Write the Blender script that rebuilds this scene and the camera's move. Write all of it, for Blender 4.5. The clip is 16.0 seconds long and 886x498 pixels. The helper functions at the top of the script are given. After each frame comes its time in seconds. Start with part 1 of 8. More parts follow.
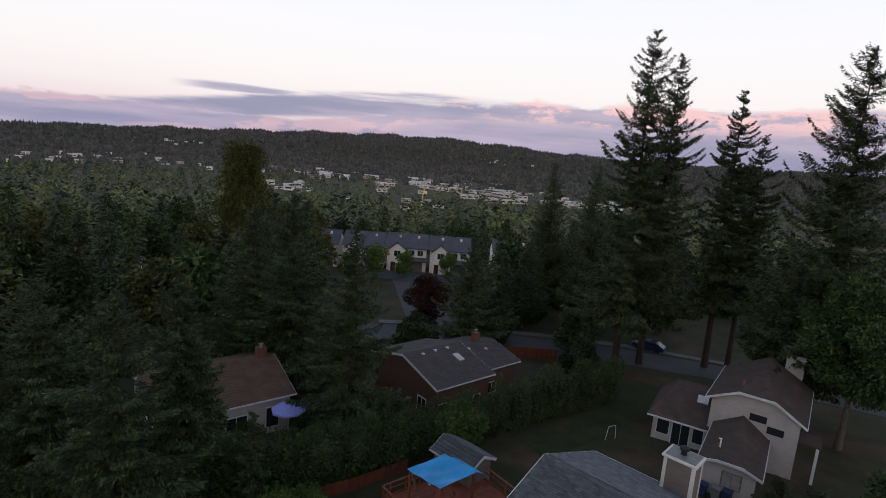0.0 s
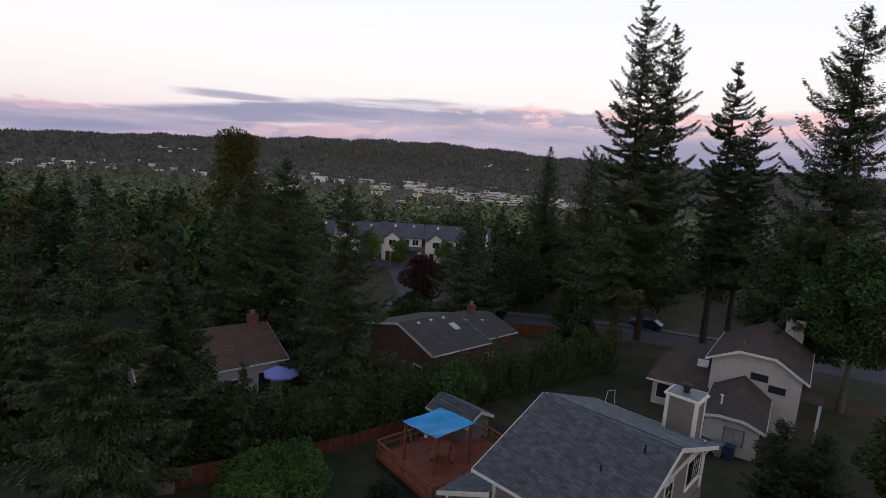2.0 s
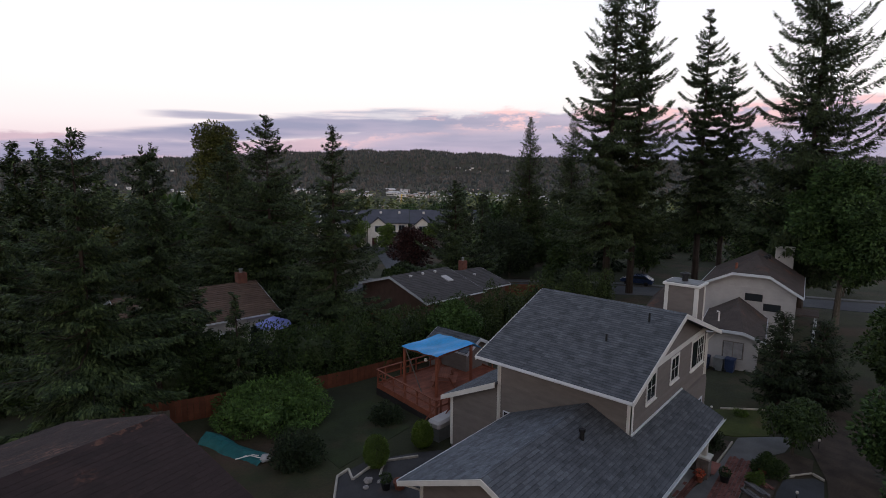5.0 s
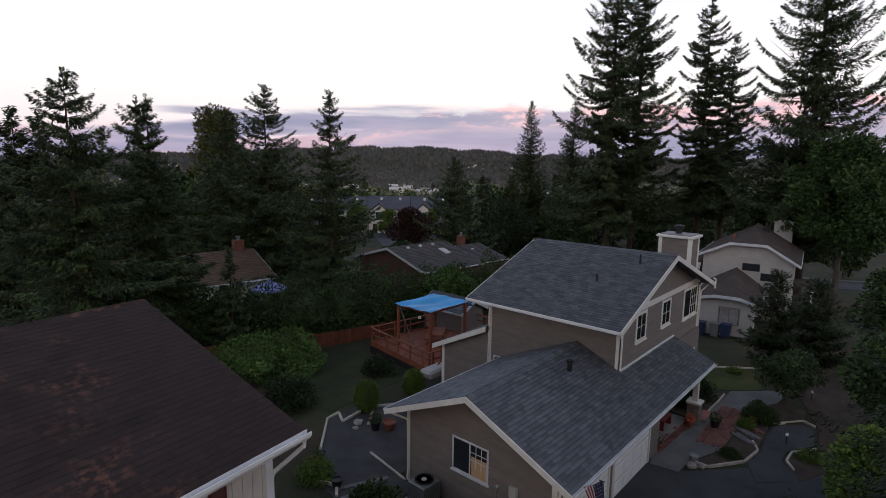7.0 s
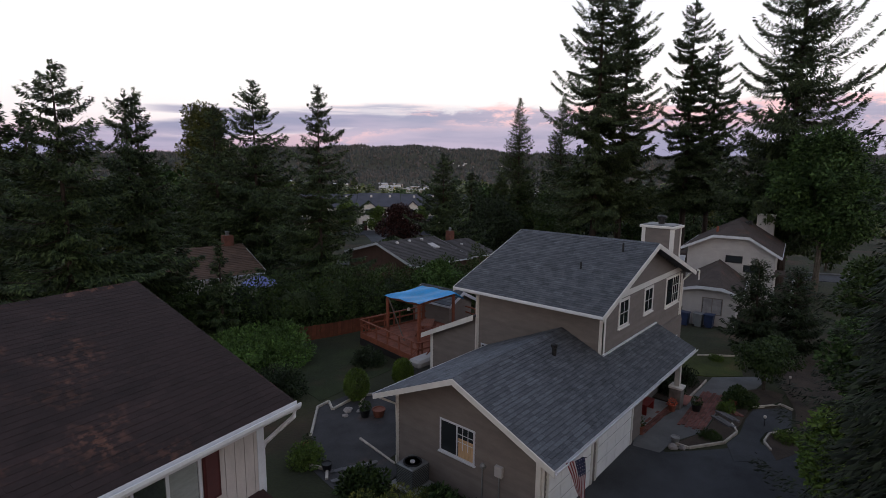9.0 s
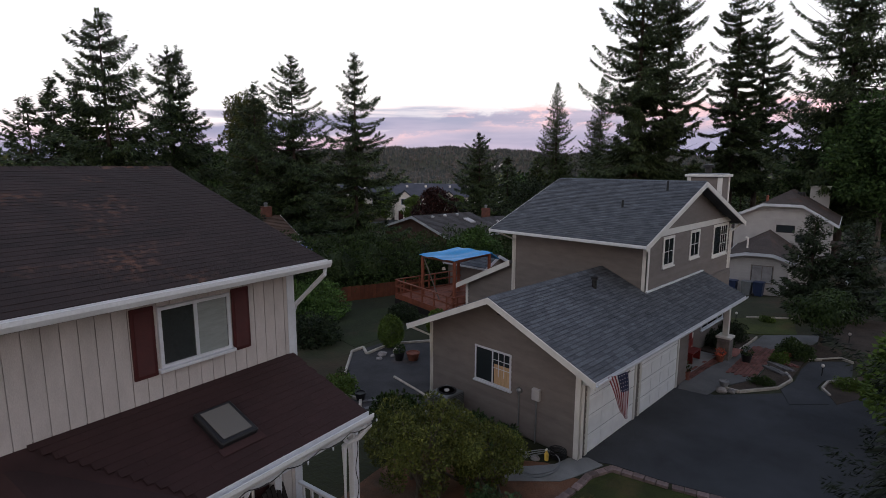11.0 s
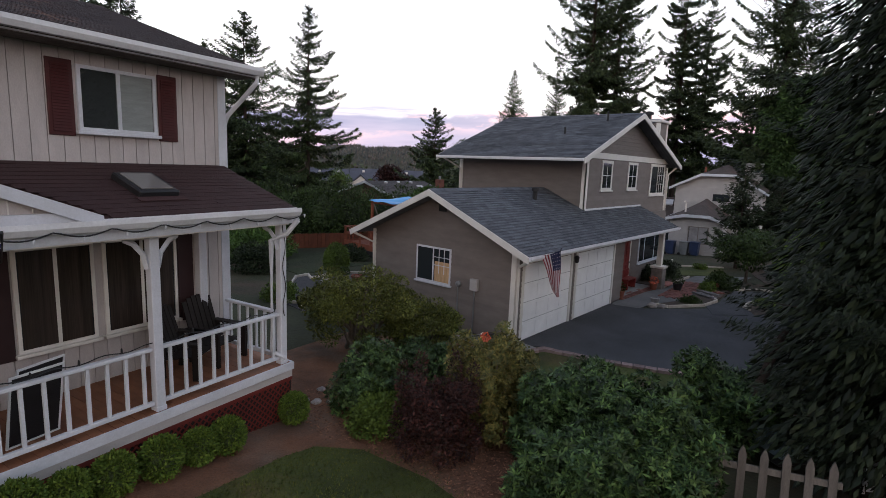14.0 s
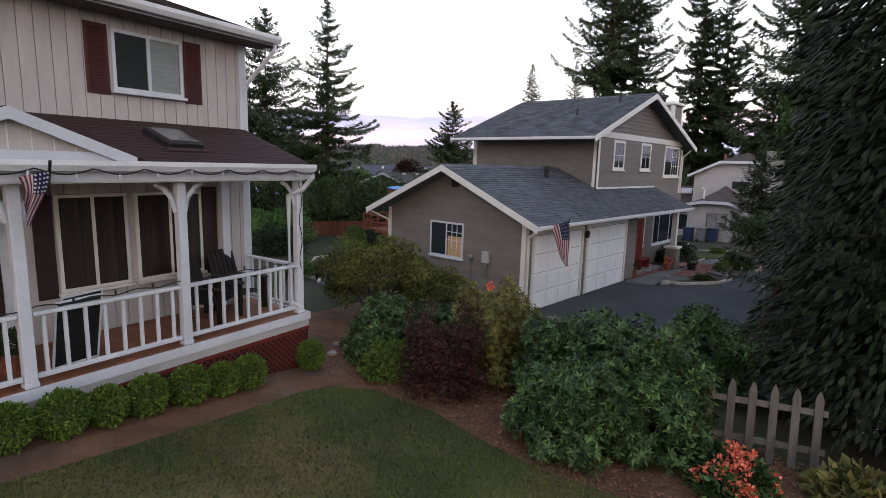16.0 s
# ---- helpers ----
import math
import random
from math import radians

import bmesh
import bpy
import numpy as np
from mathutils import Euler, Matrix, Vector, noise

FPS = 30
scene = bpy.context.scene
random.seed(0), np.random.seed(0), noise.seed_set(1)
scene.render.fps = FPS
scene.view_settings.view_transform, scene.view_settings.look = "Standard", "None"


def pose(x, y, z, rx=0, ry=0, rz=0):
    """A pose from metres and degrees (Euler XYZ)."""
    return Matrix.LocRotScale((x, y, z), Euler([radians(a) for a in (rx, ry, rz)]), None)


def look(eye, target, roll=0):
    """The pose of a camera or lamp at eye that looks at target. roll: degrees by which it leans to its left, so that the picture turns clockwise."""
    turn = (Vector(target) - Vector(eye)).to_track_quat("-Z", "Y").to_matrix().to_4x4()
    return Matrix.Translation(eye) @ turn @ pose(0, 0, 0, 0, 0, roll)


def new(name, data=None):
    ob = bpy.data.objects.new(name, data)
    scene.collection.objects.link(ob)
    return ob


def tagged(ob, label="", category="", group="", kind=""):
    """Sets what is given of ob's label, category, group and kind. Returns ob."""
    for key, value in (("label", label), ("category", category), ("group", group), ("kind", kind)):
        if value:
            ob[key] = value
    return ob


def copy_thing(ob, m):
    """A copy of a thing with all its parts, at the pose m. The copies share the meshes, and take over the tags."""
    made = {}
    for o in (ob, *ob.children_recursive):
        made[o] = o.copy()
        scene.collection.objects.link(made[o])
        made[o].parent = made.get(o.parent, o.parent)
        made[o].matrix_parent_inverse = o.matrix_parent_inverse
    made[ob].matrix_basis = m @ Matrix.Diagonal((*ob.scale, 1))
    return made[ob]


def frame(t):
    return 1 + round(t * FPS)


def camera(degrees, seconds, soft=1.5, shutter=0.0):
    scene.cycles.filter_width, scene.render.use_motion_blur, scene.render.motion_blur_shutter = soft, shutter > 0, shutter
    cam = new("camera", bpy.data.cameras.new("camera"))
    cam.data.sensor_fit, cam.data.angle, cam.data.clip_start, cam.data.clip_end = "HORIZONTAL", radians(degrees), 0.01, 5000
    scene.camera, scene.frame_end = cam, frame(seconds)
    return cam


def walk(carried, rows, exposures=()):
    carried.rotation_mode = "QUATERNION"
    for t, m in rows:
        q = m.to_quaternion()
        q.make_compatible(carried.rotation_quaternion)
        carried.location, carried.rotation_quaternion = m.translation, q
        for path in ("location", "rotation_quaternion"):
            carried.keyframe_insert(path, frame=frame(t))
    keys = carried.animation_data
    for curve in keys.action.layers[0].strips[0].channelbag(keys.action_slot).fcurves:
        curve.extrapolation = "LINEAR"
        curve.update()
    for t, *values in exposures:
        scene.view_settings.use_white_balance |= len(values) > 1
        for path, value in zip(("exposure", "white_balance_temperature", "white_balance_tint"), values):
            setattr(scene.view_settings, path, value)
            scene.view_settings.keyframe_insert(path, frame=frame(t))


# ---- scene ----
# the camera's walk: a small drone sinking from above the roofs to porch height
cam = camera(80.0, 16.0, soft=0.6)
PATH = [
    (0, (-1.379, 0.192, 23.005), (0.193, 1.681, 22.614), 4.3),
    (0.5, (-1.354, 0.039, 21.941), (0.226, 1.521, 21.555), 4.0),
    (1, (-1.251, 0.043, 20.885), (0.334, 1.519, 20.500), 3.0),
    (1.5, (-1.122, 0.128, 19.952), (0.466, 1.605, 19.577), 3.7),
    (2, (-1.069, 0.028, 19.210), (0.517, 1.507, 18.842), 3.8),
    (2.5, (-0.971, 0.151, 18.530), (0.653, 1.593, 18.176), 3.6),
    (3, (-1.028, 0.346, 17.824), (0.611, 1.770, 17.466), 1.2),
    (3.2, (-0.970, 0.290, 17.590), (0.673, 1.709, 17.232), 0.4),
    (5.3, (-1.481, -0.249, 13.479), (0.140, 1.199, 13.142), 0.4),
    (5.5, (-1.492, -0.289, 13.343), (0.118, 1.169, 12.994), 0.7),
    (6, (-1.538, -0.428, 12.455), (0.069, 1.034, 12.105), 0.7),
    (6.5, (-1.610, -0.644, 11.784), (-0.007, 0.820, 11.428), 0.9),
    (7, (-1.344, -0.821, 11.403), (0.275, 0.627, 11.053), 0.7),
    (7.5, (-1.244, -0.972, 11.416), (0.419, 0.424, 11.063), 4.4),
    (8, (-1.500, -0.957, 11.482), (0.164, 0.439, 11.129), 2.6),
    (8.2, (-1.605, -1.209, 11.600), (0.046, 0.200, 11.242), 0.6),
    (10.3, (-1.616, -1.238, 9.528), (-0.002, 0.215, 9.177), 1.5),
    (10.5, (-1.588, -1.234, 9.347), (-0.009, 0.256, 8.989), 0.8),
    (11, (-1.583, -1.246, 8.422), (-0.038, 0.281, 8.072), 0.1),
    (11.5, (-1.426, -1.348, 7.481), (0.119, 0.177, 7.125), 0.3),
    (12, (-1.343, -1.469, 6.464), (0.291, -0.037, 6.120), 1.1),
    (12.5, (-1.284, -1.808, 5.551), (0.429, -0.468, 5.213), 0.6),
    (13, (-1.422, -1.984, 5.112), (0.291, -0.646, 4.773), 1.0),
    (13.5, (-1.456, -2.070, 5.033), (0.236, -0.705, 4.694), 1.8),
    (14, (-1.774, -2.154, 5.153), (-0.108, -0.758, 4.812), 2.2),
    (14.5, (-1.841, -2.164, 5.022), (-0.200, -0.739, 4.682), 0.3),
    (15, (-1.924, -2.335, 4.666), (-0.325, -0.865, 4.321), -0.0),
    (15.5, (-1.887, -2.445, 4.463), (-0.281, -0.982, 4.121), 1.3),
    (16, (-2.074, -2.762, 4.453), (-0.464, -1.304, 4.104), 1.6),
]
walk(cam, [(t, look(eye, target, roll)) for t, eye, target, roll in PATH],
     [(0.0, 0.0), (3.0, 0.05), (5.5, 0.1), (8.0, 0.12), (10.5, 0.2), (12.0, 0.33), (13.0, 0.42), (14.5, 0.84), (16.0, 1.1)])

# ---- sky and light: dusk, the sun just gone behind the camera ----
world = bpy.data.worlds.new("dusk_sky")
scene.world = world
world.use_nodes = True
wn, wl = world.node_tree.nodes, world.node_tree.links
wn.clear()

w_out = wn.new("ShaderNodeOutputWorld")
w_bg = wn.new("ShaderNodeBackground")
w_bg.inputs["Strength"].default_value = 1.0
w_sky = wn.new("ShaderNodeTexSky")
w_sky.sky_type = "NISHITA"
w_sky.sun_disc = False
w_sky.sun_elevation = radians(2.0)
w_sky.sun_rotation = radians(226)
w_co = wn.new("ShaderNodeTexCoord")
w_sep = wn.new("ShaderNodeSeparateXYZ")
wl.new(w_co.outputs["Generated"], w_sep.inputs[0])
# clear sky: peach at the skyline, white above, pale blue overhead
w_ramp = wn.new("ShaderNodeValToRGB")
cr = w_ramp.color_ramp
cr.elements[0].position, cr.elements[0].color = 0.0, (0.55, 0.47, 0.60, 1)
cr.elements[1].position, cr.elements[1].color = 1.0, (0.20, 0.25, 0.39, 1)
for p, c in ((0.035, (0.83, 0.68, 0.74, 1)), (0.075, (0.91, 0.83, 0.86, 1)), (0.12, (0.94, 0.90, 0.91, 1)), (0.2, (0.95, 0.93, 0.97, 1)), (0.34, (0.86, 0.90, 1.0, 1)), (0.5, (0.40, 0.46, 0.58, 1))):
    e = cr.elements.new(p)
    e.color = c
wl.new(w_sep.outputs["Z"], w_ramp.inputs[0])
# long flat clouds low over the ridge: azimuth and elevation as plane coordinates
w_az = wn.new("ShaderNodeMath")
w_az.operation = "ARCTAN2"
wl.new(w_sep.outputs["Y"], w_az.inputs[0])
wl.new(w_sep.outputs["X"], w_az.inputs[1])
w_comb = wn.new("ShaderNodeCombineXYZ")
wl.new(w_az.outputs[0], w_comb.inputs[0])
wl.new(w_sep.outputs["Z"], w_comb.inputs[1])


def cloud_field(sx, sy, scale, detail, rough, shift):
    mp = wn.new("ShaderNodeMapping")
    mp.inputs["Scale"].default_value = (sx, sy, 1)
    mp.inputs["Location"].default_value = (shift, shift * 0.7, shift)
    wl.new(w_comb.outputs[0], mp.inputs[0])
    tx = wn.new("ShaderNodeTexNoise")
    tx.inputs["Scale"].default_value = scale
    tx.inputs["Detail"].default_value = detail
    tx.inputs["Roughness"].default_value = rough
    wl.new(mp.outputs[0], tx.inputs["Vector"])
    return tx.outputs["Fac"]


def w_math(op, a, b=None, clamp=False):
    n = wn.new("ShaderNodeMath")
    n.operation, n.use_clamp = op, clamp
    for i, v in enumerate((a, b)):
        if v is None:
            continue
        if isinstance(v, (int, float)):
            n.inputs[i].default_value = v
        else:
            wl.new(v, n.inputs[i])
    return n.outputs[0]


def w_range(v, a, b, c, d):
    n = wn.new("ShaderNodeMapRange")
    n.interpolation_type = "SMOOTHSTEP"
    wl.new(v, n.inputs[0])
    for i, q in enumerate((a, b, c, d)):
        n.inputs[i + 1].default_value = q
    return n.outputs[0]


def w_mix(fac, a, b):
    n = wn.new("ShaderNodeMix")
    n.data_type = "RGBA"
    for i, v in ((0, fac), (6, a), (7, b)):
        if isinstance(v, tuple):
            n.inputs[i].default_value = v
        else:
            wl.new(v, n.inputs[i])
    return n.outputs[2]


streak = cloud_field(1.0, 16.0, 2.6, 7, 0.55, 3.1)
puff = cloud_field(1.0, 2.6, 11.0, 8, 0.62, 7.7)
soft = cloud_field(1.0, 9.0, 4.0, 5, 0.5, 11.3)
# a low deck of cloud to the south-east with sunlit pink heads, grey-lilac underneath
az = w_az.outputs[0]
up = w_sep.outputs["Z"]
deck_top = w_range(az, 0.70, 1.0, 0.102, 0.046)
above = w_math("SUBTRACT", up, deck_top)
above = w_math("ADD", above, w_math("MULTIPLY", w_math("SUBTRACT", puff, 0.5), -0.05))
above = w_math("ADD", above, w_math("MULTIPLY", w_math("SUBTRACT", soft, 0.5), -0.04))
deck = w_range(above, 0.005, -0.008, 0.0, 0.95)
heads = w_math("MULTIPLY", w_range(above, -0.052, -0.024, 0, 1), w_range(az, 1.0, 0.68, 0.45, 1))
pink = w_math("MULTIPLY", heads, w_range(puff, 0.45, 0.56, 0.08, 1.0))
# long lilac bars in the north-east
bar_mid = w_range(az, 0.8, 1.5, 0.080, 0.015)
bar_off = w_math("ABSOLUTE", w_math("ADD", w_math("SUBTRACT", up, bar_mid), w_math("MULTIPLY", w_math("SUBTRACT", soft, 0.5), 0.035)))
bars = w_math("MULTIPLY", w_range(bar_off, 0.012, 0.026, 1.0, 0), w_math("MULTIPLY", w_range(az, 0.55, 0.85, 0, 1), w_range(streak, 0.34, 0.48, 0.45, 1)))
thin_off = w_math("ABSOLUTE", w_math("ADD", w_math("SUBTRACT", up, 0.083), w_math("MULTIPLY", w_math("SUBTRACT", streak, 0.5), 0.02)))
thin = w_math("MULTIPLY", w_range(thin_off, 0.002, 0.007, 0.85, 0), w_math("MULTIPLY", w_range(az, 1.0, 1.08, 0, 1), w_range(az, 1.25, 1.17, 0, 1)))
bars = w_math("MAXIMUM", bars, thin, True)
cover = w_math("MAXIMUM", deck, bars, True)
grey = w_mix(w_range(soft, 0.35, 0.7, 0, 1), (0.29, 0.30, 0.46, 1), (0.46, 0.41, 0.56, 1))
pinkish = w_math("MULTIPLY", pink, w_range(bars, 0.2, 0.7, 1, 0))
cloud = w_mix(pinkish, grey, (0.90, 0.57, 0.60, 1))
sky_col = w_mix(cover, w_ramp.outputs[0], cloud)
# afterglow low in the west, behind the viewer, where the sun has just set
w_west = wn.new("ShaderNodeVectorMath")
w_west.operation = "DOT_PRODUCT"
wl.new(w_co.outputs["Generated"], w_west.inputs[0])
w_west.inputs[1].default_value = (-0.70, -0.68, 0.22)
glow = w_range(w_west.outputs["Value"], 0.45, 0.97, 0.0, 0.86)
sky_col = w_mix(glow, sky_col, (0.82, 0.76, 0.75, 1))
w_add = wn.new("ShaderNodeMix")
w_add.data_type, w_add.blend_type = "RGBA", "ADD"
w_add.inputs[0].default_value = 0.02
wl.new(sky_col, w_add.inputs[6])
wl.new(w_sky.outputs[0], w_add.inputs[7])
wl.new(w_add.outputs[2], w_bg.inputs["Color"])
wl.new(w_bg.outputs[0], w_out.inputs["Surface"])

sun = new("sun", bpy.data.lights.new("sun", "SUN"))
sun.data.energy, sun.data.angle, sun.data.color = 0.12, radians(12), (1.0, 0.72, 0.55)
sun.matrix_basis = look((-30, -28, 3.5), (0, 0, 0))

# ---- materials ----
def mat(name, base, rough=0.8, var=0.3, scale=3.0, fine=40.0, bump=0.3, metal=0.0, island=0.0, each=0.0, tint=None, spot=0.0, spec=0.35, stretch=(1, 1, 1), depth=0.02, band=0.0, speck=0.0):
    """A surface with stains at a large scale, grain at a small one, and fine relief. tint: a second colour that comes in patches; spot: how much of it;
    island, each: how far joined pieces and single objects differ."""
    m = bpy.data.materials.new(name)
    m.use_nodes = True
    nt = m.node_tree
    n, l = nt.nodes, nt.links
    bsdf = n["Principled BSDF"]
    co = n.new("ShaderNodeTexCoord")
    mp = n.new("ShaderNodeMapping")
    mp.inputs["Scale"].default_value = stretch
    l.new(co.outputs["Object"], mp.inputs[0])

    def noise_tex(sc, detail):
        t = n.new("ShaderNodeTexNoise")
        t.inputs["Scale"].default_value = sc
        t.inputs["Detail"].default_value = detail
        t.inputs["Roughness"].default_value = 0.6
        l.new(mp.outputs[0], t.inputs["Vector"])
        return t.outputs["Fac"]

    def rng(v, a, b, c, d):
        r = n.new("ShaderNodeMapRange")
        l.new(v, r.inputs[0])
        for i, q in enumerate((a, b, c, d)):
            r.inputs[i + 1].default_value = q
        return r.outputs[0]

    def mul(a, b):
        k = n.new("ShaderNodeMath")
        k.operation = "MULTIPLY"
        for i, v in enumerate((a, b)):
            if isinstance(v, float):
                k.inputs[i].default_value = v
            else:
                l.new(v, k.inputs[i])
        return k.outputs[0]

    big, small = noise_tex(scale, 4), noise_tex(fine, 3)
    value = mul(rng(big, 0.3, 0.7, 1 - var, 1 + var), rng(small, 0.3, 0.7, 1 - var * 0.6, 1 + var * 0.6))
    if island:
        g = n.new("ShaderNodeNewGeometry")
        value = mul(value, rng(g.outputs["Random Per Island"], 0, 1, 1 - island, 1 + island))
    if each:
        o = n.new("ShaderNodeObjectInfo")
        value = mul(value, rng(o.outputs["Random"], 0, 1, 1 - each, 1 + each))
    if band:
        # shadow line of each course, painted as a darker band along its head
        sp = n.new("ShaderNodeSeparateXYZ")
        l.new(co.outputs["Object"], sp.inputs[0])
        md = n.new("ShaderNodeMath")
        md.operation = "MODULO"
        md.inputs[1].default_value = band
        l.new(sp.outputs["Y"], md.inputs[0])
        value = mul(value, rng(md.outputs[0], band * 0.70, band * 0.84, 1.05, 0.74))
    colour = n.new("ShaderNodeRGB")
    colour.outputs[0].default_value = (*base, 1)
    source = colour.outputs[0]
    if tint:
        mx = n.new("ShaderNodeMix")
        mx.data_type = "RGBA"
        l.new(source, mx.inputs[6])
        mx.inputs[7].default_value = (*tint, 1)
        patch = noise_tex(scale * 0.55, 6)
        mask = rng(patch, 0.62 - spot, 0.72 - spot * 0.6, 0, 1)
        if speck:
            # broken up into small crusts, as lichen grows
            mask = mul(mask, rng(noise_tex(speck, 5), 0.47, 0.58, 0.0, 1.0))
        l.new(mask, mx.inputs[0])
        source = mx.outputs[2]
    sc = n.new("ShaderNodeVectorMath")
    sc.operation = "SCALE"
    l.new(source, sc.inputs[0])
    l.new(value, sc.inputs["Scale"])
    l.new(sc.outputs[0], bsdf.inputs["Base Color"])
    bsdf.inputs["Metallic"].default_value = metal
    bsdf.inputs["Specular IOR Level"].default_value = spec
    l.new(rng(small, 0.3, 0.7, max(0.02, rough - 0.08), min(1, rough + 0.08)), bsdf.inputs["Roughness"])
    if bump:
        bp = n.new("ShaderNodeBump")
        bp.inputs["Strength"].default_value = bump
        bp.inputs["Distance"].default_value = depth
        l.new(small, bp.inputs["Height"])
        l.new(bp.outputs[0], bsdf.inputs["Normal"])
    return m


def leaf_mat(name, base, tip, island=0.45, rough=0.6, grain=0.9):
    """Foliage: every leaf or spray its own shade between two greens."""
    m = bpy.data.materials.new(name)
    m.use_nodes = True
    n, l = m.node_tree.nodes, m.node_tree.links
    bsdf = n["Principled BSDF"]
    g = n.new("ShaderNodeNewGeometry")
    mx = n.new("ShaderNodeMix")
    mx.data_type = "RGBA"
    mx.inputs[6].default_value, mx.inputs[7].default_value = (*base, 1), (*tip, 1)
    pw = n.new("ShaderNodeMath")
    pw.operation = "POWER"
    pw.inputs[1].default_value = 1.6
    l.new(g.outputs["Random Per Island"], pw.inputs[0])
    l.new(pw.outputs[0], mx.inputs[0])
    co = n.new("ShaderNodeTexCoord")
    t = n.new("ShaderNodeTexNoise")
    t.inputs["Scale"].default_value = grain
    t.inputs["Detail"].default_value = 3
    l.new(co.outputs["Object"], t.inputs["Vector"])
    r = n.new("ShaderNodeMapRange")
    for i, q in enumerate((0.3, 0.7, 1 - island, 1 + island)):
        r.inputs[i + 1].default_value = q
    l.new(t.outputs["Fac"], r.inputs[0])
    sc = n.new("ShaderNodeVectorMath")
    sc.operation = "SCALE"
    l.new(mx.outputs[2], sc.inputs[0])
    l.new(r.outputs[0], sc.inputs["Scale"])
    l.new(sc.outputs[0], bsdf.inputs["Base Color"])
    bsdf.inputs["Roughness"].default_value = rough
    bsdf.inputs["Specular IOR Level"].default_value = 0.18
    return m


def glass_mat(name, base=(0.02, 0.025, 0.03), rough=0.04, ior=1.5):
    m = bpy.data.materials.new(name)
    m.use_nodes = True
    b = m.node_tree.nodes["Principled BSDF"]
    b.inputs["Base Color"].default_value = (*base, 1)
    b.inputs["Roughness"].default_value = rough
    b.inputs["Specular IOR Level"].default_value = 0.6
    b.inputs["IOR"].default_value = ior
    return m


M_SIDING = mat("taupe_lap_siding", (0.158, 0.136, 0.126), 0.7, 0.12, 1.5, 60, 0.15, each=0.05, stretch=(1, 1, 3))
M_TRIM = mat("ivory_trim_paint", (0.64, 0.62, 0.59), 0.55, 0.08, 2, 50, 0.08)
M_WHITE = mat("white_paint", (0.53, 0.55, 0.60), 0.5, 0.1, 2, 40, 0.08)
M_GUTTER = mat("gutter_enamel", (0.66, 0.67, 0.70), 0.4, 0.1, 1.5, 30, 0.05)
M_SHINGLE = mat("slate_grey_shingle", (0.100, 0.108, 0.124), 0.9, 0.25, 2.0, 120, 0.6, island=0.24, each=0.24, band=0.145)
M_SHINGLE_BROWN = mat("brown_shingle", (0.040, 0.018, 0.018), 0.92, 0.25, 1.2, 110, 0.6, island=0.1, each=0.1)
M_SHINGLE_MOSSY = mat("lichened_brown_shingle", (0.029, 0.0175, 0.0175), 0.92, 0.3, 1.3, 90, 0.6, island=0.16, each=0.16, tint=(0.125, 0.058, 0.040), spot=0.11, speck=7.0)
M_SHINGLE_TAN = mat("brown_far_shingle", (0.10, 0.064, 0.048), 0.92, 0.25, 1.0, 60, 0.5, island=0.08)
M_SHINGLE_D = mat("umber_shingle", (0.060, 0.046, 0.041), 0.92, 0.25, 1.0, 60, 0.5, island=0.1, tint=(0.11, 0.055, 0.038), spot=0.05)
M_SHINGLE_C = mat("grey_brown_shingle", (0.066, 0.061, 0.063), 0.92, 0.2, 1.0, 60, 0.5, island=0.08)
M_PANEL_SIDING = mat("pale_grooved_siding", (0.44, 0.405, 0.395), 0.75, 0.12, 1.2, 40, 0.2, each=0.03, stretch=(3, 3, 1))
M_PALE = mat("pale_grey_house_paint", (0.39, 0.372, 0.368), 0.75, 0.1, 1.2, 40, 0.15)
M_MAROON = mat("maroon_shutter_paint", (0.062, 0.013, 0.013), 0.6, 0.2, 3, 40, 0.1)
M_BRICKBROWN = mat("red_brown_siding", (0.105, 0.062, 0.050), 0.8, 0.2, 1.5, 40, 0.2)
# maroon of the upper shutters, darkened for the shade of the porch
M_MAROONSHADE = mat("shaded_maroon_paint", (0.028, 0.012, 0.013), 0.55, 0.2, 3, 40, 0.1)
M_BRICK = mat("chimney_brick", (0.15, 0.062, 0.046), 0.85, 0.3, 3, 40, 0.4, each=0.2)
M_GLASS = glass_mat("window_glass")
M_GLASSPALE = glass_mat("double_glazed_pane", (0.035, 0.04, 0.042), 0.03, 2.1)
M_CURTAIN = mat("warm_curtain", (0.45, 0.30, 0.17), 0.9, 0.2, 4, 30, 0.2, stretch=(6, 6, 0.5))
M_BLIND = mat("pale_window_blind", (0.24, 0.26, 0.26), 0.12, 0.12, 3, 30, 0.0, spec=0.6, stretch=(1, 1, 6))
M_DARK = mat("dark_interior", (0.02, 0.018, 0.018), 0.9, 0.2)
M_ASPHALT = mat("asphalt", (0.045, 0.047, 0.052), 0.9, 0.3, 0.5, 90, 0.5, tint=(0.03, 0.031, 0.034), spot=0.05)
M_ROAD = mat("road_asphalt", (0.055, 0.058, 0.068), 0.9, 0.25, 0.3, 60, 0.4)
M_PATIO = mat("dark_patio_gravel", (0.052, 0.050, 0.052), 0.95, 0.3, 0.8, 60, 0.5, tint=(0.11, 0.08, 0.07), spot=0.02)
M_WALK = mat("grey_paved_walk", (0.13, 0.13, 0.132), 0.9, 0.25, 0.8, 40, 0.4)
M_SOIL = mat("dark_bed_soil", (0.055, 0.040, 0.030), 0.95, 0.4, 1.0, 35, 0.8, depth=0.04)
M_CONCRETE = mat("concrete", (0.23, 0.23, 0.23), 0.9, 0.25, 0.8, 60, 0.4, each=0.1)
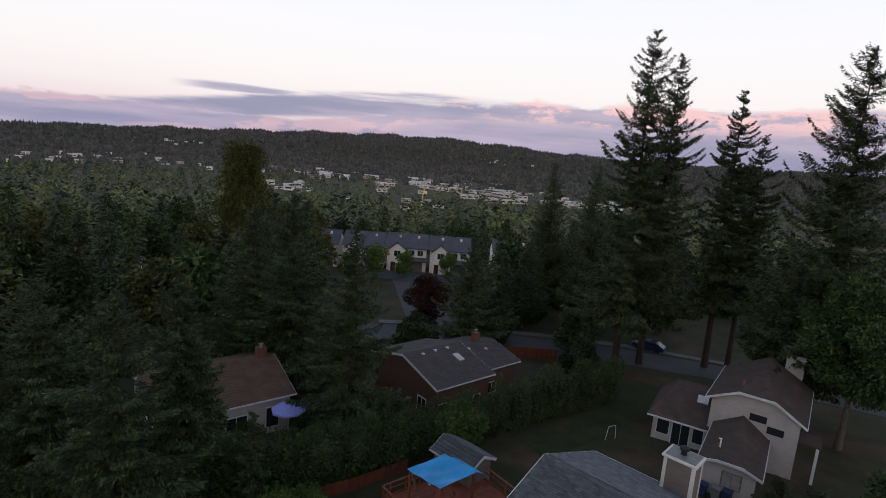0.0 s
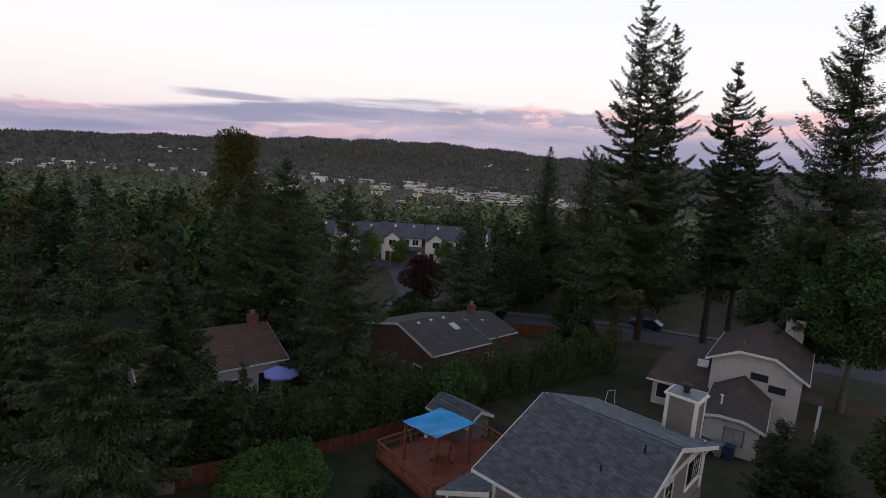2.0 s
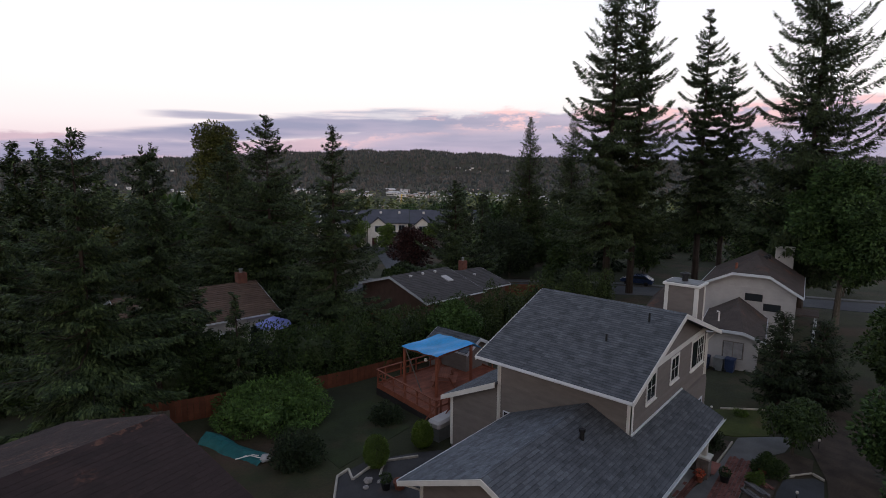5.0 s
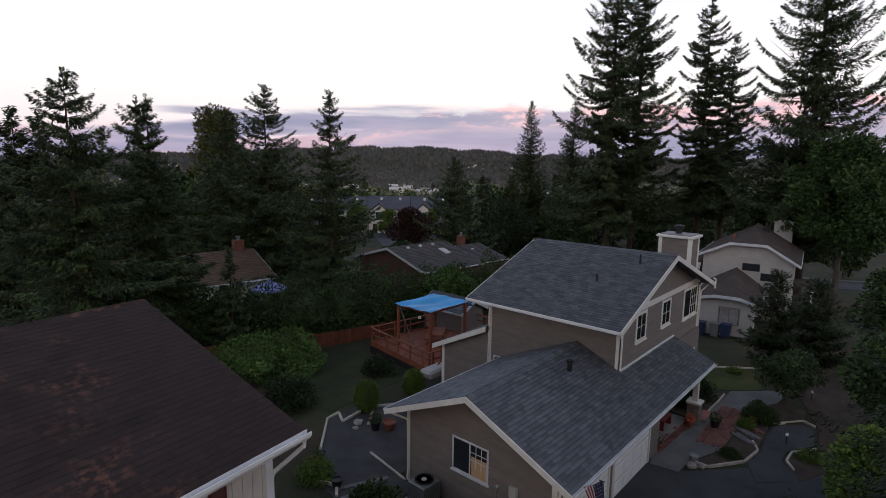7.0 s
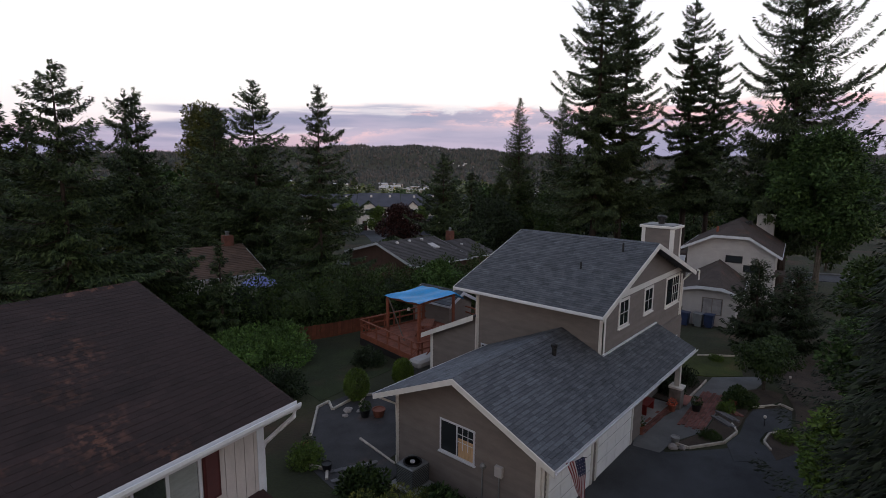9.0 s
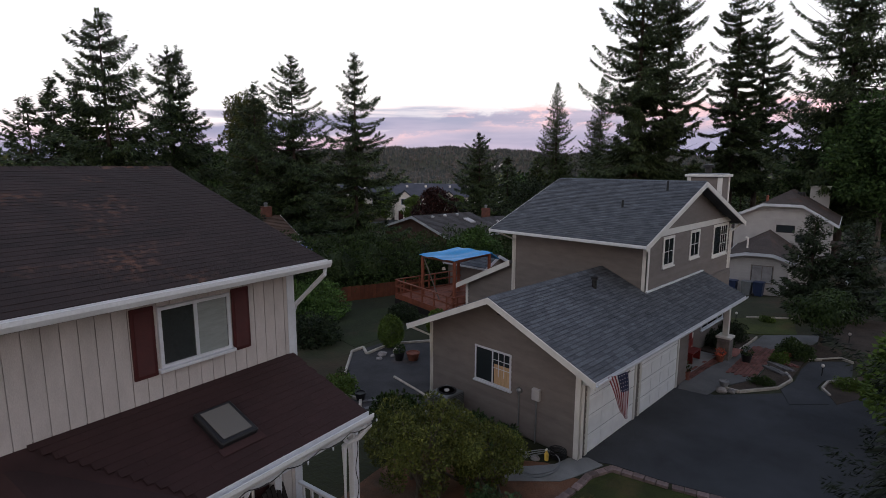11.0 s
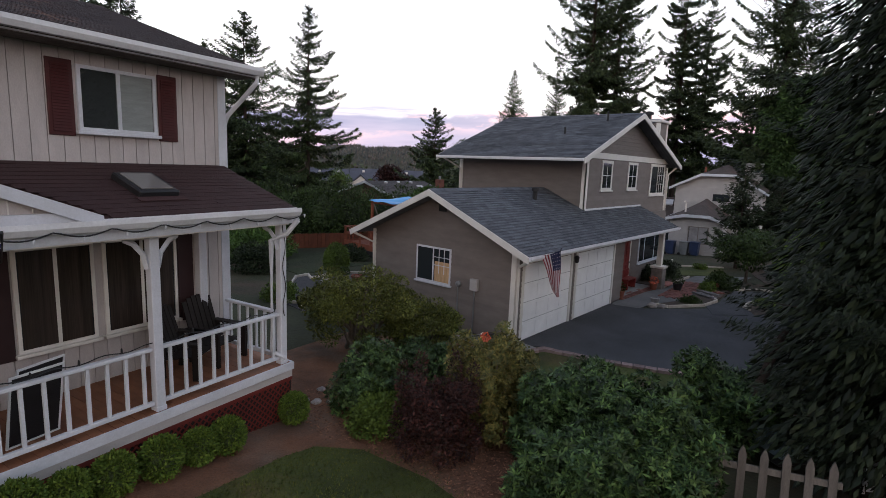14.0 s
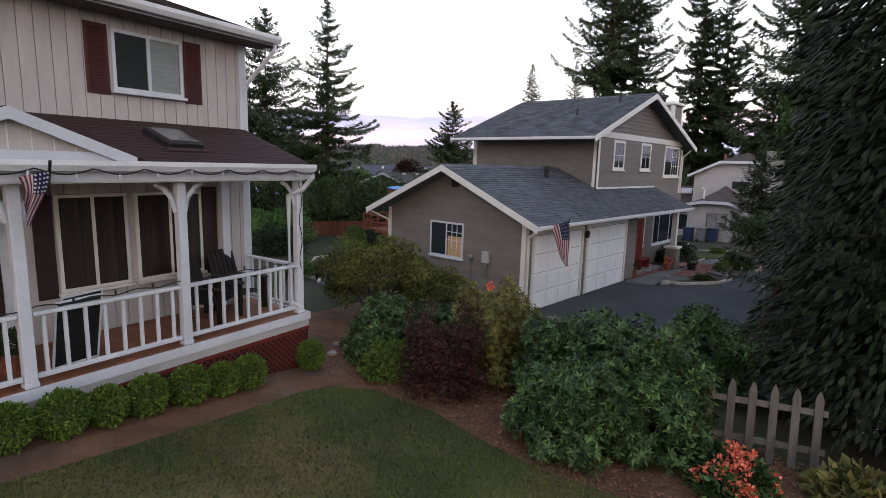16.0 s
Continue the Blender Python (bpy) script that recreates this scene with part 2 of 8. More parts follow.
M_PAVER = mat("red_paver", (0.20, 0.085, 0.07), 0.9, 0.3, 2, 50, 0.4, each=0.3, island=0.3)
M_PAVERGREY = mat("grey_paver", (0.17, 0.165, 0.17), 0.9, 0.25, 2, 50, 0.4, each=0.25, island=0.25)
M_STONE = mat("garden_stone", (0.22, 0.20, 0.19), 0.9, 0.3, 4, 40, 0.5, each=0.25, island=0.25)
M_BARK = mat("fir_bark", (0.048, 0.034, 0.028), 0.95, 0.4, 2, 14, 0.8, stretch=(3, 3, 0.4), depth=0.05)
M_TWIG = mat("twig_bark", (0.10, 0.085, 0.07), 0.95, 0.3, 4, 20, 0.4)
M_GROUND = mat("yard_soil_and_grass", (0.027, 0.030, 0.012), 0.95, 0.4, 0.25, 9, 0.7, tint=(0.06, 0.038, 0.024), spot=0.12, depth=0.05)
M_ROUGHGRASS = mat("dull_rough_grass", (0.023, 0.031, 0.010), 0.95, 0.35, 0.5, 30, 0.7, tint=(0.05, 0.04, 0.02), spot=0.06, depth=0.04)
M_PAVEMENT = mat("grey_pavement_concrete", (0.11, 0.11, 0.115), 0.9, 0.25, 0.8, 60, 0.3)
M_LAWN = mat("lawn_turf", (0.045, 0.056, 0.011), 0.95, 0.4, 0.7, 22, 0.7, tint=(0.090, 0.068, 0.026), spot=0.10, depth=0.04)
M_MULCH = mat("bark_mulch", (0.155, 0.074, 0.042), 0.95, 0.4, 1.0, 35, 0.9, tint=(0.13, 0.085, 0.06), spot=0.13, depth=0.04)
M_CEDAR = mat("red_cedar_deck", (0.18, 0.056, 0.032), 0.7, 0.25, 2, 40, 0.2, each=0.15, island=0.15)
M_FENCE = mat("orange_stained_fence", (0.115, 0.036, 0.018), 0.75, 0.25, 2, 40, 0.2, each=0.15)
M_TARP = mat("blue_tarp", (0.02, 0.28, 0.62), 0.45, 0.15, 1.0, 8, 0.4, depth=0.03)
M_UMBRELLA = mat("lavender_canvas", (0.22, 0.25, 0.62), 0.8, 0.12, 2, 40, 0.1)
M_DECKFLOOR = mat("porch_boards", (0.20, 0.085, 0.045), 0.6, 0.2, 2, 40, 0.15, each=0.15, island=0.15)
M_LATTICE = mat("burgundy_lattice", (0.12, 0.018, 0.014), 0.7, 0.2, 3, 40, 0.1)
M_METAL = mat("grey_metal", (0.22, 0.23, 0.24), 0.5, 0.15, 3, 40, 0.1, metal=0.5)
M_BLACK = mat("black_plastic", (0.015, 0.015, 0.017), 0.5, 0.2)
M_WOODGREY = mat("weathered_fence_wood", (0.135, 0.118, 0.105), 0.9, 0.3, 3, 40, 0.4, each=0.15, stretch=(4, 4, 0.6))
M_RED = mat("red_door_paint", (0.17, 0.02, 0.017), 0.45, 0.1)
M_TERRA = mat("terracotta", (0.19, 0.065, 0.042), 0.8, 0.2, 5, 40, 0.2)
M_BINBLUE = mat("blue_bin_plastic", (0.020, 0.034, 0.085), 0.5, 0.15)
M_FLAGRED = mat("flag_red_cloth", (0.17, 0.028, 0.036), 0.85, 0.15, 4, 60, 0.1)
M_FLAGWHITE = mat("flag_white_cloth", (0.42, 0.39, 0.42), 0.85, 0.12, 4, 60, 0.1)
M_FLAGBLUE = mat("flag_blue_cloth", (0.014, 0.018, 0.055), 0.85, 0.15, 4, 60, 0.1)
M_CAR = mat("dark_blue_car_paint", (0.02, 0.035, 0.09), 0.25, 0.1, bump=0.0)
M_TYRE = mat("tyre_rubber", (0.015, 0.015, 0.015), 0.85, 0.2)
M_YELLOW = mat("crane_yellow", (0.85, 0.55, 0.10), 0.5, 0.15)
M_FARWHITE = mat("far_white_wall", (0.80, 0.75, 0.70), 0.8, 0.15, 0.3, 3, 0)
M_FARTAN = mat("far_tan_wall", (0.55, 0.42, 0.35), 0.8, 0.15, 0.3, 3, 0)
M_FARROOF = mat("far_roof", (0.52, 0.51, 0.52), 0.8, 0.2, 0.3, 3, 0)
M_TOWNROOF = mat("town_roof_shingle", (0.075, 0.078, 0.10), 0.9, 0.2, 0.6, 20, 0.3)
L_FIR = leaf_mat("fir_needles", (0.014, 0.026, 0.011), (0.078, 0.108, 0.040), island=0.6)
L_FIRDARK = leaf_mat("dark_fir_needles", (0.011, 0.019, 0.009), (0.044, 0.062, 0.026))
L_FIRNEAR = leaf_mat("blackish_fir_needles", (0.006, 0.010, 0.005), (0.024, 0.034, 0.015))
L_FIRTALL = leaf_mat("tall_fir_needles", (0.024, 0.038, 0.017), (0.078, 0.105, 0.042))
L_NANDINA = leaf_mat("nandina_leaves", (0.048, 0.062, 0.013), (0.150, 0.160, 0.036))
L_CEDAR = leaf_mat("cedar_sprays", (0.020, 0.036, 0.011), (0.080, 0.105, 0.032), island=0.5)
L_MAPLEDARK = leaf_mat("dark_maple_leaves", (0.017, 0.037, 0.011), (0.075, 0.125, 0.036), island=0.55)
L_HEDGE = leaf_mat("laurel_hedge_leaves", (0.018, 0.034, 0.010), (0.055, 0.085, 0.020))
L_MAPLE = leaf_mat("maple_leaves", (0.025, 0.055, 0.014), (0.070, 0.125, 0.030))
L_LAUREL = leaf_mat("fresh_laurel_leaves", (0.042, 0.082, 0.020), (0.105, 0.180, 0.042))
L_BRIGHT = leaf_mat("bright_leaves", (0.050, 0.085, 0.016), (0.13, 0.19, 0.035))
L_OLIVE = leaf_mat("olive_leaves", (0.055, 0.066, 0.018), (0.20, 0.165, 0.05), island=0.55, grain=3.0)
L_RHODO = leaf_mat("rhododendron_leaves", (0.012, 0.029, 0.010), (0.085, 0.140, 0.042), island=0.7, rough=0.45, grain=3.0)
L_RED = leaf_mat("barberry_leaves", (0.014, 0.008, 0.008), (0.078, 0.027, 0.022), island=0.6, grain=3.0)
L_BOX = leaf_mat("boxwood_leaves", (0.046, 0.084, 0.012), (0.138, 0.190, 0.030))
L_POPLAR = leaf_mat("poplar_leaves", (0.040, 0.050, 0.012), (0.11, 0.11, 0.028))
# haze and the ridge's last warm light are mixed into this green
L_FAR = leaf_mat("hazed_woods_green", (0.040, 0.048, 0.046), (0.105, 0.086, 0.074), island=0.35)
L_FLOWER = leaf_mat("coral_azalea_petals", (0.45, 0.07, 0.035), (0.80, 0.26, 0.16), island=0.2)
M_DRAPE = mat("drawn_brown_drapes", (0.036, 0.028, 0.024), 0.14, 0.35, 2.0, 14, 0.0, spec=0.5, stretch=(5, 5, 0.15))
M_DOORWHITE = mat("white_enamelled_door", (0.82, 0.82, 0.83), 0.45, 0.06, 2, 40, 0.05)
L_GRASS = leaf_mat("grass_blades", (0.042, 0.058, 0.009), (0.112, 0.116, 0.026))


# ---- mesh helpers ----
def thing(name, label, category, m=None, group="", kind=""):
    ob = new(name)
    ob.empty_display_size = 0.2
    if m is not None:
        ob.matrix_basis = m
    return tagged(ob, label, category, group, kind)


def mesh_from(verts, faces, material):
    me = bpy.data.meshes.new("mesh")
    me.from_pydata(verts, [], faces)
    me.materials.append(material)
    return me


def part(name, bm, material, parent=None, label="", m=None):
    """Links a bmesh (or a ready mesh) as one object under a thing or a part."""
    if isinstance(bm, bmesh.types.BMesh):
        me = bpy.data.meshes.new(name)
        bm.to_mesh(me)
        bm.free()
        me.materials.append(material)
    else:
        me = bm
    ob = new(name, me)
    if parent is not None:
        ob.parent = parent
    if m is not None:
        ob.matrix_basis = m
    if label:
        ob["label"] = label
    return ob


def box(bm, x0, x1, y0, y1, z0, z1, bevel=0.0):
    r = bmesh.ops.create_cube(bm, size=1, matrix=Matrix.Translation(((x0 + x1) / 2, (y0 + y1) / 2, (z0 + z1) / 2)) @ Matrix.Diagonal((x1 - x0, y1 - y0, z1 - z0, 1)))
    if bevel:
        edges = list({e for v in r["verts"] for e in v.link_edges})
        bmesh.ops.bevel(bm, geom=edges, offset=bevel, segments=1, affect="EDGES")
    return bm


def boxed(x0, x1, y0, y1, z0, z1, bevel=0.0):
    return box(bmesh.new(), x0, x1, y0, y1, z0, z1, bevel)


def prism(pts, a, b, axis="x", bm=None):
    """A slab: a polygon in the plane across the axis, drawn out from a to b. Points are (y, z) for x, (x, z) for y, (x, y) for z."""
    bm = bm or bmesh.new()
    put = {"x": lambda p, t: (t, p[0], p[1]), "y": lambda p, t: (p[0], t, p[1]), "z": lambda p, t: (p[0], p[1], t)}[axis]
    lo = [bm.verts.new(put(p, a)) for p in pts]
    hi = [bm.verts.new(put(p, b)) for p in pts]
    n = len(pts)
    bm.faces.new(lo[::-1])
    bm.faces.new(hi)
    for i in range(n):
        bm.faces.new((lo[i], lo[(i + 1) % n], hi[(i + 1) % n], hi[i]))
    bmesh.ops.recalc_face_normals(bm, faces=bm.faces)
    return bm


def tube(pts, r0, r1=None, seg=8, bm=None):
    """A round bar along points, tapering from r0 to r1."""
    bm = bm or bmesh.new()
    r1 = r0 if r1 is None else r1
    rings = []
    for i, p in enumerate(pts):
        p = Vector(p)
        d = (Vector(pts[min(i + 1, len(pts) - 1)]) - Vector(pts[max(i - 1, 0)])).normalized()
        q = d.to_track_quat("Z", "Y")
        r = r0 + (r1 - r0) * i / max(1, len(pts) - 1)
        rings.append([bm.verts.new(p + q @ Vector((r * math.cos(a), r * math.sin(a), 0))) for a in [2 * math.pi * k / seg for k in range(seg)]])
    for a, b in zip(rings, rings[1:]):
        for k in range(seg):
            bm.faces.new((a[k], a[(k + 1) % seg], b[(k + 1) % seg], b[k]))
    bm.faces.new(rings[0][::-1])
    bm.faces.new(rings[-1])
    return bm


def lathe(profile, seg=16, bm=None, at=(0, 0, 0)):
    """A turned body from (radius, z) points."""
    bm = bm or bmesh.new()
    rings = [[bm.verts.new((at[0] + r * math.cos(a), at[1] + r * math.sin(a), at[2] + z)) for a in [2 * math.pi * k / seg for k in range(seg)]] for r, z in profile]
    for a, b in zip(rings, rings[1:]):
        for k in range(seg):
            bm.faces.new((a[k], a[(k + 1) % seg], b[(k + 1) % seg], b[k]))
    if profile[0][0] > 0.001:
        bm.faces.new(rings[0][::-1])
    if profile[-1][0] > 0.001:
        bm.faces.new(rings[-1])
    return bm


def smooth_rng(v, a, b):
    t = np.clip((v - a) / (b - a), 0, 1)
    return t * t * (3 - 2 * t)


# ---- the lie of the land: a terrace by the houses, falling to a valley with a wooded ridge beyond ----
FALL_D = (-400, 14, 22, 32, 50, 73, 100, 142, 225, 450, 1000, 1800, 2500, 3100)
FALL_Z = (0, 0, -0.1, -0.5, -1.7, -3.0, -3.6, -5.2, -14, -28, -42, -50, -38, 20)
RIDGE_AZ = (-40, 0, 15, 25, 32, 38, 44, 50, 58, 66, 75, 90, 130)
RIDGE_EL = (0.5, 0.55, 0.5, 0.45, 0.65, 1.1, 1.35, 1.3, 1.0, 0.55, 0.1, -0.7, -0.7)


def land(x, y):
    x, y = np.asarray(x, float), np.asarray(y, float)
    r = np.hypot(x, y)
    d = np.where(r < 150, (x + y) / math.sqrt(2), 0)
    d = np.where(r < 60, d, d + (r - d) * smooth_rng(r, 60, 140))
    d = np.where(r >= 150, r, d)
    z = np.interp(d, FALL_D, FALL_Z)
    az = np.degrees(np.arctan2(y, x))
    top = 22 + 4000 * np.tan(np.radians(np.interp(az, RIDGE_AZ, RIDGE_EL)))
    top = top + 6 * np.sin(az * 0.9) + 4 * np.sin(az * 2.3 + 1)
    z = z + np.where(r > 2500, (top - z) * smooth_rng(r, 2500, 4000), 0)
    z = z - np.where(r > 4000, (r - 4000) * 0.12, 0)
    near = np.interp(x, (-4.0, 3.2, 5.2, 10.4), (1.46, 0.61, 0.50, 0.0)) * (1 - smooth_rng(d, 16, 34))
    return z + near + np.where(r > 40, 0.25 * np.sin(x * 0.13) * np.sin(y * 0.11) * smooth_rng(r, 40, 60), 0)


def ground_z(x, y):
    return float(land(x, y))


def make_ground():
    radii = list(np.arange(0, 40, 1.0)) + list(np.arange(40, 120, 4.0)) + list(np.geomspace(120, 4900, 60))
    n = 180
    verts = [(0, 0, ground_z(0, 0))]
    for r in radii[1:]:
        a = np.arange(n) * 2 * math.pi / n
        xs, ys = r * np.cos(a), r * np.sin(a)
        verts += list(zip(xs.tolist(), ys.tolist(), land(xs, ys).tolist()))
    faces = [(0, 1 + k, 1 + (k + 1) % n) for k in range(n)]
    for i in range(len(radii) - 2):
        o = 1 + i * n
        faces += [(o + k, o + n + k, o + n + (k + 1) % n, o + (k + 1) % n) for k in range(n)]
    me = mesh_from(verts, faces, M_GROUND)
    for p in me.polygons:
        p.use_smooth = True
    ob = new("ground", me)
    tagged(ob, "dark yard soil and rough grass falling away to a wooded valley", "ground", kind="structure")


make_ground()


def patch(name, outline, material, label, category, lift=0.03, parent=None, cell=0.8, rim=0.06):
    """A sheet of paving or turf with the outline given, laid on the land with a little thickness."""
    bm = bmesh.new()
    bm.faces.new([bm.verts.new((x, y, 0)) for x, y in outline])
    xs, ys = [p[0] for p in outline], [p[1] for p in outline]
    for axis, lo, hi in ((0, min(xs), max(xs)), (1, min(ys), max(ys))):
        k = lo + cell
        while k < hi:
            co, no = ((k, 0, 0), (1, 0, 0)) if axis == 0 else ((0, k, 0), (0, 1, 0))
            bmesh.ops.bisect_plane(bm, geom=bm.verts[:] + bm.edges[:] + bm.faces[:], plane_co=co, plane_no=no)
            k += cell
    for v in bm.verts:
        v.co.z = ground_z(v.co.x, v.co.y) + lift
    bmesh.ops.recalc_face_normals(bm, faces=bm.faces)
    if bm.faces and sum(f.normal.z for f in bm.faces) < 0:
        bmesh.ops.reverse_faces(bm, faces=bm.faces)
    r = bmesh.ops.extrude_face_region(bm, geom=bm.faces[:])
    for e in r["geom"]:
        if isinstance(e, bmesh.types.BMVert):
            e.co.z -= rim + lift
    bmesh.ops.recalc_face_normals(bm, faces=bm.faces)
    ob = part(name, bm, material, parent)
    return tagged(ob, label, category, kind="structure") if parent is None else ob


# ---- foliage ----
def cards(centres, dirs, ups, lengths, widths, material, bend=0.25):
    """Many small bent leaves or sprays: four corners and a midrib each, all in one mesh."""
    n = len(centres)
    dirs = dirs / np.maximum(np.linalg.norm(dirs, axis=1, keepdims=True), 1e-6)
    side = np.cross(dirs, ups)
    side /= np.maximum(np.linalg.norm(side, axis=1, keepdims=True), 1e-6)
    nor = np.cross(side, dirs)
    L, W = lengths[:, None], widths[:, None]
    a = centres
    b = centres + dirs * L * 0.5 + side * W * 0.5 - nor * W * bend
    c = centres + dirs * L
    d = centres + dirs * L * 0.5 - side * W * 0.5 - nor * W * bend
    co = np.stack((a, b, c, d), 1).reshape(-1, 3)
    me = bpy.data.meshes.new("foliage")
    me.vertices.add(4 * n)
    me.vertices.foreach_set("co", co.astype(np.float32).ravel())
    base = np.arange(n)[:, None] * 4
    tri = np.concatenate((base + np.array([[0, 1, 2]]), base + np.array([[0, 2, 3]])), 1).reshape(-1)
    me.loops.add(6 * n)
    me.loops.foreach_set("vertex_index", tri.astype(np.int32))
    me.polygons.add(2 * n)
    me.polygons.foreach_set("loop_start", (np.arange(2 * n) * 3).astype(np.int32))
    me.polygons.foreach_set("loop_total", np.full(2 * n, 3, np.int32))
    me.update(calc_edges=True)
    me.materials.append(material)
    return me


def conifer_meshes(seed, height, radius, clear, sprays=6000, droop=0.35, material=None, taper=1.0, ragged=0.25, size=0.55, upturn=0.25, top_bare=0.0, gaps=0.0, whorl=0.45, per=(5, 8), hang=0.35, slim=1.0, inner=0):
    """Trunk and crown of a fir: whorls of limbs that droop and turn up at the tips, each carrying flat sprays."""
    rng = np.random.default_rng(seed)
    lean = rng.normal(0, 0.006, 2)
    r0 = 0.011 * height + 0.06
    zs = np.linspace(0, height, 12)
    trunk = tube([(lean[0] * z, lean[1] * z, z - 0.3) for z in zs], r0, 0.015, 8)
    C, D, U, Ln, Wd = [], [], [], [], []
    limb_bm_pts = []
    levels = np.arange(clear, height - 0.15, whorl)
    weights = []
    limbs = []
    for z in levels:
        f = (z - clear) / (height - clear)
        reach = radius * (1 - f) ** taper * (0.55 + 0.45 * min(1, f * 5 + 0.35))
        for k in range(rng.integers(*per)):
            if gaps and rng.random() < gaps:
                continue
            az = rng.uniform(0, 2 * math.pi)
            ln = max(0.22, reach * rng.uniform(1 - ragged * 1.6, 1 + ragged * 0.6))
            limbs.append((z + rng.uniform(-whorl, whorl) * 0.5, az, ln, f))
    total = sum(l[2] for l in limbs)
    for z, az, ln, f in limbs:
        n = max(6, int(sprays * ln / total))
        s = rng.uniform(0.02, 1.0, n) ** 0.85
        dr = droop * (1.15 - f) * rng.uniform(0.7, 1.3)
        up = upturn * rng.uniform(0.6, 1.2)
        rise = 0.35 * f
        px = s * ln
        pz = ln * (rise * s - dr * s * (1.25 - 0.2 * s) + up * s ** 3)
        spread = ln * 0.20 * np.sin(np.pi * np.clip(s, 0.05, 0.97)) + 0.05
        w = rng.uniform(-1, 1, n) * spread
        ca, sa = math.cos(az), math.sin(az)
        c = np.stack((ca * px - sa * w + lean[0] * z, sa * px + ca * w + lean[1] * z, z + pz - np.abs(w) * 0.25 + rng.normal(0, 0.05, n)), 1)
        ang = np.arctan2(w, 0.5 * ln) * 1.2 + rng.normal(0, 0.5, n)
        d = np.stack((np.cos(az + ang), np.sin(az + ang), -0.25 - dr * 0.5 + rng.normal(0, 0.25, n) + up * s * 0.8), 1)
        u = np.stack((rng.normal(0, 0.45, n), rng.normal(0, 0.45, n), np.ones(n)), 1)
        down = rng.random(n) < hang * (1 - 0.6 * f)
        d[down, 2] -= rng.uniform(0.6, 1.6, n)[down]
        u[down] = np.stack((math.cos(az) + rng.normal(0, 0.6, n), math.sin(az) + rng.normal(0, 0.6, n), np.full(n, 0.3)), 1)[down]
        C.append(c), D.append(d), U.append(u)
        q = size * rng.uniform(0.6, 1.25, n) * (0.55 + 0.45 * (1 - f))
        Ln.append(q), Wd.append(q * rng.uniform(0.24, 0.42, n) * slim)
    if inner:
        # inner foliage close to the trunk, in hanging sprays, added to block light
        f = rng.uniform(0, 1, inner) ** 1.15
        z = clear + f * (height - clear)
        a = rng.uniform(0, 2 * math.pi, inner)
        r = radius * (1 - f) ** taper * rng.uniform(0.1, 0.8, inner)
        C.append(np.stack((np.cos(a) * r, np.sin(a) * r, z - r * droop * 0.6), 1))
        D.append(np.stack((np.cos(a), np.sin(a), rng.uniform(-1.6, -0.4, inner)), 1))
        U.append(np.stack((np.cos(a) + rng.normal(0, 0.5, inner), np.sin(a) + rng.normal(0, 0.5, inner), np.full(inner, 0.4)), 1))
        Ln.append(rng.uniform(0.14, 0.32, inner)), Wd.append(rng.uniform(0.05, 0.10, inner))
    # the leader
    n = 40
    t = rng.uniform(0, 1, n)
    a = rng.uniform(0, 6.28, n)
    C.append(np.stack((np.full(n, lean[0] * height), np.full(n, lean[1] * height), height - t * 1.2 - 0.1), 1))
    D.append(np.stack((np.cos(a) * 0.6, np.sin(a) * 0.6, np.full(n, 0.6)), 1))
    U.append(np.stack((-np.sin(a), np.cos(a), np.full(n, 0.2)), 1))
    Ln.append(0.15 + t * 0.25), Wd.append(0.05 + t * 0.1)
    crown = cards(np.concatenate(C), np.concatenate(D), np.concatenate(U), np.concatenate(Ln), np.concatenate(Wd), material or L_FIR)
    limb = bmesh.new()
    for z, az, ln, f in limbs[::2]:
        pts = [(math.cos(az) * ln * s * 0.8 + lean[0] * z, math.sin(az) * ln * s * 0.8 + lean[1] * z, z + ln * (0.35 * f * s - droop * (1.15 - f) * s * (1.25 - 0.2 * s) + upturn * s ** 3)) for s in (0, 0.5, 1)]
        tube(pts, 0.02 + ln * 0.008, 0.008, 3, limb)
    return trunk, crown, limb


def conifer(name, x, y, label, seed, height, radius, clear, group="", **kw):
    ob = thing(name, label, "conifer", pose(x, y, ground_z(x, y), 0, 0, seed * 37 % 360), group)
    trunk, crown, limb = conifer_meshes(seed, height, radius, clear, **kw)
    part("trunk", trunk, M_BARK, ob)
    tagged(part("limb_tangle", limb, M_BARK, ob), kind="stuff")
    tagged(part("crown", crown, None, ob), kind="stuff")
    return ob


def leaf_volume(rng, n, fill, size, aspect=0.55, skin=0.75, droop=0.0):
    """Leaf places in lumpy ellipsoids: fill is a list of (x, y, z, rx, ry, rz); most sit near the skin."""
    fill = np.array(fill, float)
    vol = fill[:, 3] * fill[:, 4] + fill[:, 4] * fill[:, 5] + fill[:, 3] * fill[:, 5]
    pick = rng.choice(len(fill), n, p=vol / vol.sum())
    v = rng.normal(0, 1, (n, 3))
    v /= np.linalg.norm(v, axis=1, keepdims=True)
    rad = np.where(rng.random(n) < skin, rng.uniform(0.82, 1.06, n), rng.uniform(0.3, 0.9, n))
    c = fill[pick, :3] + v * fill[pick, 3:] * rad[:, None]
    d = v + rng.normal(0, 0.55, (n, 3))
    d[:, 2] -= droop
    u = v + rng.normal(0, 0.6, (n, 3)) + np.array([0, 0, 0.6])
    q = size * rng.uniform(0.6, 1.3, n)
    return c, d, u, q, q * aspect


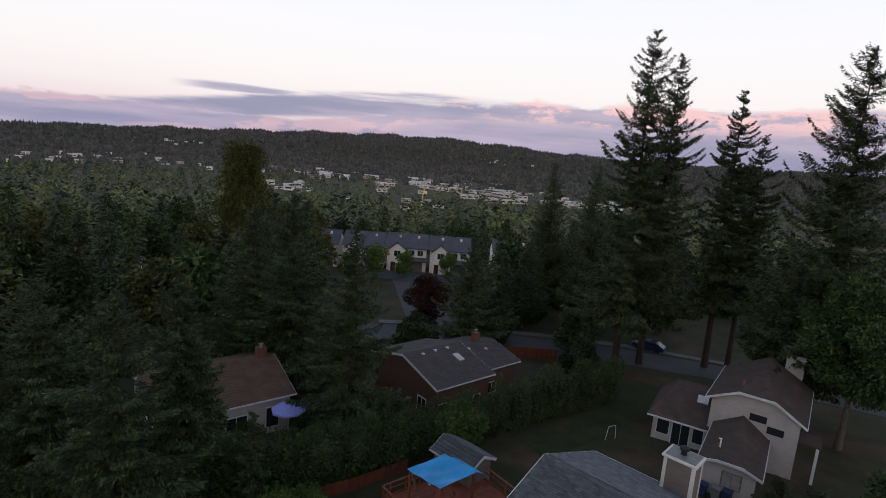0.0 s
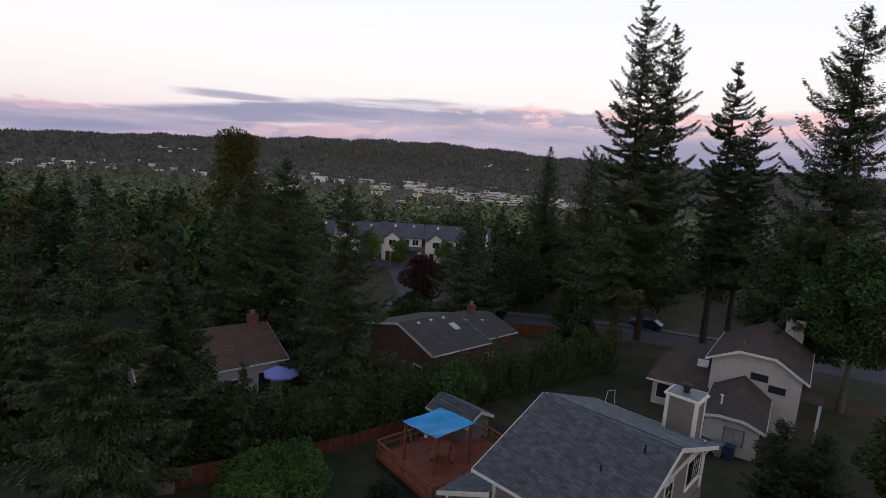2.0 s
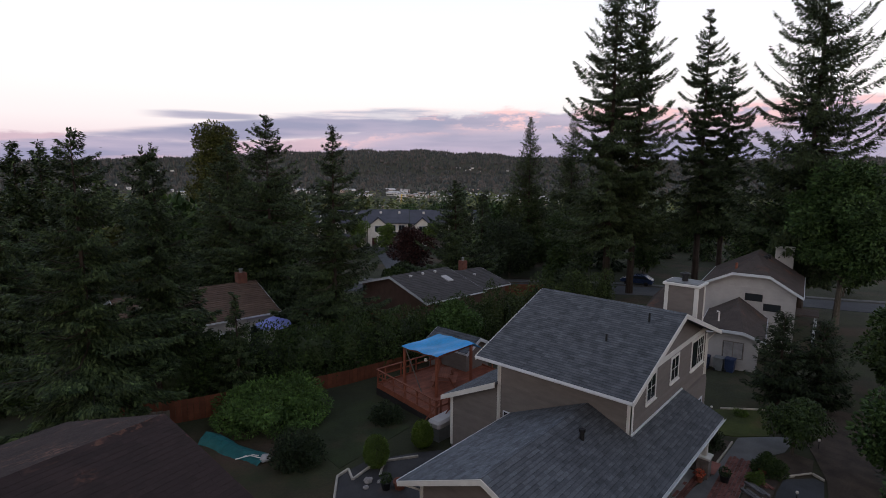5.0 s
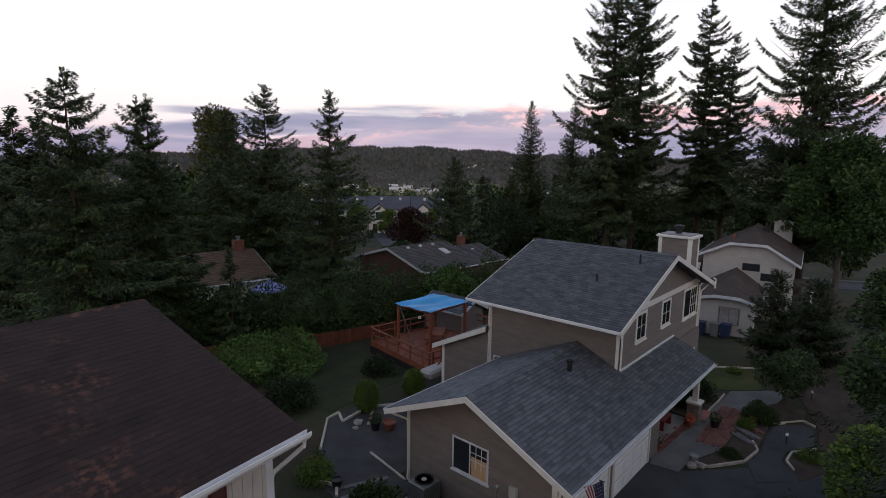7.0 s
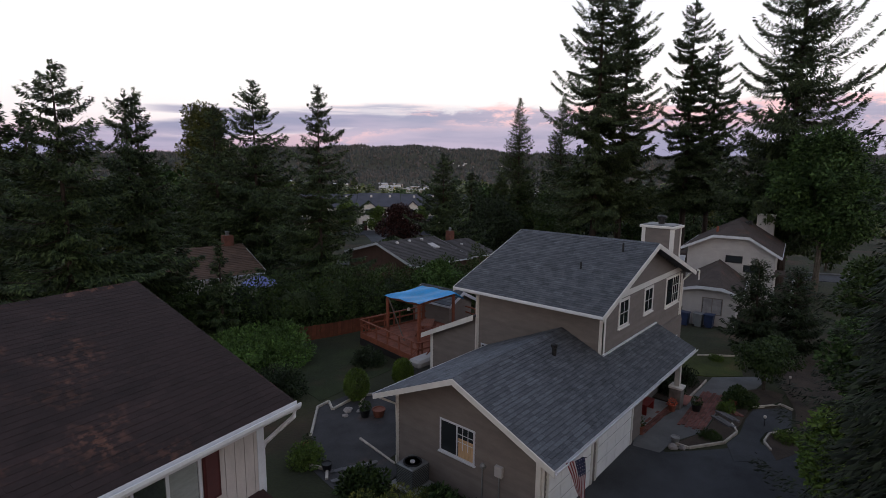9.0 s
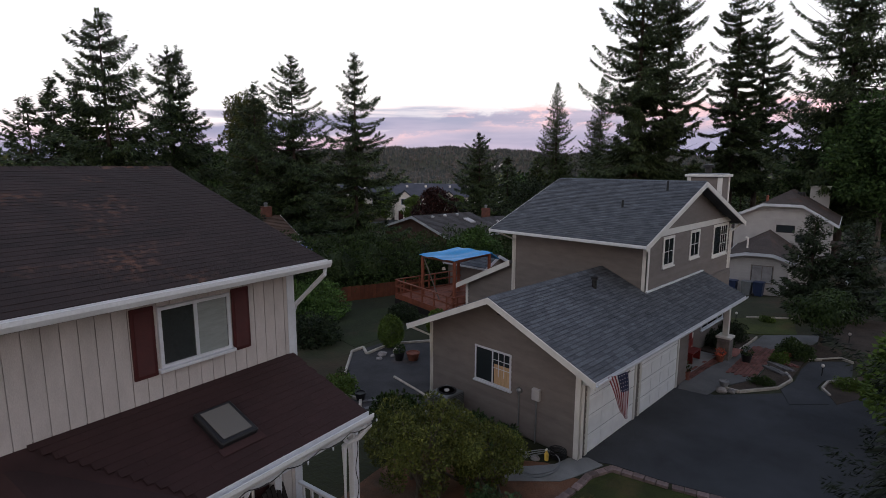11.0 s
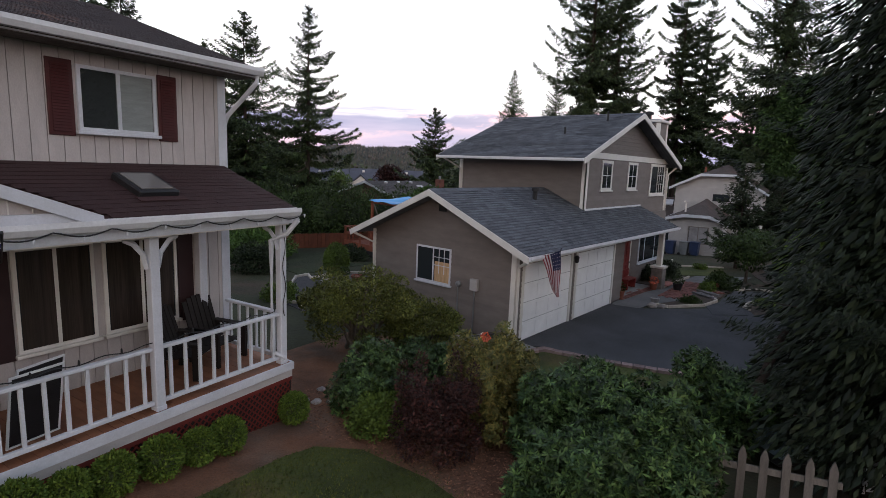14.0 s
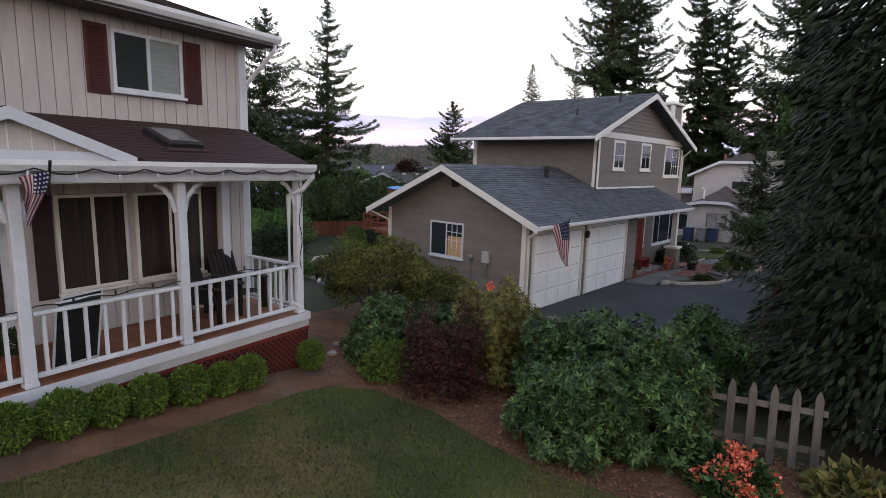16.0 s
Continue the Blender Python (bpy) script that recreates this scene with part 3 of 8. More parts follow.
def rosettes(rng, n, fill, size, leaves=7):
    """Whorls of long leaves at the shoot tips, as on a rhododendron."""
    c, d, u, q, w = leaf_volume(rng, n, fill, size, 0.4, 0.82)
    axis = d / np.linalg.norm(d, axis=1, keepdims=True)
    axis[:, 2] += 0.5
    axis /= np.linalg.norm(axis, axis=1, keepdims=True)
    ref = np.cross(axis, rng.normal(0, 1, (n, 3)))
    ref /= np.maximum(np.linalg.norm(ref, axis=1, keepdims=True), 1e-6)
    bi = np.cross(axis, ref)
    C, D, U, Q = [], [], [], []
    for k in range(leaves):
        a = 6.283 * k / leaves + rng.normal(0, 0.25, n)
        out = ref * np.cos(a)[:, None] + bi * np.sin(a)[:, None]
        C.append(c)
        D.append(out + axis * rng.uniform(-0.15, 0.55, n)[:, None])
        U.append(axis + rng.normal(0, 0.2, (n, 3)))
        Q.append(q * rng.uniform(0.75, 1.15, n))
    Q = np.concatenate(Q)
    return np.concatenate(C), np.concatenate(D), np.concatenate(U), Q, Q * 0.34


def shrub(name, x, y, label, seed, fill, leaves, size, material, category="shrub", group="", aspect=0.55, stems=5, skin=0.75, z=None, stem_mat=None, droop=0.0, flowers=0, whorled=False, foot=0.08):
    rng = np.random.default_rng(seed)
    ob = thing(name, label, category, pose(x, y, ground_z(x, y) if z is None else z), group)
    spread = rosettes(rng, leaves // 7, fill, size) if whorled else leaf_volume(rng, leaves, fill, size, aspect, skin, droop)
    tagged(part("foliage", cards(*spread, material), None, ob), kind="stuff")
    if stems:
        bm = bmesh.new()
        for k in range(stems):
            f = fill[k % len(fill)]
            bx, by = rng.normal(0, foot, 2)
            tube([(bx, by, -0.1), ((f[0] + bx) * 0.4, (f[1] + by) * 0.4, f[2] * 0.5), (f[0], f[1], f[2] + f[5] * 0.3)], 0.03 + 0.012 * f[2], 0.012, 5, bm)
        tagged(part("stem_tangle", bm, stem_mat or M_TWIG, ob), kind="stuff")
    if flowers:
        heads = []
        for k in range(flowers):
            f = fill[rng.integers(len(fill))]
            v = rng.normal(0, 1, 3)
            v[2] = abs(v[2]) + 0.3
            v /= np.linalg.norm(v)
            heads.append((f[0] + f[3] * v[0], f[1] + f[4] * v[1], f[2] + f[5] * v[2] + 0.03, 0.085, 0.085, 0.07))
        for hd_ in heads:
            part("blossom", cards(*leaf_volume(rng, 60, [hd_], 0.05, 0.85, 1.0), L_FLOWER), None, ob, "coral orange flower head")["kind"] = "stuff"
    return ob


def lumps(rng, n, rx, ry, rz, z0, r):
    """Overlapping lobes that make an uneven crown."""
    out = []
    for _ in range(n):
        a, q = rng.uniform(0, 6.28), math.sqrt(rng.uniform(0, 1))
        zz = rng.uniform(-1, 1)
        k = math.sqrt(max(0.05, 1 - zz * zz))
        s = r * rng.uniform(0.7, 1.3)
        out.append((rx * q * k * math.cos(a), ry * q * k * math.sin(a), z0 + rz * zz, s, s, s * 0.8))
    return out


def broadleaf(name, x, y, label, seed, height, radius, material, leaves=9000, size=0.3, clear=0.3, lobes=26, group="", droop=0.1, narrow=1.0):
    """A deciduous tree: a forked trunk and a lobed crown with gaps."""
    rng = np.random.default_rng(seed)
    ob = thing(name, label, "tree", pose(x, y, ground_z(x, y)), group)
    z0 = height * (clear + (1 - clear) * 0.5)
    fill = lumps(rng, lobes, radius * 0.78, radius * 0.78, height * (1 - clear) * 0.42, z0, radius * 0.36)
    bm = tube([(0, 0, -0.3), (0.05, 0, height * clear), (0, 0.1, height * 0.8)], 0.02 * height + 0.05, 0.03, 8)
    for f in fill[::3]:
        tube([(0, 0, height * clear * rng.uniform(0.7, 1.3)), (f[0] * 0.5, f[1] * 0.5, f[2] * 0.75), (f[0], f[1], f[2])], 0.008 * height, 0.02, 5, bm)
    part("trunk", bm, M_TWIG, ob)
    part("crown", cards(*leaf_volume(rng, leaves, fill, size, 0.6, 0.7, droop), material), None, ob)["kind"] = "stuff"
    return ob


# ---- house parts ----
def wall_frame(p0, p1, z=0.0):
    """Local axes of a wall that runs from p0 to p1 with the outside on the right: x along it, -y outwards, z up."""
    d = Vector((p1[0] - p0[0], p1[1] - p0[1], 0))
    return Matrix.Translation((p0[0], p0[1], z)) @ Matrix.Rotation(math.atan2(d.y, d.x), 4, "Z"), d.length


def rel(parent, m):
    return parent.matrix_basis.inverted() @ m


def lap_boards(wall, spans, z0, z1, material, expo=0.2):
    """Lapped weatherboards, one object each; spans(z) gives the stretches of wall at a height."""
    z = z0
    while z < z1 - 0.03:
        h = min(expo, z1 - z)
        for a, b in spans(z + h * 0.6):
            if b - a < 0.08:
                continue
            v = [(a, -0.04, z), (b, -0.04, z), (b, -0.012, z + h + 0.02), (a, -0.012, z + h + 0.02), (a, 0, z), (b, 0, z), (b, 0, z + h + 0.02), (a, 0, z + h + 0.02)]
            f = [(0, 1, 2, 3), (4, 5, 1, 0), (3, 2, 6, 7), (0, 3, 7, 4), (1, 5, 6, 2)]
            part("board", mesh_from(v, f, material), None, wall)
        z += h


def upright_boards(wall, length, z0, z1, material, width=0.2, top=None):
    """Grooved upright cladding, one board after another."""
    n = max(1, round(length / width))
    w = length / n
    for k in range(n):
        t = z1 if top is None else top((k + 0.5) * w)
        if t - z0 > 0.05:
            part("board", boxed(k * w + 0.006, (k + 1) * w - 0.006, -0.02, 0.0, z0, t), material, wall)


def window(parent, m, s0, s1, z0, z1, frame=0.07, mullions=(), bars=(), curtain=None, cloth=None, sill=True, proud=0.06, material=None, glass=None, name="window"):
    """A window on a wall: casing, panes, mullions at fractions of the width, and glazing bars as (x0, x1, columns, rows)."""
    material = material or M_WHITE
    bm = bmesh.new()
    outer = ((s0 - frame, z0 - frame), (s1 + frame, z0 - frame), (s1 + frame, z1 + frame), (s0 - frame, z1 + frame))
    inner = ((s0, z0), (s1, z0), (s1, z1), (s0, z1))
    ring = [[bm.verts.new((x, y, z)) for x, z in pts] for pts, y in ((outer, 0.0), (outer, -proud + 0.006), ([(x + (0.006 if x < s0 + 0.01 else -0.006), z + (0.006 if z < z0 + 0.01 else -0.006)) for x, z in outer], -proud), (inner, -proud), (inner, 0.0))]
    for a, b in zip(ring, ring[1:] + ring[:1]):
        for q in range(4):
            bm.faces.new((a[q], a[(q + 1) % 4], b[(q + 1) % 4], b[q]))
    bmesh.ops.recalc_face_normals(bm, faces=bm.faces)
    w = part(name, bm, material, parent, m=m)
    edges = [0.0, *mullions, 1.0]
    for a, b in zip(edges, edges[1:]):
        part("pane", boxed(s0 + (s1 - s0) * a, s0 + (s1 - s0) * b, -0.042, -0.036, z0, z1), glass or M_GLASS, w)
    for f in mullions:
        c = s0 + (s1 - s0) * f
        part("mullion", boxed(c - 0.025, c + 0.025, -proud + 0.008, -0.03, z0, z1), material, w)
    for a, b, cols, rows, *low in bars:
        zb = z0 + (z1 - z0) * (low[0] if low else 0.0)
        x0, x1 = s0 + (s1 - s0) * a, s0 + (s1 - s0) * b
        bm = bmesh.new()
        for k in range(1, cols):
            c = x0 + (x1 - x0) * k / cols
            box(bm, c - 0.011, c + 0.011, -0.052, -0.04, zb, z1)
        for k in range(1, rows):
            c = zb + (z1 - zb) * k / rows
            box(bm, x0, x1, -0.050, -0.04, c - 0.011, c + 0.011)
        part("glazing_grid", bm, material, w)
    if curtain:
        part("curtain", boxed(s0 + (s1 - s0) * curtain[0], s0 + (s1 - s0) * curtain[1], -0.0465, -0.0435, z0, z0 + (z1 - z0) * curtain[2]), cloth or M_CURTAIN, w, "drawn curtain cloth")
    if sill:
        part("sill", boxed(s0 - frame - 0.04, s1 + frame + 0.04, -proud - 0.05, 0.0, z0 - frame - 0.05, z0 - frame, 0.006), material, w)
    return w


def shingles(parent, m, span, length, material, expo=0.15, tab=0.32, single=None, seed=1, lift=0.02, jitter=0.004, gap=0.003):
    """Shingle courses on a slope: x along the eave, y up the slope. span(y) gives the course's ends. single(x, y) says which are pieces of their own."""
    rng = random.Random(seed)
    verts, faces, count = [], [], 0
    stock = {}
    y, k = 0.0, 0
    while y < length - 0.02:
        h = min(expo, length - y)
        a, b = span(y + h * 0.5)
        x = a - (k % 2) * tab * 0.5 - rng.uniform(0, tab * 0.3)
        while x < b:
            w = tab * rng.choice((0.8, 1.0, 1.15))
            x0, x1 = max(a, x), min(b, x + w)
            if x1 - x0 > 0.03:
                t = lift + rng.uniform(0, jitter * 2)
                v = [(gap, 0, t), (x1 - x0 - gap, 0, t), (x1 - x0 - gap, h + 0.03, 0.006), (gap, h + 0.03, 0.006), (gap, 0, 0), (x1 - x0 - gap, 0, 0)]
                f = [(0, 1, 2, 3), (4, 5, 1, 0), (0, 3, 4), (1, 5, 2)]
                if single and count < 300 and single(x0, y):
                    key = (round(x1 - x0, 2), round(h, 2))
                    if key not in stock:
                        stock[key] = mesh_from(v, f, material)
                    part("shingle", stock[key], material, parent, m=m @ Matrix.Translation((x0, y, 0)))
                    count += 1
                else:
                    o = len(verts)
                    verts += [(x0 + p[0], y + p[1], p[2]) for p in v]
                    faces += [tuple(o + i for i in q) for q in f]
            x += w
        y += h
        k += 1
    if verts:
        ob = part("shingle_field", mesh_from(verts, faces, material), material, parent, m=m)
        ob["kind"] = "stuff"


def slope_frame(p_left, p_right, p_top):
    """Axes of a roof slope: x from the left to the right end of the eave, y up the slope."""
    x = (Vector(p_right) - Vector(p_left)).normalized()
    u = Vector(p_top) - Vector(p_left)
    y = (u - x * u.dot(x)).normalized()
    z = x.cross(y)
    m = Matrix((x, y, z)).transposed().to_4x4()
    m.translation = Vector(p_left)
    return m


def gutter(parent, a, b, name="gutter", size=0.11, material=None):
    """An open eaves gutter from a to b."""
    a, b = Vector(a), Vector(b)
    d = (b - a)
    m = Matrix.Translation(a) @ Matrix.Rotation(math.atan2(d.y, d.x), 4, "Z")
    s = size
    prof = [(0, 0), (0, -s), (-s * 0.75, -s), (-s, -s * 0.45), (-s, 0), (-s * 0.88, 0), (-s * 0.88, -s * 0.4), (-s * 0.7, -s * 0.85), (-s * 0.12, -s * 0.85), (-s * 0.12, 0)]
    return part(name, prism(prof, 0, d.length, "x"), material or M_GUTTER, parent, m=rel(parent, m))


# ---- the grey-roofed house with the garage ----
def grey_house():
    O = (11.13, 5.88, 0.0)
    h = thing("house", "taupe lap-sided two-storey house with slate grey shingle roofs and white trim", "house", pose(*O))
    I = h.matrix_basis.inverted()
    gx, gy0, gy1 = 11.13, 5.88, 11.9          # garage gable wall, front and back walls
    ex, ey0, ey1, ez = 10.42, 5.05, 12.36, 2.82  # roof verge, eaves
    ry, rz = 8.70, 4.44
    k = (rz - ez) / (ry - ey0)
    ux0, ux1, uy0, uy1 = 17.5, 27.0, 6.95, 13.1  # upper storey
    ue0, ue1, uz, ux, urz = 16.16, 27.48, 5.64, 21.6, 7.72
    uv0, uv1 = 6.41, 13.4
    ku = (urz - uz) / (ux - ue0)

    def under(y):
        return ez - 0.12 + k * (min(y, 2 * ry - y) - ey0)

    # garage body
    body = prism([(gy0, -0.3), (gy1, -0.3), (gy1, under(gy1)), (ry, under(ry)), (gy0, under(gy0))], gx, 19.3)
    wall = part("wall", body, M_SIDING, h, m=I)
    m, ln = wall_frame((gx, gy1), (gx, gy0))
    face = part("gable_wall", boxed(0, ln, 0.0, 0.004, -0.05, 0.1), M_SIDING, h, m=I @ m)
    lap_boards(face, lambda z: [(max(0, (z - under(gy1)) / k), min(ln, ln - (z - under(gy0)) / k))], 0.05, under(ry) - 0.05, M_SIDING, 0.165)
    window(h, I @ m, gy1 - 9.71, gy1 - 8.33, 1.42, 2.49, 0.06, (0.5,), ((0.52, 1.0, 3, 3, 0.25),), curtain=(0.55, 1.0, 0.62))
    part("corner_board", boxed(-0.03, 0.12, -0.045, 0.0, -0.05, under(gy1) - 0.05), M_TRIM, h, m=I @ m)
    part("corner_board", boxed(ln - 0.12, ln + 0.045, -0.045, 0.0, -0.05, under(gy0) - 0.02), M_TRIM, h, m=I @ m)
    part("gable_vent", boxed(gy1 - ry - 0.16, gy1 - ry + 0.16, -0.05, 0.0, 3.72, 3.95, 0.01), M_BLACK, h, m=I @ m)
    # front with two doors
    m, ln = wall_frame((gx, gy0), (19.3, gy0))
    front = part("front_wall", boxed(0, ln, 0.0, 0.004, -0.05, 0.1), M_SIDING, h, m=I @ m)
    doors = ((0.46, 3.44), (3.92, 7.05))
    lap_boards(front, lambda z: [(0, 0.33), (3.57, 3.79), (7.18, ln)] if z < 2.45 else [(0, ln)], 0.05, under(gy0), M_SIDING, 0.165)
    for s0, s1 in doors:
        d = part("garage_door", boxed(s0, s1, -0.02, 0.0, 0.0, 2.38), M_DOORWHITE, h, "white panelled overhead door", I @ m)
        for r in range(4):
            for c in range(4):
                w, q = (s1 - s0) / 4, 2.38 / 4
                part("panel", boxed(s0 + c * w + 0.07, s0 + (c + 1) * w - 0.07, -0.034, -0.016, r * q + 0.09, (r + 1) * q - 0.09, 0.012), M_DOORWHITE, d)
            part("joint", boxed(s0, s1, -0.0225, -0.015, r * 2.38 / 4 - 0.006, r * 2.38 / 4 + 0.006), M_METAL, d)
        bm = boxed(s0 - 0.13, s0, -0.055, 0.0, 0, 2.5, 0.006)
        box(bm, s1, s1 + 0.13, -0.055, 0.0, 0, 2.5, 0.006)
        box(bm, s0, s1, -0.055, 0.0, 2.38, 2.5, 0.006)
        part("door_casing", bm, M_TRIM, h, m=I @ m)
    part("corner_board", boxed(-0.05, 0.12, -0.045, 0.0, -0.05, under(gy0) - 0.02), M_TRIM, h, m=I @ m)
    part("wall_lamp", lathe([(0.02, 0.0), (0.07, 0.03), (0.09, 0.2), (0.05, 0.26)], 8, at=(3.68, -0.12, 2.05)), M_BLACK, h, "black carriage lamp", I @ m)
    # entry porch wall, red door and window
    m, ln = wall_frame((19.3, 6.8), (27.0, 6.8))
    ew = part("entry_wall", boxed(0, ln, 0.0, 0.15, -0.3, 3.3), M_SIDING, h, m=I @ m)
    lap_boards(ew, lambda z: [(0, ln)], 0.05, 3.2, M_SIDING, 0.165)
    dr = part("front_door", boxed(2.05, 3.0, -0.06, 0.0, 0.12, 2.25, 0.01), M_RED, h, "red panelled front door", I @ m)
    for a, b, c, d in ((2.13, 2.48, 0.3, 1.0), (2.57, 2.92, 0.3, 1.0), (2.13, 2.48, 1.15, 2.1), (2.57, 2.92, 1.15, 2.1)):
        part("panel", boxed(a, b, -0.075, -0.05, c, d, 0.012), M_RED, dr)
    part("handle", tube([(2.94, -0.06, 1.1), (2.94, -0.13, 1.1)], 0.03, 0.035, 8), M_METAL, dr)
    bm = boxed(1.93, 2.05, -0.065, 0.0, 0.1, 2.38, 0.006)
    box(bm, 3.0, 3.12, -0.065, 0.0, 0.1, 2.38, 0.006)
    box(bm, 2.05, 3.0, -0.065, 0.0, 2.25, 2.38, 0.006)
    part("door_casing", bm, M_TRIM, h, m=I @ m)
    window(h, I @ m, 4.2, 7.0, 0.95, 2.28, 0.09, (0.25, 0.75))
    # upper storey
    top = lambda x: uz - 0.12 + ku * (min(x, 2 * ux - x) - ue0)
    upper = prism([(ux0, 2.2), (ux1, -0.3), (ux1, top(ux1)), (ux, top(ux)), (ux0, top(ux0))], uy0, uy1, "y")
    part("upper_wall", upper, M_SIDING, h, m=I)
    lower_back = prism([(8.0, -0.3), (uy1, -0.3), (uy1, 3.6), (8.0, 3.6)], 19.0, ux1)
    part("wall", lower_back, M_SIDING, h, m=I)
    part("wall", boxed(ux0, ux1, 8.0, uy1, -0.3, 2.6), M_SIDING, h, m=I)
    m, ln = wall_frame((ux0, uy0), (ux1, uy0))
    face = part("upper_front_wall", boxed(0, ln, 0.0, 0.004, 3.5, 3.6), M_SIDING, h, m=I @ m)
    lap_boards(face, lambda z: [(max(0, (z - top(ux0)) / ku), min(ln, ln - (z - top(ux1)) / ku))], 3.2, top(ux) - 0.05, M_SIDING, 0.165)
    part("belt_board", boxed(0, ln, -0.055, 0.0, 5.68, 5.92, 0.006), M_TRIM, h, m=I @ m)
    window(h, I @ m, 1.46, 2.32, 4.52, 5.52, 0.11, (), ((0, 1, 2, 1), (0, 1, 1, 2)), material=M_TRIM)
    window(h, I @ m, 4.26, 5.16, 4.52, 5.52, 0.11, (), ((0, 1, 2, 1), (0, 1, 1, 2)), material=M_TRIM)
    window(h, I @ m, 7.15, 8.95, 4.24, 5.52, 0.12, (0.5,), ((0.5, 1.0, 3, 3),), material=M_TRIM)
    part("corner_board", boxed(-0.05, 0.14, -0.05, 0.0, 3.2, top(ux0) - 0.03), M_TRIM, h, m=I @ m)
    part("corner_board", boxed(ln - 0.14, ln + 0.05, -0.05, 0.0, 0, top(ux1) - 0.03), M_TRIM, h, m=I @ m)
    m, ln = wall_frame((ux0, uy1), (ux0, uy0))
    face = part("upper_side_wall", boxed(0, ln, 0.0, 0.004, 2.9, 3.0), M_SIDING, h, m=I @ m)
    lap_boards(face, lambda z: [(0, ln)], 0.6, top(ux0), M_SIDING, 0.165)
    part("corner_board", boxed(-0.05, 0.14, -0.05, 0.0, 0.3, top(ux0) - 0.03), M_TRIM, h, m=I @ m)
    part("corner_board", boxed(ln - 0.14, ln + 0.05, -0.05, 0.0, 3.2, top(ux0) - 0.03), M_TRIM, h, m=I @ m)
    window(h, I @ m, 0.35, 1.1, 2.2, 2.75, 0.06, (0.5,))
    # back wing with a lean-to roof
    wing = prism([(uy1, -0.3), (15.95, -0.3), (15.95, 2.6), (uy1, 3.97)], ux0 + 0.02, 21.5)
    part("wing_wall", wing, M_SIDING, h, m=I)
    m, ln = wall_frame((ux0 + 0.02, 15.95), (ux0 + 0.02, uy1))
    face = part("wing_side_wall", boxed(0, ln, 0.0, 0.004, 0, 0.1), M_SIDING, h, m=I @ m)
    lap_boards(face, lambda z: [(max(0, (z - 2.6) / 0.48), ln - 0.06)], 0.0, 3.9, M_SIDING, 0.165)
    part("corner_board", boxed(-0.04, 0.12, -0.05, 0.0, 0, 2.57), M_TRIM, h, m=I @ m)
    wr = part("wing_roof", prism([(uy1, 3.99), (16.35, 2.40), (16.35, 2.54), (uy1, 4.13)], ux0 - 0.3, 21.8), M_SHINGLE, h, m=I)
    part("barge_board", prism([(uy1, 3.89), (16.37, 2.32), (16.37, 2.56), (uy1, 4.15)], ux0 - 0.34, ux0 - 0.3), M_TRIM, h, m=I)
    fm = slope_frame((21.8, 16.35, 2.54), (ux0 - 0.3, 16.35, 2.54), (21.8, uy1, 4.13))
    shingles(wr, fm, lambda y: (0, 4.6), 3.6, M_SHINGLE, 0.15, 0.34, seed=5)

    # garage and porch roof: two slopes
    L = 23.45 - ex
    roof = part("garage_roof", prism([(ey0, ez - 0.14), (ry, rz - 0.14), (ey1, ez - 0.14), (ey1, ez - 0.02), (ry, rz - 0.02), (ey0, ez - 0.02)], ex, ux0), M_SHINGLE, h, m=I)
    part("porch_roof", prism([(ey0, ez - 0.14), (7.6, ez - 0.14 + k * (7.6 - ey0)), (7.6, ez - 0.02 + k * (7.6 - ey0)), (ey0, ez - 0.02)], ux0, ex + L), M_SHINGLE, h, m=I)
    sl = math.hypot(ry - ey0, rz - ez)
    fm = slope_frame((ex, ey0, ez), (ex + L, ey0, ez), (ex, ry, rz))

    def span(v):
        y = ey0 + v * (ry - ey0) / sl
        return (0, L) if y < uy0 - 0.02 else (0, ux0 - ex)

    shingles(roof, fm, span, sl, M_SHINGLE, 0.145, 0.32, single=lambda x, y: x < 2.6, seed=2)
    fm = slope_frame((ux0, ey1, ez), (ex, ey1, ez), (ux0, ry, rz))
    shingles(roof, fm, lambda v: (0, ux0 - ex), sl, M_SHINGLE, 0.145, 0.32, seed=3)
    for i in range(23):
        x = ex + 0.3 * i
        part("ridge_cap", prism([(ry - 0.14, rz - 0.035), (ry, rz + 0.03), (ry + 0.14, rz - 0.035)], x, x + 0.29, "x"), M_SHINGLE, roof)
    for y0, y1, z0, z1 in ((ey0 - 0.02, ry, ez, rz), (ry, ey1 + 0.02, rz, ez)):
        part("barge_board", prism([(y0, z0 - 0.20), (y1, z1 - 0.20), (y1, z1 - 0.005), (y0, z0 - 0.005)], ex - 0.045, ex), M_TRIM, h, m=I)
    gutter(h, (ex, ey0 + 0.01, ez - 0.01), (ex + L, ey0 + 0.01, ez - 0.01))
    gutter(h, (ux0 - 0.05, ey1 - 0.01, ez - 0.01), (ex, ey1 - 0.01, ez - 0.01))
    part("downspout", tube([(ex + 0.1, ey0 - 0.03, ez - 0.12), (gx - 0.02, gy0 - 0.12, ez - 0.45), (gx + 0.03, gy0 - 0.09, ez - 0.6), (gx + 0.03, gy0 - 0.09, 0.1)], 0.045, seg=6), M_TRIM, h, m=I)
    part("downspout", tube([(ex + 0.1, ey1 - 0.05, ez - 0.12), (gx - 0.09, gy1 - 0.05, ez - 0.45), (gx - 0.09, gy1 - 0.05, 0.1)], 0.045, seg=6), M_TRIM, h, m=I)
    part("flashing", boxed(ux0 - 0.02, 23.4, uy0 - 0.1, uy0 - 0.03, ez + k * (uy0 - ey0) - 0.02, ez + k * (uy0 - ey0) + 0.045), M_GUTTER, h, m=I)
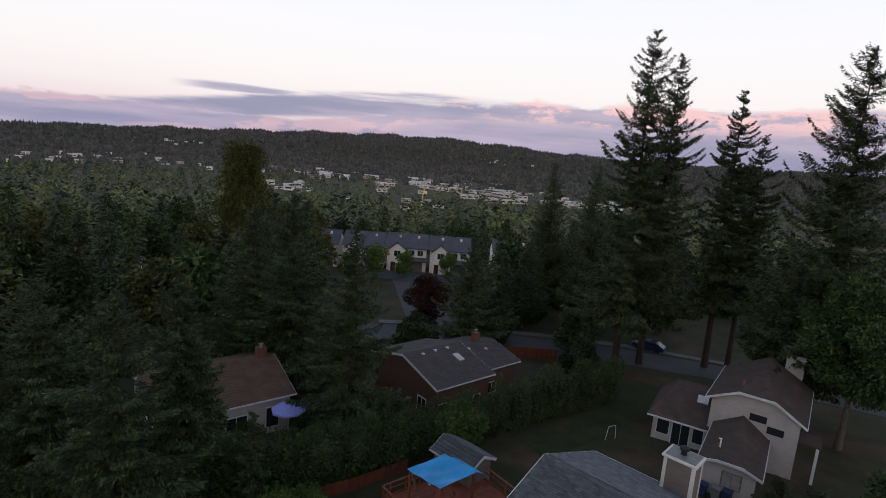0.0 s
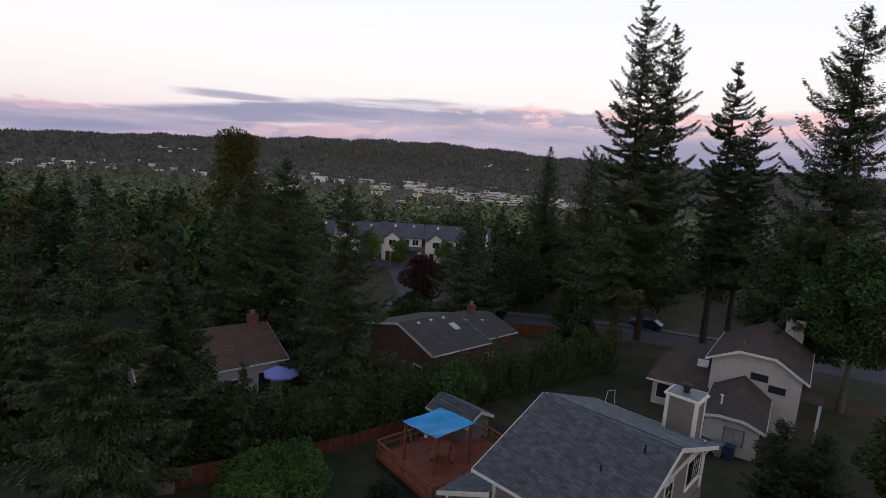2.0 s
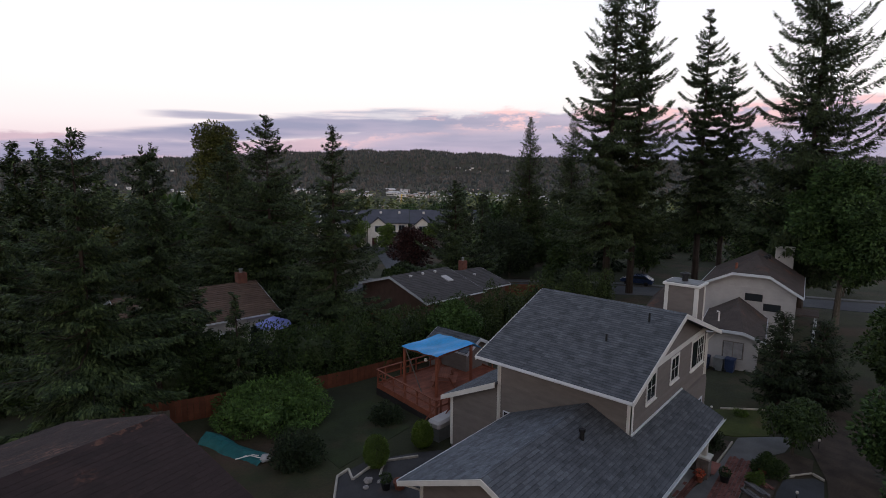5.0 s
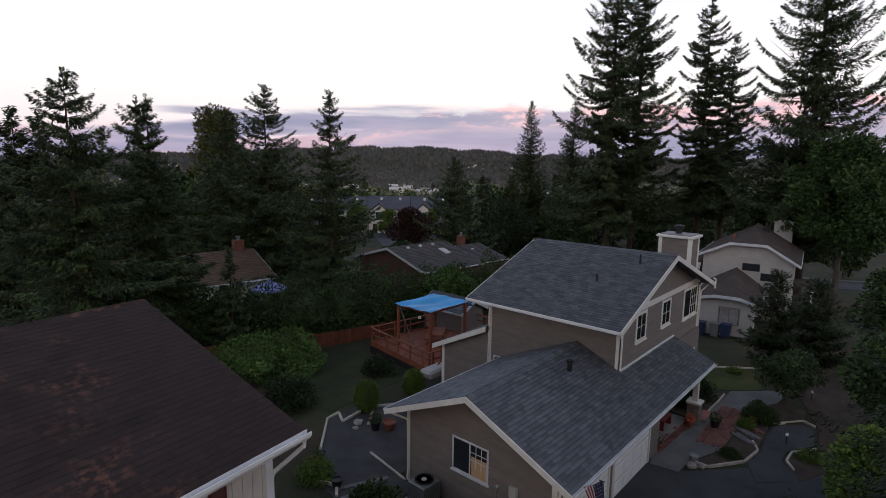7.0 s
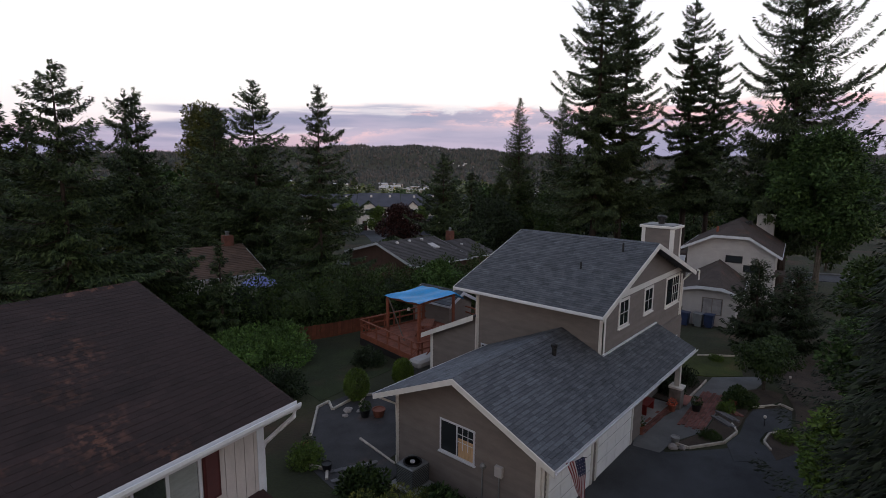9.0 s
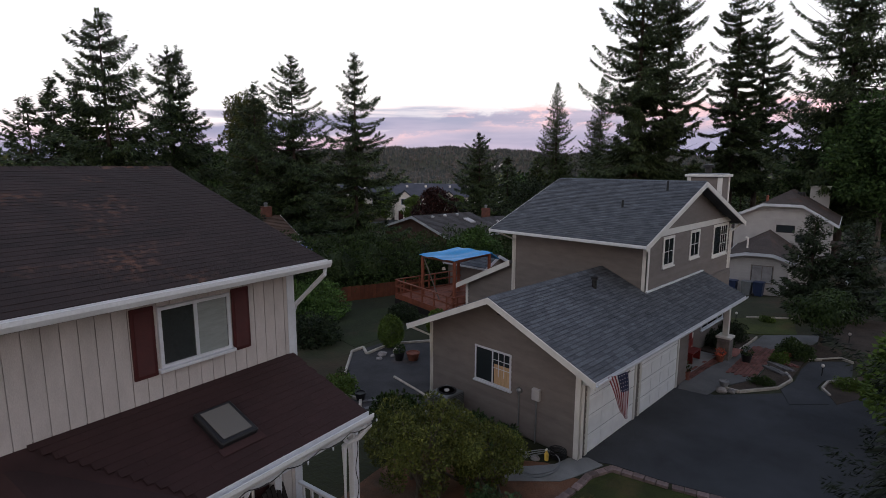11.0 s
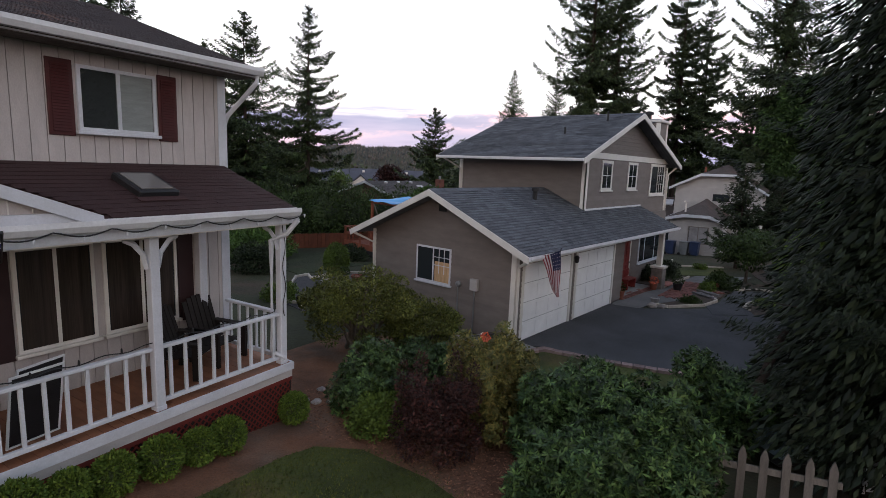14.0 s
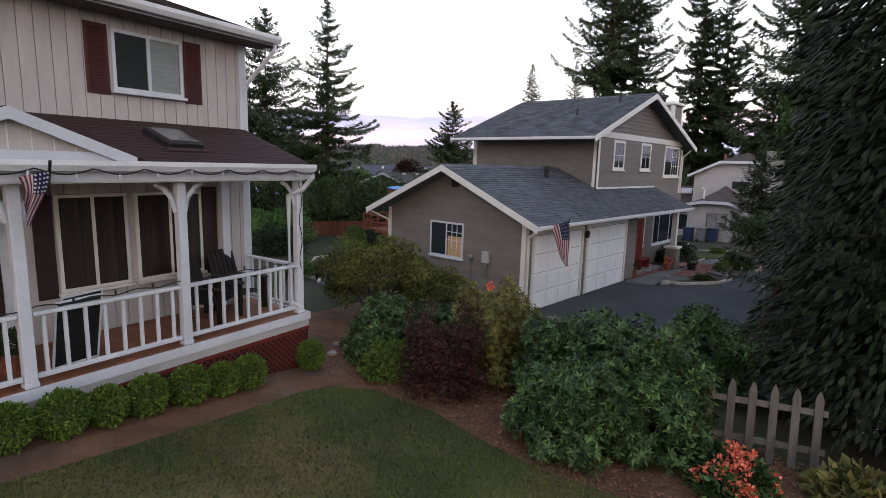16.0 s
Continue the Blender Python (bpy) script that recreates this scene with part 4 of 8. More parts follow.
    vent = part("roof_vent", lathe([(0.09, -0.25), (0.09, 0.28), (0.13, 0.3), (0.13, 0.4), (0.02, 0.44)], 10, at=(15.31, 7.85, 4.08)), M_BLACK, h, "dark capped roof vent pipe", I)
    # porch post
    part("porch_post", boxed(22.95, 23.17, 5.5, 5.72, 0.9, 2.72), M_TRIM, h, m=I)
    part("post_pier", boxed(22.8, 23.32, 5.35, 5.87, -0.2, 0.9, 0.02), M_STONE, h, "stone-clad pier", I)
    part("pier_cap", boxed(22.75, 23.37, 5.3, 5.92, 0.9, 1.0, 0.015), M_TRIM, h, m=I)

    # upper roof
    uroof = part("upper_roof", prism([(ue0, uz - 0.14), (ux, urz - 0.14), (ue1, uz - 0.14), (ue1, uz - 0.02), (ux, urz - 0.02), (ue0, uz - 0.02)], uv0, uv1, "y"), M_SHINGLE, h, m=I)
    sl = math.hypot(ux - ue0, urz - uz)
    fm = slope_frame((ue0, uv1, uz), (ue0, uv0, uz), (ux, uv1, urz))
    shingles(uroof, fm, lambda v: (0, uv1 - uv0), sl, M_SHINGLE, 0.145, 0.32, seed=4)
    fm = slope_frame((ue1, uv0, uz), (ue1, uv1, uz), (ux, uv0, urz))
    shingles(uroof, fm, lambda v: (0, uv1 - uv0), sl, M_SHINGLE, 0.145, 0.32, seed=6)
    for i in range(23):
        y = uv0 + 0.3 * i
        part("ridge_cap", prism([(ux - 0.14, urz - 0.04), (ux, urz + 0.03), (ux + 0.14, urz - 0.04)], y, y + 0.29, "y"), M_SHINGLE, uroof)
    for x0, x1, z0, z1 in ((ue0 - 0.02, ux, uz, urz), (ux, ue1 + 0.02, urz, uz)):
        for y in (uv0 - 0.045, uv1):
            part("barge_board", prism([(x0, z0 - 0.21), (x1, z1 - 0.21), (x1, z1 - 0.005), (x0, z0 - 0.005)], y, y + 0.045, "y"), M_TRIM, h, m=I)
    gutter(h, (ue0 + 0.01, uv1, uz - 0.01), (ue0 + 0.01, uv0, uz - 0.01))
    gutter(h, (ue1 - 0.01, uv0, uz - 0.01), (ue1 - 0.01, uv1, uz - 0.01))
    part("downspout", tube([(ue0 + 0.05, uv1 - 0.35, uz - 0.12), (ux0 - 0.09, uy1 - 0.05, uz - 0.55), (ux0 - 0.09, uy1 - 0.05, 2.0)], 0.045, seg=6), M_TRIM, h, m=I)
    part("downspout", tube([(ue1 - 0.05, uv0 + 0.2, uz - 0.12), (ux1 + 0.02, uy0 - 0.08, uz - 0.5), (ux1 + 0.02, uy0 - 0.08, 0.1)], 0.045, seg=6), M_TRIM, h, m=I)
    part("roof_vent", lathe([(0.1, -0.1), (0.05, 0.02), (0.04, 0.3), (0.0, 0.31)], 8, at=(18.9, 8.7, 6.68)), M_BLACK, h, "thin dark vent pipe", I)
    part("roof_vent", lathe([(0.1, -0.1), (0.05, 0.02), (0.04, 0.42), (0.0, 0.43)], 8, at=(20.6, 7.6, 7.32)), M_BLACK, h, "thin dark vent pipe", I)
    # chimney chase
    ch = part("chimney", boxed(26.62, 27.9, 7.42, 9.0, -0.4, 7.78), M_SIDING, h, "siding-clad chimney chase with white corner boards", I)
    for a, b in ((26.62, 7.42), (27.78, 7.42), (26.62, 8.88), (27.78, 8.88)):
        part("corner_board", boxed(a - 0.03, a + 0.15, b - 0.03, b + 0.15, 0, 7.79), M_TRIM, ch)
    part("cap", boxed(26.5, 28.02, 7.29, 9.14, 7.80, 7.93, 0.02), M_TRIM, ch)
    part("cap_plate", boxed(26.62, 27.9, 7.42, 9.0, 7.931, 7.98, 0.01), M_METAL, ch, "grey metal chase cover")
    part("flue", lathe([(0.16, 0), (0.16, 0.28), (0.26, 0.3), (0.26, 0.42), (0.05, 0.48)], 12, at=(27.25, 8.25, 7.97)), M_BLACK, ch)
    return h


# ---- the pale house with the porch ----
A_M = Matrix.Translation((3.115, 7.246, 0.0)) @ Matrix.Rotation(radians(9.0), 4, "Z")


def porch_house():
    h = thing("house", "pale grooved-siding house with brown shingle roof, maroon shutters and white porch", "house", A_M @ Matrix.Translation((0, 0, 0.9)))
    D = Matrix.Translation((0, 0, -0.9))
    W, depth = 9.6, 8.98
    eave_z, rid_z, rid_y, over = 6.74, 8.34, 4.49, 0.55
    k = (rid_z - eave_z) / (rid_y + over)
    under = lambda y: eave_z - 0.12 + k * (min(y, 2 * rid_y - y) + over)
    part("wall", prism([(0, 0.3), (depth, -0.2), (depth, under(depth)), (rid_y, under(rid_y)), (0, under(0))], -W, 0), M_PANEL_SIDING, h, m=D)
    # front wall, upper and lower
    fm, _ = wall_frame((-W, 0), (0, 0))
    up = part("upper_front_wall", boxed(0, W, 0.0, 0.004, 4.9, 5.0), M_PANEL_SIDING, h, m=D @ fm)
    upright_boards(up, W, 4.75, under(0) - 0.02, M_PANEL_SIDING, 0.2)
    lo = part("lower_front_wall", boxed(0, W, 0.0, 0.004, 1.55, 1.65), M_PANEL_SIDING, h, m=D @ fm)
    upright_boards(lo, W, 1.55, 4.55, M_PANEL_SIDING, 0.2)
    sm, _ = wall_frame((0, 0), (0, depth))
    side = part("side_wall", boxed(0, depth, 0.0, 0.004, 1.0, 1.1), M_PANEL_SIDING, h, m=D @ sm)
    upright_boards(side, depth, 0.5, 0, M_PANEL_SIDING, 0.2, top=lambda s: under(s) - 0.04)
    part("corner_board", boxed(W - 0.13, W + 0.024, -0.035, 0.0, 1.6, under(0)), M_WHITE, h, m=D @ fm)
    w = window(h, D @ fm, W - 2.36, W - 1.32, 5.51, 6.33, 0.05, (0.5,), curtain=(0.53, 0.99, 1.0), cloth=M_BLIND, proud=0.07, glass=M_GLASSPALE)
    for s0, s1 in ((W - 2.78, W - 2.45), (W - 1.23, W - 0.91)):
        sh = part("shutter", boxed(s0, s1, -0.045, -0.02, 5.38, 6.42, 0.006), M_MAROON, h, "louvred maroon shutter", D @ fm)
        for i in range(22):
            z = 5.44 + i * 0.042
            part("louvre", prism([(-0.062, z), (-0.045, z + 0.035), (-0.042, z + 0.035), (-0.042, z)], s0 + 0.05, s1 - 0.05), M_MAROON, sh)
    # lower windows behind the porch
    window(h, D @ fm, W - 3.30, W - 2.38, 2.42, 3.80, 0.05, (0.5,), curtain=(0.02, 0.98, 1.0), cloth=M_DRAPE, proud=0.06, material=M_TRIM)
    window(h, D @ fm, W - 2.16, W - 1.08, 2.42, 3.80, 0.05, (0.5,), curtain=(0.02, 0.98, 1.0), cloth=M_DRAPE, proud=0.06, material=M_TRIM)
    sh = part("shutter", boxed(W - 1.0, W - 0.72, -0.045, -0.02, 2.3, 3.92, 0.006), M_MAROONSHADE, h, "maroon shutter with the porch shade in its colour", D @ fm)
    sh = part("shutter", boxed(W - 3.64, W - 3.38, -0.045, -0.02, 2.3, 3.92, 0.006), M_MAROONSHADE, h, "maroon shutter with the porch shade in its colour", D @ fm)
    fd = part("front_door", boxed(W - 5.0, W - 4.05, -0.06, 0.0, 1.68, 3.71, 0.01), M_MAROONSHADE, h, "dark front door with the porch shade in its colour", D @ fm)
    part("door_casing", boxed(W - 5.12, W - 5.0, -0.07, 0.0, 1.65, 3.81), M_WHITE, h, m=D @ fm)
    part("door_casing", boxed(W - 4.05, W - 3.93, -0.07, 0.0, 1.65, 3.81), M_WHITE, h, m=D @ fm)
    part("handle", tube([(W - 4.15, -0.06, 2.68), (W - 4.15, -0.14, 2.68)], 0.03, 0.035, 8), M_METAL, fd)
    # main roof
    x1 = 0.335
    roof = part("main_roof", prism([(-over, eave_z - 0.14), (rid_y, rid_z - 0.14), (2 * rid_y + over, eave_z - 0.14), (2 * rid_y + over, eave_z - 0.02), (rid_y, rid_z - 0.02), (-over, eave_z - 0.02)], -W - 0.3, x1), M_SHINGLE_MOSSY, h, m=D)
    sl = math.hypot(rid_y + over, rid_z - eave_z)
    f1 = slope_frame((-W - 0.3, -over, eave_z), (x1, -over, eave_z), (-W - 0.3, rid_y, rid_z))
    shingles(roof, f1, lambda v: (0, W + 0.3 + x1), sl, M_SHINGLE_MOSSY, 0.14, 0.31, single=lambda x, y: x > W - 1.2, seed=12, lift=0.010, jitter=0.0015, gap=0.0007)
    f2 = slope_frame((x1, 2 * rid_y + over, eave_z), (-W - 0.3, 2 * rid_y + over, eave_z), (x1, rid_y, rid_z))
    shingles(roof, f2, lambda v: (0, W + 0.3 + x1), sl, M_SHINGLE_MOSSY, 0.14, 0.62, seed=13, lift=0.010, jitter=0.0015, gap=0.0007)
    for i in range(33):
        x = x1 - 0.3 * (i + 1)
        part("ridge_cap", prism([(rid_y - 0.14, rid_z - 0.035), (rid_y, rid_z + 0.025), (rid_y + 0.14, rid_z - 0.035)], x, x + 0.29, "x"), M_SHINGLE_MOSSY, roof)
    for y0, y1, z0, z1 in ((-over, rid_y, eave_z, rid_z), (rid_y, 2 * rid_y + over, rid_z, eave_z)):
        part("barge_board", prism([(y0, z0 - 0.22), (y1, z1 - 0.22), (y1, z1 - 0.015), (y0, z0 - 0.015)], x1 - 0.02, x1 + 0.02), M_MAROON, h, m=D)
    # soffit takes a dark wood colour for the shade under the eaves
    part("soffit", boxed(-W - 0.3, x1, -over + 0.03, 0, eave_z - 0.17, eave_z - 0.15), M_WOODGREY, h, "grey-brown eaves boarding with eaves shade in its colour", D)
    gut = D.inverted()
    part("gutter", prism([(0, 0), (0, -0.13), (-0.1, -0.13), (-0.14, -0.06), (-0.14, 0), (-0.12, 0), (-0.12, -0.05), (-0.09, -0.11), (-0.02, -0.11), (-0.02, 0)], -W - 0.3, x1 + 0.03), M_GUTTER, h, m=D @ Matrix.Translation((0, -over, eave_z)))
    part("fascia", boxed(-W - 0.3, x1, -over + 0.001, -over + 0.03, eave_z - 0.16, eave_z - 0.02), M_WHITE, h, m=D)
    part("downspout", tube([(0.28, -over - 0.05, eave_z - 0.12), (0.26, -over - 0.05, eave_z - 0.25), (0.06, -0.02, eave_z - 0.85), (0.06, 0.06, eave_z - 1.0), (0.06, 0.06, 1.0)], 0.042, seg=8), M_WHITE, h, m=D)

    # porch roof
    pz1, pz0, py = 5.01, 4.38, -1.86
    kp = (pz1 - pz0) / -py
    px1 = -0.05
    pr = part("porch_roof", prism([(py, pz0 - 0.12), (0, pz1 - 0.12), (0, pz1 - 0.02), (py, pz0 - 0.02)], -W, px1), M_SHINGLE_BROWN, h, m=D)
    f3 = slope_frame((-W, py, pz0), (px1, py, pz0), (-W, 0, pz1))
    shingles(pr, f3, lambda v: (W - 2.9 - 0.62 * v, W + px1), math.hypot(py, pz1 - pz0), M_SHINGLE_BROWN, 0.14, 0.31, single=lambda x, y: True, seed=14, lift=0.010, jitter=0.0015, gap=0.0007)
    part("gutter", prism([(0, 0), (0, -0.13), (-0.1, -0.13), (-0.14, -0.06), (-0.14, 0), (-0.12, 0), (-0.12, -0.05), (-0.09, -0.11), (-0.02, -0.11), (-0.02, 0)], -W, px1 + 0.03), M_GUTTER, h, m=D @ Matrix.Translation((0, py, pz0)))
    part("fascia", boxed(-W, px1, py + 0.001, py + 0.03, pz0 - 0.26, pz0 - 0.02), M_WHITE, h, m=D)
    part("porch_ceiling", boxed(-W, px1 - 0.1, py + 0.03, 0, pz0 - 0.28, pz0 - 0.25), M_TRIM, h, m=D)
    part("side_fascia", prism([(py, pz0 - 0.26), (0, pz0 - 0.26), (0, pz1 - 0.03), (py, pz0 - 0.03)], px1 - 0.03, px1), M_WHITE, h, m=D)
    part("downspout", tube([(px1 - 0.03, py - 0.07, pz0 - 0.1), (px1, py - 0.06, pz0 - 0.22), (px1 - 0.1, py + 0.1, pz0 - 0.45), (px1 - 0.28, py + 0.26, pz0 - 0.55), (px1 - 0.28, py + 0.26, 1.9), (px1 - 0.1, py + 0.15, 1.75)], 0.045, seg=8), M_WHITE, h, m=D)
    # entry gable over the steps
    gx, gz = -4.4, 4.87
    g = part("entry_gable_roof", prism([(gx - 1.3, pz0 - 0.02), (gx, gz), (gx + 1.3, pz0 - 0.02), (gx + 1.3, pz0 + 0.06), (gx, gz + 0.08), (gx - 1.3, pz0 + 0.06)], py - 0.05, -0.35, "y"), M_SHINGLE_BROWN, h, m=D)
    part("entry_gable_wall", prism([(gx - 1.12, pz0 + 0.04), (gx + 1.12, pz0 + 0.04), (gx, gz - 0.05)], py + 0.02, py + 0.06, "y"), M_PANEL_SIDING, h, m=D)
    for i in range(9):
        x = gx - 0.88 + i * 0.22
        part("batten", boxed(x - 0.006, x + 0.006, py + 0.012, py + 0.02, pz0 + 0.05, max(pz0 + 0.08, gz - 0.06 - abs(x - gx) * 0.42)), M_TRIM, h, m=D)
    for s in (-1, 1):
        part("barge_board", prism([(gx, gz - 0.06), (gx + s * 1.32, pz0 - 0.1), (gx + s * 1.32, pz0 + 0.05), (gx, gz + 0.075)], py - 0.09, py - 0.05, "y"), M_WHITE, h, m=D)
    part("beam", boxed(gx - 1.2, gx + 1.2, py - 0.05, py + 0.01, pz0 - 0.02, pz0 + 0.1), M_WHITE, h, m=D)
    # skylight
    sk = slope_frame((-2.32, -1.325, pz0 + kp * 0.535), (-1.74, -1.325, pz0 + kp * 0.535), (-2.32, -0.62, pz0 + kp * 1.24))
    s = part("skylight", boxed(0, 0.58, 0, 0.74, 0.0, 0.11, 0.02), M_BLACK, h, "bronze-framed skylight", D @ sk)
    part("pane", boxed(0.07, 0.51, 0.07, 0.67, 0.111, 0.12), glass_mat("skylight_glass", (0.16, 0.15, 0.14), 0.15), s)
    part("flashing", boxed(-0.05, 0.63, -0.14, 0.0, 0.02, 0.03), M_SHINGLE_BROWN, s)

    # deck
    dz = 1.65
    y_out = -1.73
    bm = bmesh.new()
    dk = part("porch_deck", boxed(-W, -0.03, y_out, 0, dz - 0.2, dz - 0.03), M_WHITE, h, m=D)
    n = int((W - 0.03) / 0.14)
    for i in range(n):
        x = -0.04 - 0.14 * (i + 1)
        part("plank", boxed(x, x + 0.134, y_out + 0.02, 0, dz - 0.03, dz), M_DECKFLOOR, dk)
    part("rim_board", boxed(-W, 0.0, y_out - 0.035, y_out - 0.001, dz - 0.13, dz + 0.005), M_WHITE, dk)
    part("fascia_board", boxed(-W, -0.02, y_out - 0.012, y_out + 0.01, dz - 0.26, dz - 0.13), M_PALE, dk)
    part("rim_board", boxed(-0.029, 0.005, y_out - 0.035, 0, dz - 0.13, dz + 0.005), M_WHITE, dk)
    part("fascia_board", boxed(-0.029, -0.018, y_out - 0.01, 0, dz - 0.26, dz - 0.13), M_PALE, dk)
    posts = (-0.16, -2.36, -4.35, -6.35)
    py0 = y_out + 0.09
    for x in posts:
        p = part("porch_post", boxed(x - 0.065, x + 0.065, py0 - 0.065, py0 + 0.065, dz, pz0 - 0.27, 0.008), M_WHITE, h, m=D)
        part("post_base", boxed(x - 0.075, x + 0.075, py0 - 0.075, py0 + 0.075, dz, dz + 0.07, 0.01), M_WHITE, p)
        for sgn in (-1, 1):
            if x == posts[0] and sgn > 0:
                continue
            pts = [(x + sgn * 0.07, py0, pz0 - 0.72), (x + sgn * 0.12, py0, pz0 - 0.52), (x + sgn * 0.24, py0, pz0 - 0.37), (x + sgn * 0.36, py0, pz0 - 0.31)]
            part("bracket", tube(pts, 0.04, 0.035, 4), M_WHITE, p)
    part("porch_post", boxed(-0.69, -0.54, -0.18, -0.03, dz, pz0 - 0.27, 0.008), M_WHITE, h, m=D)

    def rail(a, b):
        a, b = Vector(a), Vector(b)
        d = b - a
        m = Matrix.Translation((a.x, a.y, dz)) @ Matrix.Rotation(math.atan2(d.y, d.x), 4, "Z")
        r = part("railing", boxed(0, d.length, -0.045, 0.045, 0.87, 0.92, 0.008), M_WHITE, h, m=D @ m)
        part("bottom_rail", boxed(0, d.length, -0.03, 0.03, 0.09, 0.15, 0.006), M_WHITE, r)
        c = max(2, round(d.length / 0.235))
        for i in range(c):
            x = (i + 0.5) * d.length / c
            part("baluster", boxed(x - 0.02, x + 0.02, -0.02, 0.02, 0.12, 0.88), M_WHITE, r)

    for a, b in zip(posts, posts[1:]):
        rail((b + 0.075, py0), (a - 0.075, py0))
    rail((posts[0], py0 + 0.075), (posts[0], -0.18))
    # lattice skirt; the dark sheet behind it paints the shade under the porch
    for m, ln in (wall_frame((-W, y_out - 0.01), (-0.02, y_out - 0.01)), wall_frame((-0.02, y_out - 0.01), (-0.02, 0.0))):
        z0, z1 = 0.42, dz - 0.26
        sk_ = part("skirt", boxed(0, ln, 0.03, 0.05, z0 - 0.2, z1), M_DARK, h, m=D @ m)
        reach = z1 - z0
        c = int((ln + reach) / 0.11)
        start = 0 if ln < 3 else int((ln - 3.2) / 0.11)
        for sgn in (1, -1):
            bm = bmesh.new()
            for i in range(start, c):
                x = i * 0.11
                a, b = (x - reach, x) if sgn > 0 else (x, x - reach)
                za, zb = z0, z1
                for lim, over in ((0.0, lambda v: v < 0.0), (ln - 0.04, lambda v: v > ln - 0.04)):
                    if over(a) and not over(b):
                        za, a = za + (zb - za) * (lim - a) / (b - a), lim
                    elif over(b) and not over(a):
                        zb, b = za + (zb - za) * (lim - a) / (b - a), lim
                if min(a, b) < -0.01 or max(a, b) > ln or zb - za < 0.02:
                    continue
                prism([(a, za), (a + 0.035, za), (b + 0.035, zb), (b, zb)], 0.005 if sgn > 0 else 0.012, 0.012 if sgn > 0 else 0.019, "y", bm)
            part("lattice", bm, M_LATTICE, sk_)
        part("skirt_frame", boxed(0, ln, -0.005, 0.02, z1 - 0.06, z1), M_LATTICE, sk_)
    return h


grey_house()
porch_house()


# ---- neighbouring houses ----
def gable_house(name, label, m, length, depth, eave, ridge, wall_mat, roof_mat, over=0.4, base=-0.5, trim=None, windows=(), chimney=None, asym=0.0):
    """A plain gabled house: x along the ridge, front at y = 0. windows: (side, s0, s1, z0, z1)."""
    trim = trim or M_WHITE
    h = thing(name, label, "house", m)
    mid = depth * (0.5 + asym)
    kf, kb = (ridge - eave) / mid, (ridge - eave) / (depth - mid)
    part("wall", prism([(0, base), (depth, base), (depth, eave - 0.05), (mid, ridge - 0.12), (0, eave - 0.05)], 0, length), wall_mat, h)
    for sgn, y0, kk in ((1, 0, kf), (-1, depth, kb)):
        ye = y0 - sgn * over
        ze = eave - kk * over
        r = part("roof", prism([(ye, ze - 0.08), (mid, ridge - 0.08), (mid, ridge + 0.02), (ye, ze + 0.02)], -over, length + over), roof_mat, h)
        ln = math.hypot(mid - ye, ridge - ze)
        f = slope_frame((-over, ye, ze + 0.02), (length + over, ye, ze + 0.02), (-over, mid, ridge + 0.02)) if sgn > 0 else slope_frame((length + over, ye, ze + 0.02), (-over, ye, ze + 0.02), (length + over, mid, ridge + 0.02))
        shingles(r, f, lambda v: (0, length + 2 * over), ln, roof_mat, 0.3, 0.9, seed=int(length * 10), lift=0.03, jitter=0.008)
        part("gutter", boxed(-over, length + over, ye - 0.06 if sgn > 0 else ye, ye if sgn > 0 else ye + 0.06, ze - 0.12, ze), trim, h)
        for x in (-over - 0.03, length + over):
            part("barge_board", prism([(ye, ze - 0.2), (mid, ridge - 0.2), (mid, ridge + 0.03), (ye, ze + 0.03)], x, x + 0.03), trim, h)
    frames = {"front": wall_frame((0, 0), (length, 0))[0], "left": wall_frame((0, depth), (0, 0))[0], "back": wall_frame((length, depth), (0, depth))[0], "right": wall_frame((length, 0), (length, depth))[0]}
    for side, s0, s1, z0, z1 in windows:
        window(h, frames[side], s0, s1, z0, z1, 0.07, (0.5,) if s1 - s0 > 1 else (), sill=False, material=trim)
    if chimney:
        x, y, w, z, cm = chimney
        c = part("chimney", boxed(x - w / 2, x + w / 2, y - w / 2, y + w / 2, eave - 0.5, z, 0.02), cm, h)
        part("flue", lathe([(w * 0.2, 0), (w * 0.2, 0.25), (w * 0.3, 0.28), (w * 0.1, 0.36)], 8, at=(x, y, z)), M_METAL, c)
    return h


def on(x, y, rot=0.0, dz=0.0):
    return pose(x, y, ground_z(x, y) + dz, 0, 0, rot)


# the red-brown house beyond the hedge
gc = ground_z(35, 34)
HC = pose(31.69, 30.84, gc, 0, 0, -6.5)
hc = gable_house("house", "red-brown sided house with grey-brown shingle roof and roof vents", HC, 6.6, 10.4, 2.1 - gc, 3.5 - gc, M_BRICKBROWN, M_SHINGLE_C, windows=(("front", 0.3, 1.1, 0.5, 1.8), ("left", 7.6, 8.8, 0.4, 1.7), ("front", 4.6, 5.4, 0.7, 1.7)))
for x, y in ((1.6, 4.5), (3.2, 4.6), (4.8, 4.6)):
    part("roof_vent", lathe([(0.16, -0.2), (0.16, 0.12), (0.2, 0.14), (0.05, 0.2)], 8, at=(x, y, 2.1 - gc + 0.269 * y)), M_FARROOF, hc)
skc = part("skylight", prism([(2.4, 2.12 - gc + 0.269 * 2.4), (3.5, 2.12 - gc + 0.269 * 3.5), (3.5, 2.24 - gc + 0.269 * 3.5), (2.4, 2.24 - gc + 0.269 * 2.4)], 4.6, 5.3), M_FARROOF, hc, "pale skylight")
